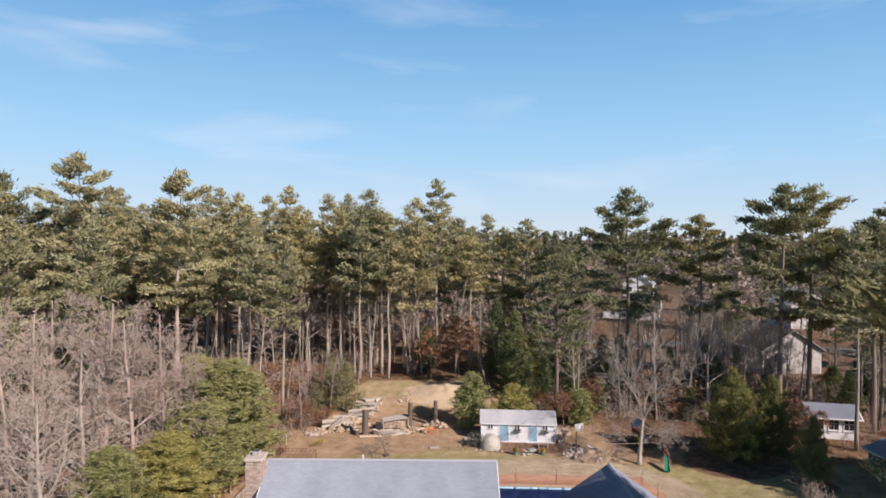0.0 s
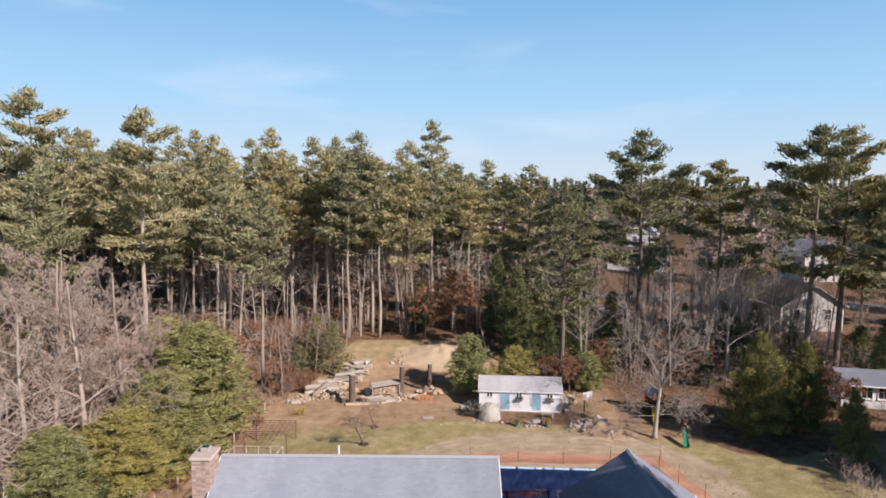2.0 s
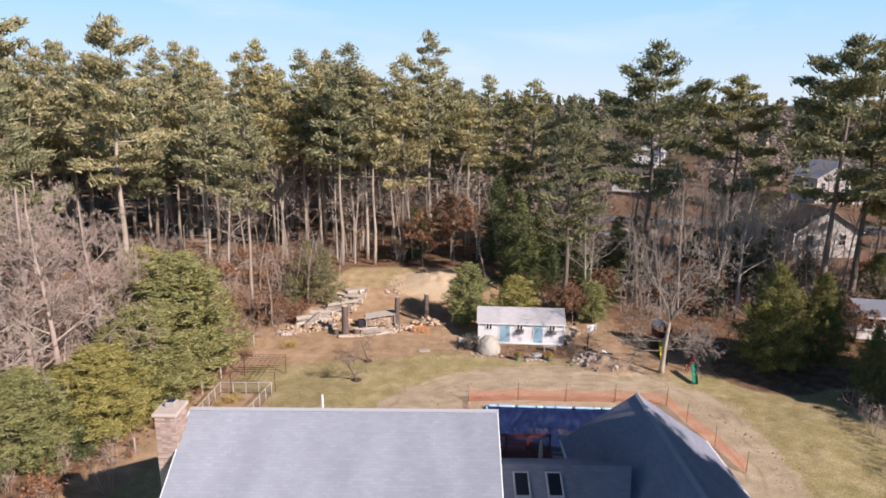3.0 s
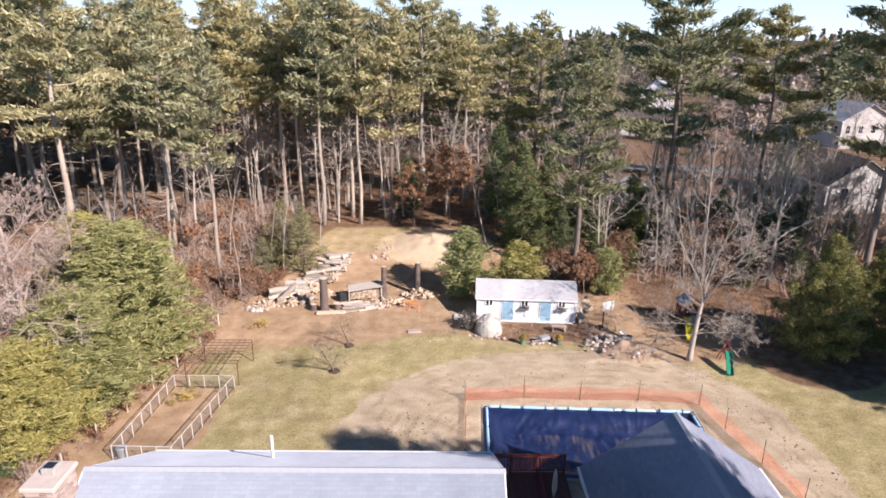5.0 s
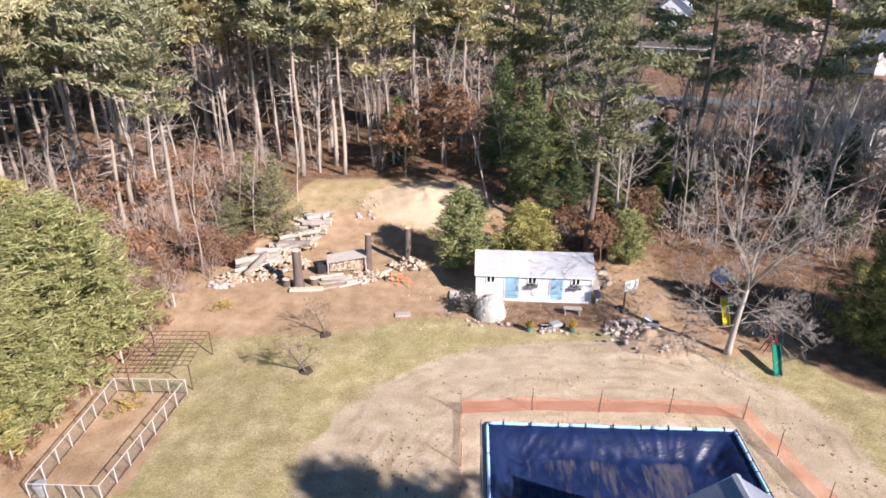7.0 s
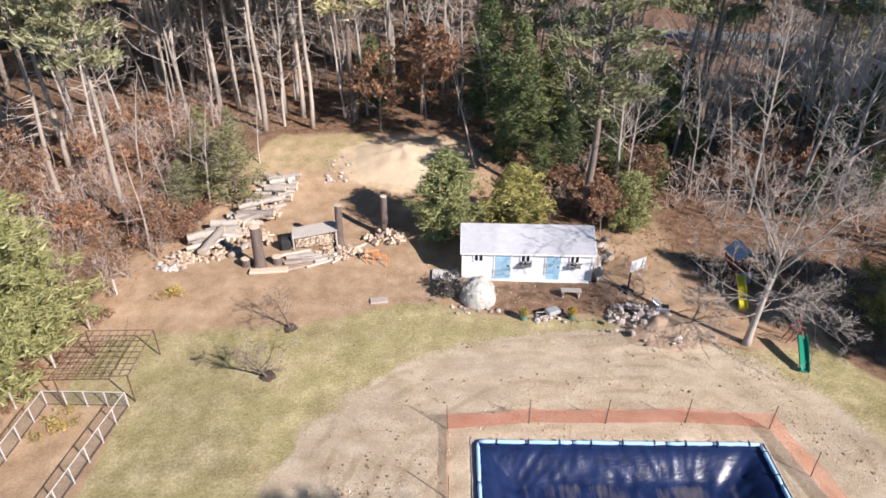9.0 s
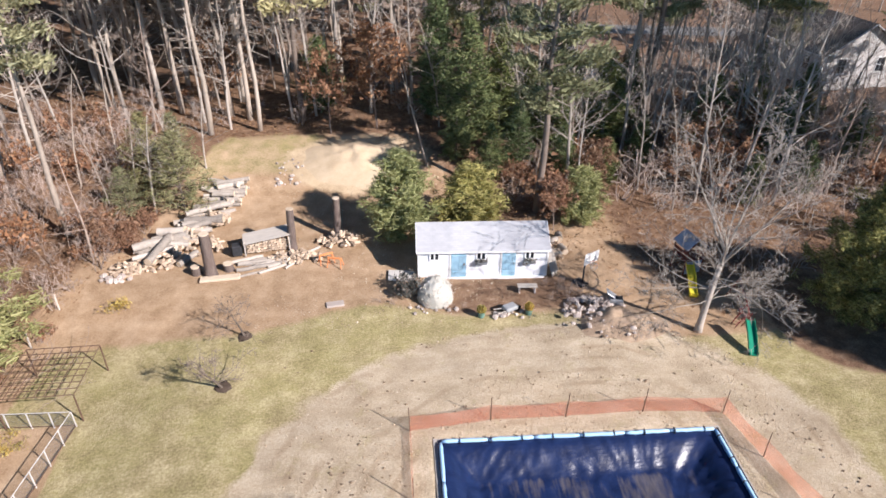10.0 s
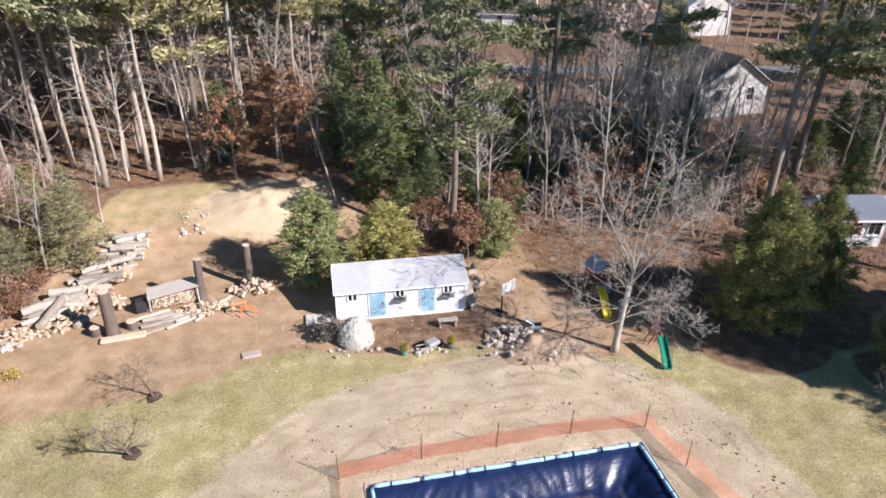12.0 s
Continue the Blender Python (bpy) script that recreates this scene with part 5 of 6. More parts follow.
# bare maples left of the house
for k, (x, y, p, s) in enumerate([(-24.8, 57.0, 0, 1.4), (-29.0, 55.0, 0, 1.5), (-28.0, 50.0, 1, 1.25), (-26.5, 42.5, 1, 1.05), (-31.5, 46.5, 0, 1.4), (-33.5, 52.0, 0, 1.45), (-29.5, 39.5, 1, 0.95), (-37.0, 47.0, 0, 1.1), (-25.5, 53.0, 0, 1.4), (-23.5, 61.0, 0, 1.0), (-31.5, 59.5, 0, 1.45), (-35.0, 57.0, 0, 1.5), (-28.5, 45.5, 0, 1.05), (-40.0, 52.0, 0, 1.2)]):
    PINKS.plant(x, y, p, k * 83, s)
for k in range(22):
    rng = random.Random(900 + k)
    y = rng.uniform(36, 48)
    BRUSH.plant(-17.5 - (48 - y) * 0.1 - rng.uniform(0, 8), y, rng.randrange(3), rng.uniform(0, 360), rng.uniform(0.5, 1.0))

# the lone shade tree by the play area
def make_shade_tree():
    """A short forked trunk, low sweeping limbs and a dense crown of ascending ones."""
    r5, t = random.Random(83), thing("shade_tree", "large leafless shade tree with wide grey limbs", "tree", group="lone shade tree")
    axis = [Vector((0.035 * k + 0.004 * k * k, 0.02 * k, -0.2 + 0.72 * k)) for k in range(8)]
    part("trunk", Build().tube(axis, [0.27, 0.195, 0.175, 0.165, 0.15, 0.14, 0.13, 0.115], 10), BARK_LIGHT, t, smooth=True)
    crown, tips = Build(), []
    for k in range(7):
        a = k * 0.92 + 0.3
        out = 0.18 if k == 0 else r5.uniform(0.4, 0.75)
        grow(crown, r5, axis[7 if k < 4 else 6], (math.cos(a) * out, math.sin(a) * out, 1.0), r5.uniform(5.4, 6.8), r5.uniform(0.05, 0.068), 1, tips, 0.24, 0.07, (7, 8), 0.56, (7, 6, 4, 3, 3, 3), (7, 6, 4, 3, 2, 2), 4, 0.3, 0.008)
    for k in range(11):
        a = k * 2.4 + 0.2
        q = axis[3 + k % 4]
        grow(crown, r5, q, (math.cos(a), math.sin(a), r5.uniform(-0.05, 0.3)), r5.uniform(3.4, 5.4), r5.uniform(0.028, 0.042), 1, tips, 0.28, 0.02, (7, 8), 0.5, (7, 5, 3, 3, 3, 3), (7, 6, 4, 3, 2, 2), 4, 0.3, 0.008)
    tagged(part("branchwork", crown, TWIG_GREY, t), kind="stuff")
    return t


lone = make_shade_tree()
lone.matrix_basis = pose(18.65, 60.1, height(18.65, 60.1), 0, 0, 0)
# a dead leaning stem behind the shed
snag = bare_tree("dead_snag", "pale dead leaning stem at the wood's edge", 85, 8.0, 0.1, BARK_PALE, (1, 2), 2, 0.15, 0.1, 0.5, 0.1, (-0.28, 0), group="snags")
snag.matrix_basis = pose(5.9, 79.5, height(5.9, 79.5))
# tall front-yard pines beside the flight line, out of view, added for their shade
SHADERS = Stand(tall_pine("yard_pine", "tall full-crowned white pine placed to cast shade", 24, 25.5, 12.5, 4.6, 0.34, PINE_COOL, BARK_PINE, 16000, 0.55, 0.0, 14, 0.0, "yard pines", 2.2, 0.3))
for k, (x, y, c) in enumerate([(22.9, 26.9, 0.92), (24.6, 24.0, 0.82)]):
    SHADERS.plant(x, y, 0, k * 97, c)
# another by the right-hand wood, added to throw shade on its floor
for k, (x, y, c) in enumerate([(46.5, 69.0, 0.9)]):
    SHADERS.plant(x, y, 0, 31 + k * 120, c)
# unseen front-yard giants, placed up-sun of the garage wing to shade it
GIANTS.plant(25.5, 26.5, 0, 0, 0.79)
GIANTS.plant(31.0, 21.5, 0, 200, 0.8)
# unseen pines up-sun of the play area, added to shade the lawn
for k, (x, y) in enumerate([(39.6, 46.8), (42.9, 43.2), (37.3, 49.2)]):
    PINES.plant(x, y, 0 if k % 2 else 3, k * 39, 0.66)
# further unseen front-yard pines that thicken the shade on the wing roofs
GIANTS.plant(24.5, 20.0, 1, 10, 0.85)
for k, (x, y) in enumerate([(24.3, 27.4), (24.8, 24.4), (23.2, 25.8)]):
    PINES.plant(x, y, 3 if k % 3 else 0, k * 73, 0.84)
for k, (x, y) in enumerate([(27.5, 23.0), (22.5, 23.5), (32.5, 20.5)]):
    PINES.plant(x, y, 3 if k % 2 else 0, k * 57, 0.9)
for k, (x, y, s) in enumerate([(44.5, 87.5, 0.7), (49.5, 87.5, 0.75), (54.0, 88.0, 0.8), (42.5, 88.0, 0.75)]):
    BARES.plant(x, y, k, k * 71, s)


UNDERGROWTH.finish("undergrowth", "leafless brown undergrowth with dead leaves beneath the trees", "undergrowth")

# ---- far woods ----
def make_far_woods(name, label, seed, n, mat, ring, quads, wide, tall_range):
    g = np.random.default_rng(seed)
    b = Build()
    c_all, a_all, s_all = [], [], []
    for k in range(n):
        ang = g.uniform(-0.95, 0.95)
        r = ring[0] * (ring[1] / ring[0]) ** g.uniform(0, 1)
        x, y = r * math.sin(ang), r * math.cos(ang)
        if (30 < x < 105 and 80 < y < 240 and g.uniform() < 0.8) or far_view(x, y):
            continue
        h = height(x, y)
        tall = g.uniform(*tall_range)
        q = int(quads * (2.2 if r < 260 else 1.0))
        u = g.uniform(0.18, 1, q) ** 0.8
        rad = wide * np.sin(np.pi * np.clip(u * 0.93, 0, 1)) ** 0.7 * g.uniform(0.2, 1.0, q)
        th = g.uniform(0, 6.283, q)
        c = np.stack([x + rad * np.cos(th), y + rad * np.sin(th), h + tall * u], 1)
        size = min(0.28 + r / 480, 0.55 + r / 900)
        a, s = needle_quads(g, c, size * 1.6)
        c_all.append(c), a_all.append(a), s_all.append(s * 2.0)
    b.tufts(np.concatenate(c_all), np.concatenate(a_all), np.concatenate(s_all))
    ob = new(name, b.mesh(name, mat))
    tagged(ob, label, "woods", kind="stuff")


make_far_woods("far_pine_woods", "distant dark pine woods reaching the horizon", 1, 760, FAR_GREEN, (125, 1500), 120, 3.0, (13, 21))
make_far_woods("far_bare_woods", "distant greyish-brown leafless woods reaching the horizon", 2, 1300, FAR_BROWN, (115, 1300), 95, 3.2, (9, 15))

# ---- neighbouring houses ----
def neighbour(name, label, at, rz, w, d, eave, ridge, wall, roof, wins=3, chimney=False):
    """A gabled house: its gable faces its own -y, its ridge runs along y."""
    h = thing(name, label, "house", at, rz)
    part("wall", prism(Build(), -w / 2, w / 2, 0, d, -1.0, eave, ridge - 0.15, "y"), wall, h)
    o = 0.4
    drop = (ridge - eave) / (w / 2) * o
    part("roof", slope(Build(), (-w / 2 - o, d + o, eave - drop), (-w / 2 - o, -o, eave - drop), (0, d + o, ridge), (0, -o, ridge)), roof, h)
    part("roof", slope(Build(), (w / 2 + o, -o, eave - drop), (w / 2 + o, d + o, eave - drop), (0, -o, ridge), (0, d + o, ridge)), roof, h)
    for s in (-1, 1):
        part("rake_board", Build().beam((s * (w / 2 + o), -o - 0.02, eave - drop - 0.12), (0, -o - 0.02, ridge - 0.12), 0.26, 0.05), WHITE, h)
        part("corner_board", Build().box((s * (w / 2 - 0.06), -0.02, eave / 2 - 0.2), (0.16, 0.06, eave)), WHITE, h)
        part("gutter", Build().box((s * (w / 2 + o + 0.05), d / 2, eave - drop - 0.06), (0.12, d + 2 * o, 0.12)), WHITE, h)
    for k in range(wins):
        x = -w / 2 + w * (k + 0.5) / wins
        window(h, (x, 0, eave * 0.62), 0.9, 1.4, "-y")
    for k in range(3):
        window(h, (-w / 2, d * (k + 0.5) / 3, eave * 0.6), 0.9, 1.3, "-x")
    if chimney:
        part("chimney", Build().box((w * 0.2, d * 0.4, ridge + 0.3), (0.9, 0.7, 2.0)), BRICK_MAT, h)
    return h


neighbour("neighbour_house", "cream gabled house with a wide brown shingle roof among trees", (52.2, 96.0, 1.3), 5, 9.2, 14.0, 3.65, 6.5, SIDING_CREAM, ROOF_BROWN, 2)
neighbour("neighbour_house", "distant cream house with grey roof beyond the woods", (84.0, 146.0, 1.5), 8, 11.0, 9.0, 5.2, 8.2, SIDING_CREAM, ROOF_GREY, 4)
neighbour("neighbour_house", "distant white gabled house with a chimney", (62.0, 206.0, 2.0), -20, 9.0, 12.0, 5.0, 8.5, SIDING_WHITE, ROOF_GREY, 2, True)
neighbour("neighbour_house", "distant low white house with a dark roof", (53.0, 158.0, 1.5), 70, 8.0, 13.0, 3.0, 5.4, SIDING_WHITE, ROOF_BROWN, 2, True)
s1 = neighbour("tool_shed", "small white shed with a grey roof in a neighbouring yard", (25.6, 98.6, 1.6), 0, 3.4, 3.0, 2.0, 2.8, SIDING_WHITE, ROOF_PALE, 1)
tagged(s1, category="shed")
s2 = neighbour("tool_shed", "white shed with grey shingle roof beside the boundary", (43.4, 68.0, 0.75), 78, 3.2, 4.3, 2.1, 3.0, SIDING_WHITE, ROOF_GREY, 1)
tagged(s2, category="shed")
s3 = neighbour("tool_shed", "white clapboard outbuilding at the edge of the lawn", (40.8, 55.6, 0.3), 0, 3.2, 3.0, 2.0, 2.7, WHITE, ROOF_GREY, 1)
tagged(s3, category="shed")


# ---- a side road beyond the neighbouring lawn ----
b = Build()
for k in range(41):
    x = 26 + k * 2.0
    y = 124 - 0.12 * (x - 26) + 1.5 * math.sin(x * 0.06)
    for o in (-2.6, 0.0, 2.6):
        b.v.append((x, y + o, height(x, y + o) + 0.06))
b.f = [(k * 3 + i, (k + 1) * 3 + i, (k + 1) * 3 + i + 1, k * 3 + i + 1) for k in range(40) for i in range(2)]
tagged(part("road", b, plain("worn_asphalt", (0.13, 0.125, 0.12), (0.22, 0.21, 0.20), 0.6, 0.9), None, smooth=True), "worn grey asphalt side road beyond the trees", "road", kind="structure")

# ---- sawn trunks, logs and firewood ----
def log_mesh(length, r, seed, bark):
    rng = random.Random(seed)
    b = Build()
    pts = [(length * (k / 5 - 0.5), rng.uniform(-0.02, 0.02), rng.uniform(-0.02, 0.02)) for k in range(6)]
    return b.tube(pts, [r * rng.uniform(0.92, 1.06) for _ in range(6)], 11, cap=False)


def log(at, length, r, rz=0.0, tilt=0.0, seed=1, bark=LOG_BARK):
    t = thing("log", "sawn weathered log lying in the backyard log pile", "log", group="sawn logs")
    t.matrix_basis = pose(*at, 0, tilt, rz)
    part("bark", log_mesh(length, r, seed, bark), bark, t, smooth=True)
    for s in (-1, 1):
        part("cut_end", Build().tube([(s * length / 2, 0, 0), (s * (length / 2 + 0.012), 0, 0)], [r * 0.97, r * 0.93], 11), CUT_WOOD, t)
    return t


def standing_stump(x, y, tall, r, seed):
    rng = random.Random(seed)
    t = thing("tree_stump", "tall standing sawn tree trunk with a pale cut top", "stump", (x, y, height(x, y)), rng.uniform(0, 360), "standing stumps")
    dx, dy = rng.uniform(-0.12, 0.12), rng.uniform(-0.05, 0.05)
    pts = [(dx * k / 6, dy * k / 6, -0.1 + (tall + 0.1) * k / 6) for k in range(7)]
    part("trunk", Build().tube(pts, [r * (1.25 if k == 0 else 1.06 if k == 1 else 1.0 - 0.02 * k) for k in range(7)], 14, cap=False), STUMP_BARK, t, smooth=True)
    part("cut_top", Build().tube([(dx, dy, tall - 0.01), (dx, dy, tall + 0.02)], [r * 0.92, r * 0.86], 14), CUT_WOOD, t)


standing_stump(-0.72, 71.6, 2.85, 0.25, 1)
standing_stump(-3.52, 70.3, 2.95, 0.26, 2)
standing_stump(-8.1, 67.85, 2.85, 0.34, 3)
standing_stump(-9.0, 68.1, 0.55, 0.3, 4)
standing_stump(-7.15, 68.35, 0.5, 0.32, 5)
part_slab = thing("timber_slab", "pale sawn timber slab at the foot of a stump", "timber", (-7.5, 67.35, 0.22), 5)
part("slab", Build().box((0, 0, 0), (2.3, 0.5, 0.16), bevel=0.03), CUT_WOOD, part_slab)
rng = random.Random(8)
for k in range(78):
    u = k / 77
    x, y = -8.3 - 3.6 * u ** 1.3 + rng.uniform(-0.7, 0.6), 78.4 - 8.2 * u + rng.uniform(-0.35, 0.35)
    r = rng.choice((0.09, 0.11, 0.13, 0.16, 0.19, 0.26))
    log((x, y, height(x, y) + r + (0.0, 0.22, 0.0, 0.4)[k % 4] - 0.03), rng.uniform(1.2, 2.9), r, rng.uniform(-16, 16) + 14 * u + (rng.uniform(-50, 50) if k % 5 == 0 else 0), rng.uniform(-5, 5), k)
for k, (x, y, ln, r, rz) in enumerate([(-5.2, 68.4, 3.0, 0.13, 14), (-4.0, 69.0, 3.4, 0.12, 20), (-3.6, 68.9, 2.8, 0.11, 26), (-5.6, 68.9, 2.2, 0.14, 8), (-4.8, 68.1, 3.6, 0.08, 22), (-3.9, 68.5, 3.2, 0.09, 30), (-2.9, 69.6, 2.6, 0.08, 36), (-4.4, 69.4, 3.0, 0.1, 12), (-6.2, 69.3, 1.9, 0.12, 18), (-3.0, 69.0, 2.4, 0.07, 48), (-5.0, 68.8, 2.6, 0.09, 4), (-9.8, 69.6, 1.6, 0.2, 60), (13.0, 69.4, 0.9, 0.24, 30), (13.5, 68.5, 0.8, 0.22, 100), (12.9, 67.9, 0.7, 0.2, 20), (13.6, 69.9, 0.7, 0.25, 80), (11.6, 71.2, 1.2, 0.24, 10), (10.2, 71.4, 1.0, 0.2, 60)]):
    log((x, y, height(x, y) + r - 0.02), ln, r, rz, 0, 40 + k)

SPLITS = []
for k in range(6):
    r2 = random.Random(70 + k)
    b = Build()
    ln, r = r2.uniform(0.38, 0.5), r2.uniform(0.09, 0.14)
    prof = [(0, -0.4 * r), (r, -0.3 * r), (0.75 * r, 0.55 * r), (-0.1 * r, 0.9 * r), (-0.85 * r, 0.1 * r)]
    n = len(prof)
    b.v = [(-ln / 2, y, z) for y, z in prof] + [(ln / 2, y * 0.95, z * 0.97) for y, z in prof]
    b.f = [tuple(range(n))[::-1], tuple(range(n, 2 * n))] + [(i, (i + 1) % n, n + (i + 1) % n, n + i) for i in range(n)]
    SPLITS.append(b.mesh("split_log", SPLIT_WOOD))


def heap(name, label, at, sx, sy, tall, n, seed, group="firewood heaps"):
    """A tumbled heap of split wood."""
    r2 = random.Random(seed)
    t = thing(name, label, "firewood", at, 0, group)
    for k in range(n):
        a, q = r2.uniform(0, 6.283), math.sqrt(r2.random())
        x, y = sx * q * math.cos(a), sy * q * math.sin(a)
        z = max(0.05, tall * (1 - q) * r2.uniform(0.5, 1.0)) + 0.04
        ob = part("split_log", SPLITS[k % 6], None, t)
        ob.matrix_basis = pose(x, y, z, r2.uniform(-60, 60), r2.uniform(-30, 30), r2.uniform(0, 360))
    return t


heap("firewood_heap", "tumbled heap of pale split firewood round a stump", (-0.6, 71.0, 0.25), 1.3, 0.9, 0.6, 55, 1)
heap("firewood_heap", "spilled pale split firewood on bare soil", (-3.2, 69.2, 0.2), 1.6, 0.7, 0.4, 70, 2)
heap("firewood_heap", "low heap of split firewood and bark", (-11.6, 69.6, 0.1), 1.3, 1.0, 0.7, 75, 3)
heap("firewood_heap", "heap of split firewood and stones by the thicket", (-13.3, 68.9, 0.0), 1.2, 0.8, 0.7, 60, 4)
heap("firewood_heap", "scattered firewood beside the log pile", (-9.6, 71.0, 0.25), 1.6, 1.2, 0.4, 50, 5)
heap("firewood_heap", "split firewood stacked against the log pile", (-9.0, 74.0, 0.5), 1.1, 0.9, 0.7, 50, 7)
heap("firewood_heap", "split firewood stacked against the log pile", (-10.3, 72.3, 0.3), 1.2, 0.9, 0.7, 60, 8)
heap("firewood_heap", "pale firewood tumbled at the foot of the log pile", (-11.9, 71.2, 0.2), 1.0, 0.9, 0.5, 44, 9)
heap("firewood_heap", "cut firewood by the shed's end wall", (12.9, 68.9, 0.25), 0.8, 1.4, 0.4, 26, 6)


def make_stack():
    t = thing("firewood_stack", "neat firewood stack under a tilted grey sheet roof", "firewood", (-6.3, 70.1, 0.25), 8)
    r2 = random.Random(12)
    for row in range(5):
        for k in range(15):
            ob = part("split_log", SPLITS[(row + k) % 6], None, t)
            ob.matrix_basis = pose(0.1 + k * 0.165 + r2.uniform(-0.02, 0.02), r2.uniform(-0.05, 0.05), 0.1 + row * 0.16, r2.uniform(-40, 40), r2.uniform(-4, 4), 90 + r2.uniform(-6, 6))
    m = Matrix.Translation((1.25, 0.05, 1.1)) @ Matrix.Rotation(radians(-7), 4, "Y") @ Matrix.Rotation(radians(9), 4, "X")
    part("sheet_roof", Build().box(None, (2.9, 1.15, 0.04), m=m), PLANK_GREY, t, "pale grey sheet roof")
    for x in (-0.1, 2.6):
        for y in (-0.4, 0.4):
            part("post", Build().box((x, y, 0.5), (0.08, 0.08, 1.05)), PLANK_GREY, t)
    b = thing("bin", "dark box beside the firewood stack", "box", (-6.9, 70.0, 0.2), 10)
    part("body", Build().box((0, 0, 0.35), (0.6, 0.6, 0.7), bevel=0.05), ROPE, b)


make_stack()


def sawhorse(x, y, rz):
    t = thing("sawhorse", "orange wooden sawhorse on bare soil", "sawhorse", (x, y, height(x, y)), rz, "sawhorses")
    part("beam", Build().box((0, 0, 0.6), (0.9, 0.09, 0.1)), ORANGE_PAINT, t)
    for sx in (-0.38, 0.38):
        for sy in (-1, 1):
            part("leg", Build().beam((sx, sy * 0.04, 0.58), (sx * 1.15, sy * 0.28, 0.0), 0.05), ORANGE_PAINT, t)


sawhorse(-1.35, 68.6, 20)
sawhorse(-0.8, 68.1, -15)


# ---- sand, stones ----
def mound(name, label, at, rx, ry, tall, mat, category, seed, rough=0.12):
    b, n, m = Build(), 26, 40
    for i in range(n + 1):
        q = i / n
        for s in range(m):
            a = 6.28319 * s / m
            wob = 1 + 0.42 * noise.noise((math.cos(a) * 1.4, math.sin(a) * 1.4, seed))
            x, y = rx * q * math.cos(a) * wob, ry * q * math.sin(a) * wob
            g = height(at[0] + x, at[1] + y)
            z = tall * (1 - q * q) ** 1.4 + rough * noise.noise((x * 1.1, y * 1.1, seed)) * (1 - q) + 0.04 * noise.noise((x * 4, y * 4, seed)) * (1 - q)
            b.v.append((at[0] + x, at[1] + y, g + z - 0.05 * q))
    b.f = [(i * m + s, (i + 1) * m + s, (i + 1) * m + (s + 1) % m, i * m + (s + 1) % m) for i in range(n) for s in range(m)]
    return tagged(part(name, b, mat, smooth=True), label, category)


mound("sand_mound", "broad pale yellow sand pile on the slope", (0.3, 80.7), 4.4, 3.0, 0.75, SAND, "sand pile", 3.0, 0.25)
SOIL = plain("excavated_soil", (0.22, 0.155, 0.10), (0.46, 0.35, 0.25), 2.5, 0.95, bump=0.7, dist=0.05)
mound("soil_mound", "low mound of dug soil and stones by the lawn", (14.7, 61.1), 3.0, 1.7, 0.5, SOIL, "soil mound", 5.0, 0.55)

ROCKS = []
for k in range(8):
    r2 = random.Random(170 + k)
    ROCKS.append(Build().rock((0, 0, 0), 1.0, r2, r2.uniform(0.6, 0.85)).mesh("stone", STONE))


def stones(name, label, spots, group="stones"):
    for k, (x, y, r, dz) in enumerate(spots):
        ob = new(name, ROCKS[k % 8])
        ob.matrix_basis = Matrix.LocRotScale((x, y, height(x, y) + dz + r * 0.4), Euler((0, 0, k * 1.7)), (r, r * 0.9, r * 0.8))
        tagged(ob, label, "stone", group)


def make_rock_pile():
    t = thing("rock_pile", "heap of pale field stones beside the lawn", "rock pile", (13.5, 62.5, height(13.5, 62.5)))
    r2 = random.Random(31)
    for k in range(190):
        a, q = r2.uniform(0, 6.283), math.sqrt(r2.random())
        r = r2.uniform(0.08, 0.2)
        ob = part("stone", ROCKS[k % 8], None, t)
        ob.matrix_basis = Matrix.LocRotScale((1.6 * q * math.cos(a), 1.1 * q * math.sin(a), 0.6 * (1 - q) * r2.uniform(0.5, 1) + r * 0.3), Euler((r2.random(), r2.random(), r2.random() * 6)), (r, r * 0.85, r * 0.8))


make_rock_pile()
r2 = random.Random(44)
stones("field_stone", "loose pale field stone on bare ground", [(-4.4 + r2.uniform(-1.2, 0.9), 79.6 + r2.uniform(-1.6, 1.4), abs(r2.gauss(0, 0.09)) + 0.05, 0) for _ in range(30)] + [(r2.gauss(14.4, 1.2), r2.gauss(61.0, 0.7), abs(r2.gauss(0, 0.09)) + 0.05, 0.2) for _ in range(60)] + [(r2.uniform(-14.4, -12.6), r2.uniform(67.6, 68.6), r2.uniform(0.15, 0.35), 0) for _ in range(10)] + [(r2.uniform(3.2, 6.3), r2.uniform(63.0, 63.6), r2.uniform(0.08, 0.16), 0) for _ in range(14)] + [(r2.uniform(8.0, 9.6), r2.uniform(62.1, 62.7), r2.uniform(0.12, 0.26), 0) for _ in range(12)], "loose stones")
flag = thing("stone_slab", "flat pale stone slab lying on the soil", "stone", (-0.7, 64.3, height(-0.7, 64.3)))
part("slab", Build().box((0, 0, 0.05), (1.0, 0.5, 0.12), 8, 0.04), STONE, flag)


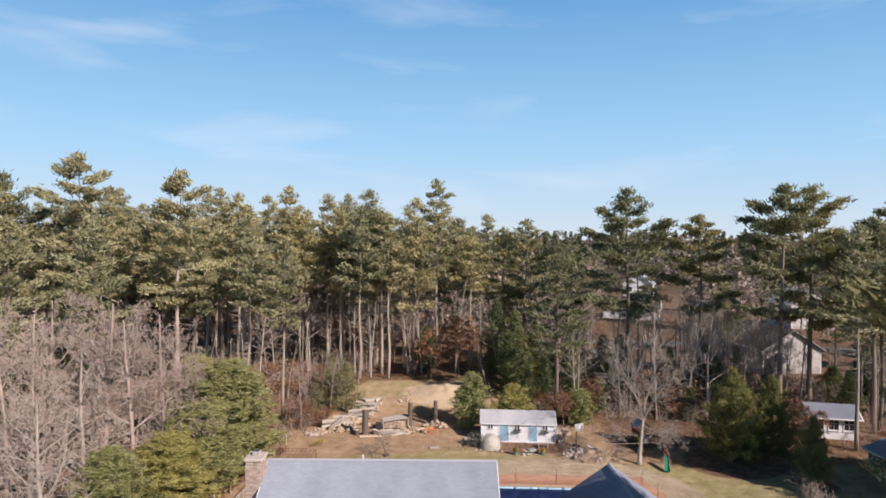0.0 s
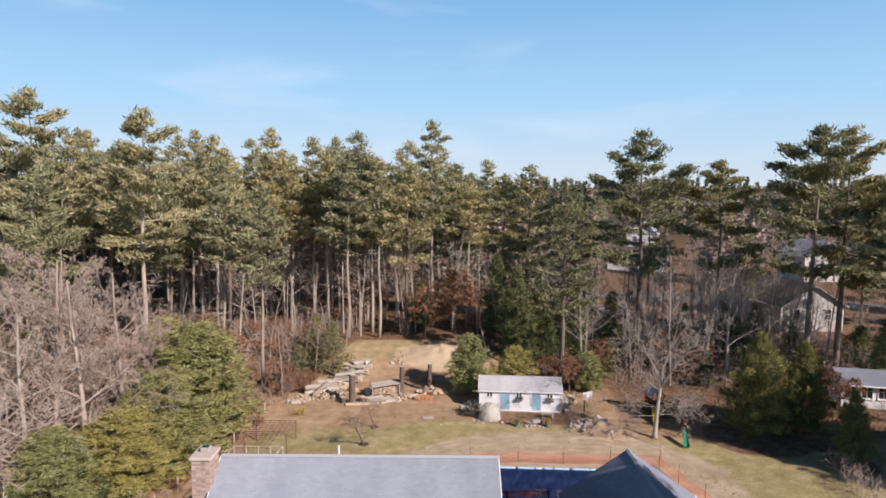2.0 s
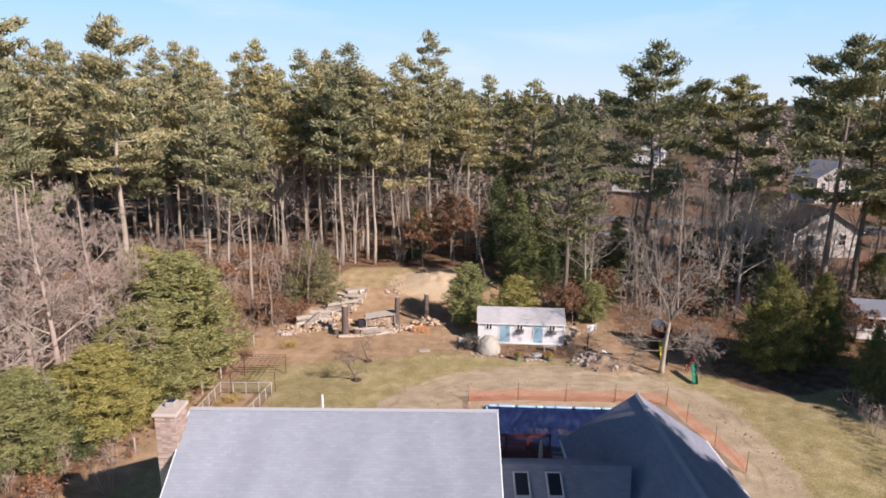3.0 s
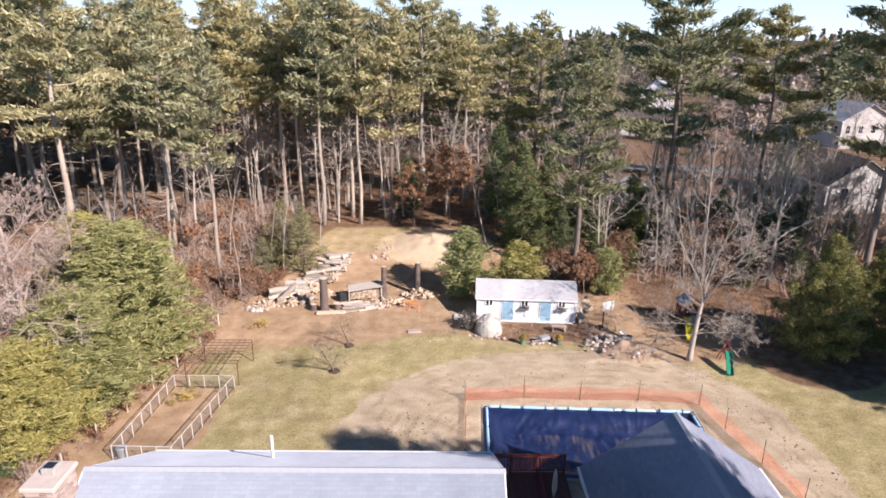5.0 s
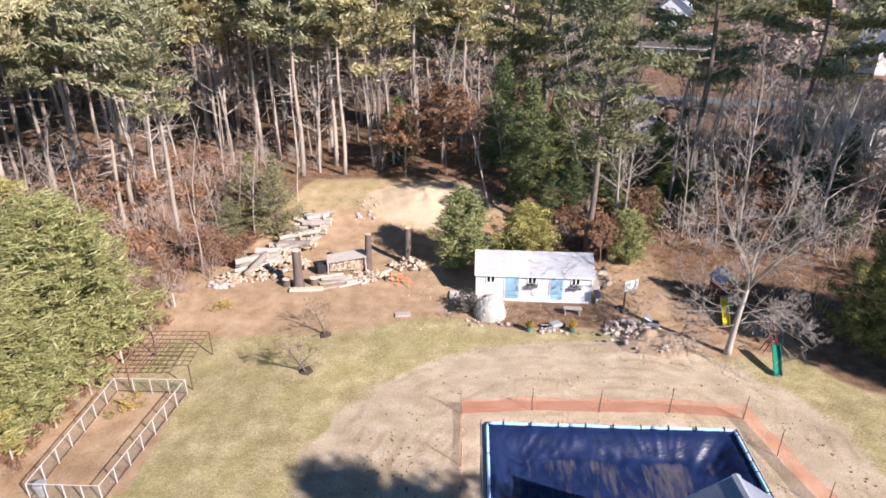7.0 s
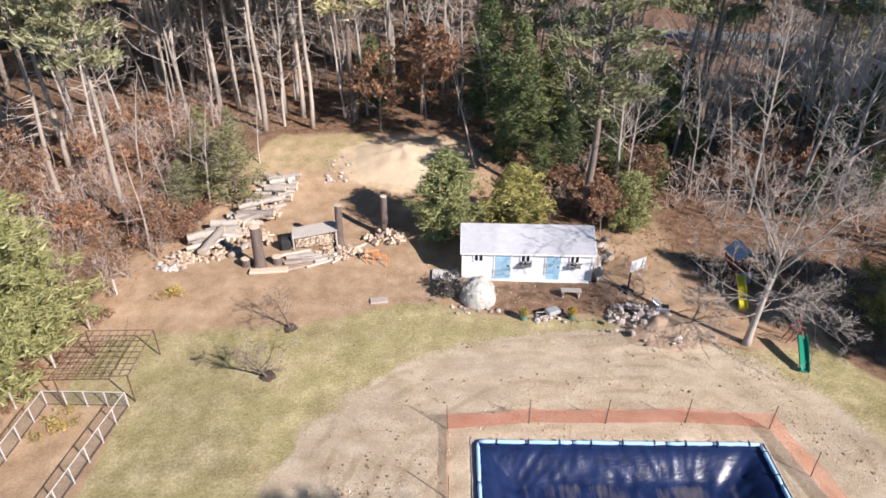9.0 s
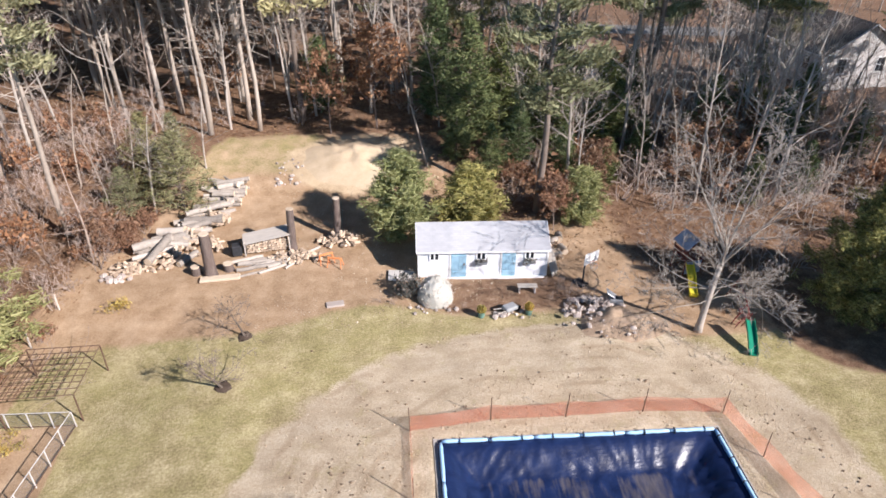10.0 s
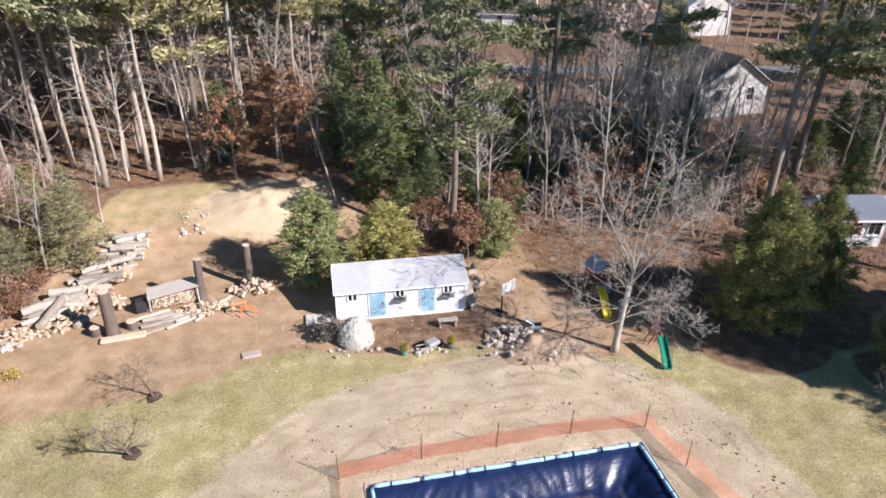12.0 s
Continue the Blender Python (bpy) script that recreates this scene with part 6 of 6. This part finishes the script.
def make_gravel():
    """Pebbles and clods strewn over the bare soil."""
    g = np.random.default_rng(77)
    b, k = Build(), 0
    while k < 9000:
        x, y = g.uniform(-5, 21), g.uniform(43, 82)
        if over_pool(x, y) > -0.4 or (y < 62 and bare_at(x, y) < -0.05) or (x > 15 and y > 62):
            continue
        if y < 47.5 and 3 < x < 16.5:
            continue
        if noise.noise((x * 0.35, y * 0.35, 21)) < -0.05:
            continue
        r = abs(g.normal(0, 0.017)) + 0.012
        z = height(x, y)
        n = len(b.v)
        b.v += [(x - r, y, z), (x, y - r, z), (x + r, y, z), (x, y + r * 1.2, z), (x + r * 0.2, y, z + r * 1.2)]
        b.f += [(n, n + 1, n + 4), (n + 1, n + 2, n + 4), (n + 2, n + 3, n + 4), (n + 3, n, n + 4)]
        k += 1
    m = Mat("pebble", 0.95)
    m.color(m.ramp(m.random(True), (0.0, (0.22, 0.16, 0.10)), (0.6, (0.42, 0.33, 0.23)), (1.0, (0.62, 0.53, 0.42))))
    tagged(new("gravel", b.mesh("gravel", m.m)), "pebbles and clods strewn over bare soil", "gravel", kind="stuff")


def make_litter():
    """Dead leaves over the wood's floor and its edges."""
    g = np.random.default_rng(78)
    pts = []
    while len(pts) < 52000:
        x, y = g.uniform(-30, 46), g.uniform(46, 100)
        back = 82.0 - 11.5 * step(4, 11, x) - 6.5 * step(16, 20, x) - 12 * step(-9, -15, x)
        edge = max(step(back - 6, back + 2, y), step(-16.0, -18.5, x + 0.2 * (57 - y)))
        if -13 < x < 2 and y < 84.5:
            continue
        if g.uniform() < edge ** 2 * 0.95:
            pts.append((x, y, height(x, y) + 0.03))
    c = np.array(pts)
    n = len(c)
    a, s = g.normal(0, 0.05, (n, 3)), g.normal(0, 0.042, (n, 3))
    a[:, 2] *= 0.4
    s[:, 2] *= 0.4
    tagged(new("leaf_litter", Build().tufts(c, a, s).mesh("leaf_litter", DRY_LEAF)), "dead brown leaves covering the woodland floor", "leaf litter", kind="stuff")


def make_clods():
    """Dark dug clods beside the pool fence and along the lawn's worn edge."""
    r3 = random.Random(61)
    b = Build()
    for k in range(120):
        if k < 60:
            x, y = r3.gauss(-0.2, 1.1), r3.gauss(51.5, 1.8)
        elif k < 82:
            u = r3.random()
            x, y = 19.6 + 2.6 * u + r3.gauss(0, 0.3), 54.5 - 9 * u + r3.gauss(0, 0.4)
        else:
            x, y = r3.uniform(-3, 18), r3.uniform(55.5, 61)
        b.rock((x, y, height(x, y) + 0.02), r3.uniform(0.03, 0.075), r3, 0.6)
    tagged(new("soil_clods", b.mesh("soil_clods", plain("dark_soil", (0.13, 0.095, 0.065), (0.30, 0.22, 0.15), 5.0, 0.95))), "dark clods of dug soil on the bare ground", "soil", kind="stuff")


make_clods()
make_gravel()
make_litter()


# ---- kitchen garden ----
def make_pen():
    t = thing("garden_pen", "white-railed vegetable pen with wire mesh sides", "fence")
    cs = [(-16.5, 49.7), (-13.15, 49.5), (-12.1, 57.0), (-16.15, 57.4)]
    for (xa, ya), (xb, yb), n in ((cs[0], cs[1], 4), (cs[1], cs[2], 7), (cs[2], cs[3], 4), (cs[3], cs[0], 7)):
        za, zb = height(xa, ya), height(xb, yb)
        for k in range(n):
            u = k / n
            x, y, z = xa + (xb - xa) * u, ya + (yb - ya) * u, za + (zb - za) * u
            part("post", Build().box((x, y, z + 0.42), (0.05, 0.05, 1.0)), OLD_WHITE, t)
        part("top_rail", Build().beam((xa, ya, za + 0.92), (xb, yb, zb + 0.92), 0.03, 0.04), OLD_WHITE, t)
        part("base_board", Build().beam((xa, ya, za + 0.08), (xb, yb, zb + 0.08), 0.05, 0.03), STEEL_DARK, t)
        part("wire_mesh", Build().quad((xa, ya, za + 0.1), (xb, yb, zb + 0.1), (xb, yb, zb + 0.9), (xa, ya, za + 0.9)), WIRE, t)
    b = thing("compost_bin", "grey plastic bin at the pen's corner", "bin", (-16.1, 49.95, height(-16.1, 50)))
    part("body", Build().tube([(0, 0, 0), (0, 0, 0.6)], [0.22, 0.28], 12), GREY_PLASTIC, b)
    part("lid", Build().tube([(0, 0, 0.6), (0, 0, 0.66)], [0.3, 0.26], 12), GREY_PLASTIC, b)


def make_trellis():
    t = thing("trellis", "rusty wire-grid grape trellis on thin legs", "trellis")
    x0, x1, y0, y1 = -15.3, -11.9, 57.3, 60.7
    z = height(-13.6, 59) + 1.75
    for k in range(9):
        x = x0 + (x1 - x0) * k / 8
        part("bar", Build().tube([(x, y0, z), (x, y1, z)], [0.022, 0.022], 5), STEEL_DARK, t)
        y = y0 + (y1 - y0) * k / 8
        part("bar", Build().tube([(x0, y, z + 0.03), (x1, y, z + 0.03)], [0.022, 0.022], 5), STEEL_DARK, t)
    for x in (x0, x1):
        for y in (y0, y1):
            part("leg", Build().tube([(x, y, z), (x, y, height(x, y) - 0.1)], [0.035, 0.035], 6), STEEL_DARK, t)
    rr = random.Random(6)
    vine, tips = Build(), []
    for k in range(9):
        grow(vine, rr, (rr.uniform(x0, x1), rr.uniform(y0, y1), z + 0.03), (rr.gauss(0, 1), rr.gauss(0, 1), 0.05), 1.6, 0.015, 2, tips, 0.3, 0.0, (2, 3), 0.6, limit=3)
    tagged(part("vine", vine, TWIG_BROWN, t), kind="stuff")


make_pen()
make_trellis()
for k, (x, y, s) in enumerate([(-15.2, 56.3, 0.4), (-14.6, 55.6, 0.38), (-15.5, 55.2, 0.3), (-14.9, 56.8, 0.3), (-14.2, 56.2, 0.3)]):
    p = shrub("dried_plant", "clump of yellowed dry garden plants", 300 + k, 1.3, TWIG_BROWN, 8, (MUM, 260, 0.07), "dried garden plants", 2)
    p.matrix_basis = Matrix.LocRotScale((x, y, height(x, y)), None, (s * 1.6, s * 1.6, s))
for k, (x, y, s) in enumerate([(-12.3, 65.2, 0.55), (-12.9, 64.9, 0.45)]):
    p = shrub("yellow_shrub", "small shrub with yellow-green leaves", 320 + k, 1.6, TWIG_BROWN, 8, (MUM, 260, 0.09), "yellow shrubs", 2)
    p.matrix_basis = Matrix.LocRotScale((x, y, height(x, y)), None, (s, s, s))
# low fruit trees
for seed, x, y, rz, s in ((91, -5.3, 62.0, 0, 0.9), (92, -5.75, 58.25, 60, 1.05)):
    f = bare_tree("fruit_tree", "low spreading leafless fruit tree on the lawn", seed, 2.6, 0.07, BARK_PINE, (4, 5), 3, 0.85, 0.02, 0.25, 0.35, (-0.25, 0.0), group="fruit trees")
    f.matrix_basis = Matrix.LocRotScale((x, y, height(x, y)), Euler((0, 0, radians(rz))), (s, s, s * 0.9))
    ring = Build().rock((0, 0, 0), 0.45, random.Random(seed), 0.16)
    bed = part("mulch_ring", ring, plain("mulch", (0.05, 0.035, 0.025), (0.11, 0.08, 0.06)), None)
    bed.location = (x, y, height(x, y))
    tagged(bed, "dark mulch ring round a fruit tree's foot", "mulch")


# ---- beds and clutter before the shed ----
def make_round_bush():
    g = np.random.default_rng(15)
    b = shrub("round_bush", "pale round clipped bush, dry and twiggy", 330, 1.5, BARK_PALE, 26, None, "round bushes", 3, 0.75)
    pale = foliage("pale_dry_leaves", (0.60, 0.55, 0.49), (0.68, 0.63, 0.57), (0.76, 0.71, 0.65), trans=0.2)
    dome, rings, sides = Build(), 14, 28
    for i in range(rings + 1):
        th = math.pi * 0.5 * i / rings
        for k in range(sides):
            a = 6.28319 * k / sides
            q = 1.0 * (1 + 0.10 * noise.noise((3 * math.cos(a), 3 * math.sin(a), 4 * th)))
            dome.v.append((q * math.cos(th) * math.cos(a), q * math.cos(th) * math.sin(a), 0.02 + 1.42 * q * math.sin(th)))
    dome.f = [(i * sides + k, i * sides + (k + 1) % sides, (i + 1) * sides + (k + 1) % sides, (i + 1) * sides + k) for i in range(rings) for k in range(sides)]
    part("leaf_mass", dome, pale, b, smooth=True)
    n = 1600
    th, ph = g.uniform(0, 6.283, n), np.arcsin(g.uniform(0.0, 1, n))
    r = 1.02 * (0.92 + 0.12 * g.uniform(0, 1, n))
    c = np.stack([r * np.cos(ph) * np.cos(th), r * np.cos(ph) * np.sin(th), 0.05 + 1.4 * np.sin(ph) * r], 1)
    part("foliage", Build().tufts(c, g.normal(0, 0.028, (n, 3)), g.normal(0, 0.014, (n, 3))), pale, b)
    b.matrix_basis = pose(4.95, 64.35, height(4.95, 64.35))


def make_dark_bush():
    b = shrub("dark_bush", "dark bushy shrub with withered leaves beside the pale bush", 331, 1.35, TWIG_BROWN, 20, (GREY_LEAF, 1100, 0.07), "dark bushes", 3, 0.6)
    b.matrix_basis = pose(3.5, 64.75, height(3.5, 64.75))


def mum_pot(x, y):
    t = thing("flower_pot", "teal-green pot of yellow chrysanthemums", "flower pot", (x, y, height(x, y)), 0, "mum pots")
    part("pot", Build().tube([(0, 0, 0), (0, 0, 0.3), (0, 0, 0.34)], [0.16, 0.22, 0.24], 14), POT_GREEN, t)
    g = np.random.default_rng(int(x * 10))
    n = 500
    d = g.normal(0, 1, (n, 3))
    d /= np.linalg.norm(d, axis=1)[:, None]
    c = d * 0.24 * g.uniform(0.7, 1, (n, 1)) + np.array([0, 0, 0.52])
    part("bloom", Build().tufts(c, g.normal(0, 0.03, (n, 3)), g.normal(0, 0.03, (n, 3))), MUM, t)


def bench(x, y, rz):
    t = thing("garden_bench", "weathered grey plank bench in front of the shed", "bench", (x, y, height(x, y)), rz)
    for k in range(3):
        part("plank", Build().box((0, (k - 1) * 0.14, 0.44), (1.15, 0.125, 0.04)), PLANK_GREY, t)
    for sx in (-0.45, 0.45):
        part("leg", Build().box((sx, 0, 0.21), (0.08, 0.38, 0.42)), STONE, t)


make_round_bush()
make_dark_bush()
mum_pot(7.3, 62.45)
mum_pot(9.95, 62.45)
bench(10.3, 64.5, -5)
barrow = thing("wheelbarrow", "tipped grey wheelbarrow beside the rock pile", "wheelbarrow", (8.9, 62.6, height(8.9, 62.6)), 25)
part("tray", Build().box((0, 0, 0.42), (0.8, 0.55, 0.26), bevel=0.08), GREY_PLASTIC, barrow)
part("wheel", Build().tube([(0.55, -0.05, 0.18), (0.55, 0.05, 0.18)], [0.18, 0.18], 14), ROPE, barrow)
for sy in (-0.22, 0.22):
    part("handle", Build().beam((0.45, sy * 0.4, 0.22), (-0.95, sy, 0.5), 0.04), PLANK_GREY, barrow)
    part("leg", Build().beam((-0.3, sy, 0.35), (-0.35, sy, 0.0), 0.04), STEEL_DARK, barrow)
crate = thing("storage_crate", "grey-blue plastic crate on the rock pile", "crate", (15.0, 62.75, height(15, 62.7)), -15)
part("body", Build().box((0, 0, 0.25), (0.75, 0.5, 0.5), bevel=0.04), GREY_PLASTIC, crate)
# the crate is solid: a black plate stands for its shaded inside
part("opening", Build().box((0.05, 0, 0.505), (0.6, 0.38, 0.012), bevel=0.003), ROPE, crate)
part("lid", Build().box(None, (0.78, 0.53, 0.05), m=Matrix.Translation((-0.25, 0.1, 0.62)) @ Matrix.Rotation(radians(35), 4, "Y")), METAL_PALE, crate)
# brush heap and flower bed twigs
for k, (x, y, p, s) in enumerate([(12.3, 64.9, 1, 0.55), (12.9, 64.2, 1, 0.5), (13.4, 63.7, 1, 0.5), (11.6, 63.6, 1, 0.35), (12.4, 62.9, 1, 0.4), (14.6, 60.3, 1, 0.4), (13.2, 61.0, 1, 0.45), (6.4, 63.3, 1, 0.3), (5.6, 63.2, 0, 0.25), (2.6, 63.9, 1, 0.35), (1.9, 64.2, 1, 0.3), (4.4, 63.3, 0, 0.25), (16.0, 63.6, 1, 0.3), (17.4, 64.4, 1, 0.25), (12.0, 64.2, 1, 0.5), (11.4, 64.9, 1, 0.4), (12.6, 63.6, 1, 0.5), (13.9, 63.2, 1, 0.5), (14.6, 63.0, 1, 0.4), (12.1, 62.3, 1, 0.45), (13.9, 60.4, 1, 0.4), (12.9, 60.6, 1, 0.35), (15.4, 60.2, 1, 0.3)]):
    BRUSH.plant(x, y, p, k * 50, s)


def make_hoop():
    t = thing("basketball_hoop", "basketball hoop with white backboard on a black pole", "basketball hoop", (13.7, 64.85, height(13.7, 64.85)), 28)
    part("pole", Build().tube([(0, 0, 0), (0, 0, 1.2), (0, -0.02, 2.0)], [0.05, 0.05, 0.045], 10), ROPE, t)
    part("base", Build().box((0, 0.15, 0.08), (0.6, 0.8, 0.16), bevel=0.05), ROPE, t)
    part("arm", Build().beam((0, 0, 1.75), (0, -0.38, 2.05), 0.06), ROPE, t)
    bb = part("backboard", Build().box((0, -0.42, 2.12), (1.1, 0.04, 0.72), bevel=0.02), WHITE, t, "white backboard")
    for dx, dz, w, h in ((0, 0.1, 0.45, 0.03), (0, -0.22, 0.45, 0.03), (-0.21, -0.06, 0.03, 0.3), (0.21, -0.06, 0.03, 0.3)):
        part("target_line", Build().box((dx, -0.445, 2.08 + dz), (w, 0.006, h), bevel=0.001), METAL_PALE, bb)
    ring = [(0.23 * math.cos(a), -0.68 + 0.23 * math.sin(a), 1.86) for a in [k * 0.3927 for k in range(17)]]
    part("rim", Build().tube(ring, [0.012] * 17, 5), ORANGE_PAINT, t)
    net = Build()
    for k in range(10):
        a = k * 0.6283
        net.tube([(0.23 * math.cos(a), -0.68 + 0.23 * math.sin(a), 1.85), (0.14 * math.cos(a + 0.3), -0.68 + 0.14 * math.sin(a + 0.3), 1.45)], [0.006, 0.006], 3)
    part("net", net, WHITE, t)


make_hoop()


# ---- play area ----
def slide(name, label, a, b, w, mat):
    t = thing(name, label, "slide", group="slides")
    a, b = Vector(a), Vector(b)
    side = Vector((b.y - a.y, a.x - b.x, 0)).normalized() * (w / 2)
    n, bed, pts = 12, Build(), []
    for k in range(n + 1):
        u = k / n
        z = a.z + (b.z - a.z) * (u * 1.12 - 0.12 * math.sin(u * 3.14159)) if u < 0.9 else b.z
        pts.append(Vector((a.x + (b.x - a.x) * u, a.y + (b.y - a.y) * u, max(b.z, z))))
    for p in pts:
        for o, dz in ((-1, 0.16), (-0.92, 0.16), (-0.85, 0.0), (0.85, 0.0), (0.92, 0.16), (1, 0.16), (1, -0.05), (-1, -0.05)):
            bed.v.append(tuple(p + side * o + Vector((0, 0, dz))))
    bed.f = [(k * 8 + i, k * 8 + (i + 1) % 8, (k + 1) * 8 + (i + 1) % 8, (k + 1) * 8 + i) for k in range(n) for i in range(8)]
    part("chute", bed, mat, t)
    return t


def make_playset():
    x, y = 20.5, 65.9
    z = height(x, y)
    t = thing("play_tower", "wooden play tower with a blue canvas roof", "playset", (x, y, z), 12)
    t.scale = (0.85, 0.85, 0.78)
    for sx in (-0.7, 0.7):
        for sy in (-0.7, 0.7):
            part("post", Build().box((sx, sy, 1.2), (0.1, 0.1, 2.4)), DECK_RED, t)
    part("platform", Build().box((0, 0, 1.25), (1.5, 1.5, 0.1)), DECK_RED, t)
    for s in (-1, 1):
        part("side_rail", Build().box((s * 0.7, 0, 1.75), (0.05, 1.4, 0.5)), DECK_RED, t)
        part("canvas_roof", Build().box(None, (1.25, 1.7, 0.03), m=Matrix.Translation((s * 0.45, 0, 2.75)) @ Matrix.Rotation(radians(s * 42), 4, "Y")), BLUE_TARP, t, "blue canvas roof panel")
    part("tarp_side", Build().box((0.0, -0.74, 0.65), (1.3, 0.03, 1.1)), BLUE_TARP, t, "blue canvas side panel")
    s = thing("swing_frame", "red-painted steel swing frame with a swing", "swing set", (21.7, 61.6, height(21.7, 61.6)), 70)
    part("top_bar", Build().tube([(-1.3, 0, 1.35), (1.3, 0, 1.35)], [0.04, 0.04], 8), RED_PAINT, s)
    for sx in (-1.3, 1.3):
        for sy in (-0.5, 0.5):
            part("leg", Build().tube([(sx, 0, 1.35), (sx, sy, 0.0)], [0.035, 0.035], 8), RED_PAINT, s)
        part("cross_bar", Build().tube([(sx, -0.24, 0.7), (sx, 0.24, 0.7)], [0.025, 0.025], 6), RED_PAINT, s)
    for sx in (-0.5, 0.6):
        sw = part("swing_seat", Build().box((sx, 0, 0.4), (0.42, 0.18, 0.03)), RED_PAINT, s)
        for o in (-0.19, 0.19):
            part("chain", Build().tube([(sx + o, 0, 0.4), (sx + o, 0, 1.35)], [0.01, 0.01], 4), STEEL_DARK, sw)
    slide("slide", "yellow plastic slide from the play tower", (20.15, 64.9, 1.05), (19.75, 63.0, height(19.75, 63.0) + 0.12), 0.46, YELLOW)
    slide("slide", "green plastic slide on the swing frame", (21.0, 59.5, 1.0), (20.5, 57.75, height(20.5, 57.8) + 0.12), 0.44, GREEN_PLASTIC)
    lad = thing("ladder", "steel ladder behind the green slide", "ladder", (21.08, 59.8, height(21.1, 59.8)), 14)
    for sx in (-0.22, 0.22):
        part("rail", Build().tube([(sx, 0.4, 0), (sx, 0, 1.1)], [0.025, 0.025], 6), RED_PAINT, lad)
    for k in range(5):
        part("rung", Build().tube([(-0.22, 0.45 - 0.09 * k, 0.18 + k * 0.2), (0.22, 0.45 - 0.09 * k, 0.18 + k * 0.2)], [0.02, 0.02], 6), RED_PAINT, lad)


make_playset()


# ---- boundaries ----
rng = random.Random(17)
wire = thing("boundary_fence", "low wire fence on wooden stakes along the thicket", "fence")
pts = [(-15.9, 65.5), (-16.4, 62.8), (-17.0, 60.0), (-17.5, 57.2), (-17.9, 54.4), (-18.3, 51.6), (-18.7, 48.8)]
for x, y in pts:
    part("stake", Build().box((x, y, height(x, y) + 0.5), (0.08, 0.08, 1.1)), PLANK_GREY, wire)
for (xa, ya), (xb, yb) in zip(pts, pts[1:]):
    for dz in (0.35, 0.7, 0.95):
        part("wire", Build().tube([(xa, ya, height(xa, ya) + dz), (xb, yb, height(xb, yb) + dz)], [0.006, 0.006], 3), STEEL_DARK, wire)
for k in range(34):
    u = rng.random()
    x, y = -16.2 - 2.9 * u + rng.uniform(-0.7, 0.5), 64.5 - 16.5 * u
    BRUSH.plant(x, y, 2 if rng.random() < 0.6 else 1, rng.uniform(0, 360), rng.uniform(0.2, 0.45))
for k in range(13):
    u = k / 12
    BRUSH.plant(30.0 - 1.7 * u + rng.uniform(-0.2, 0.2), 53.3 - 9.5 * u, 0, rng.uniform(0, 360), rng.uniform(0.55, 0.8))
make_chimney()
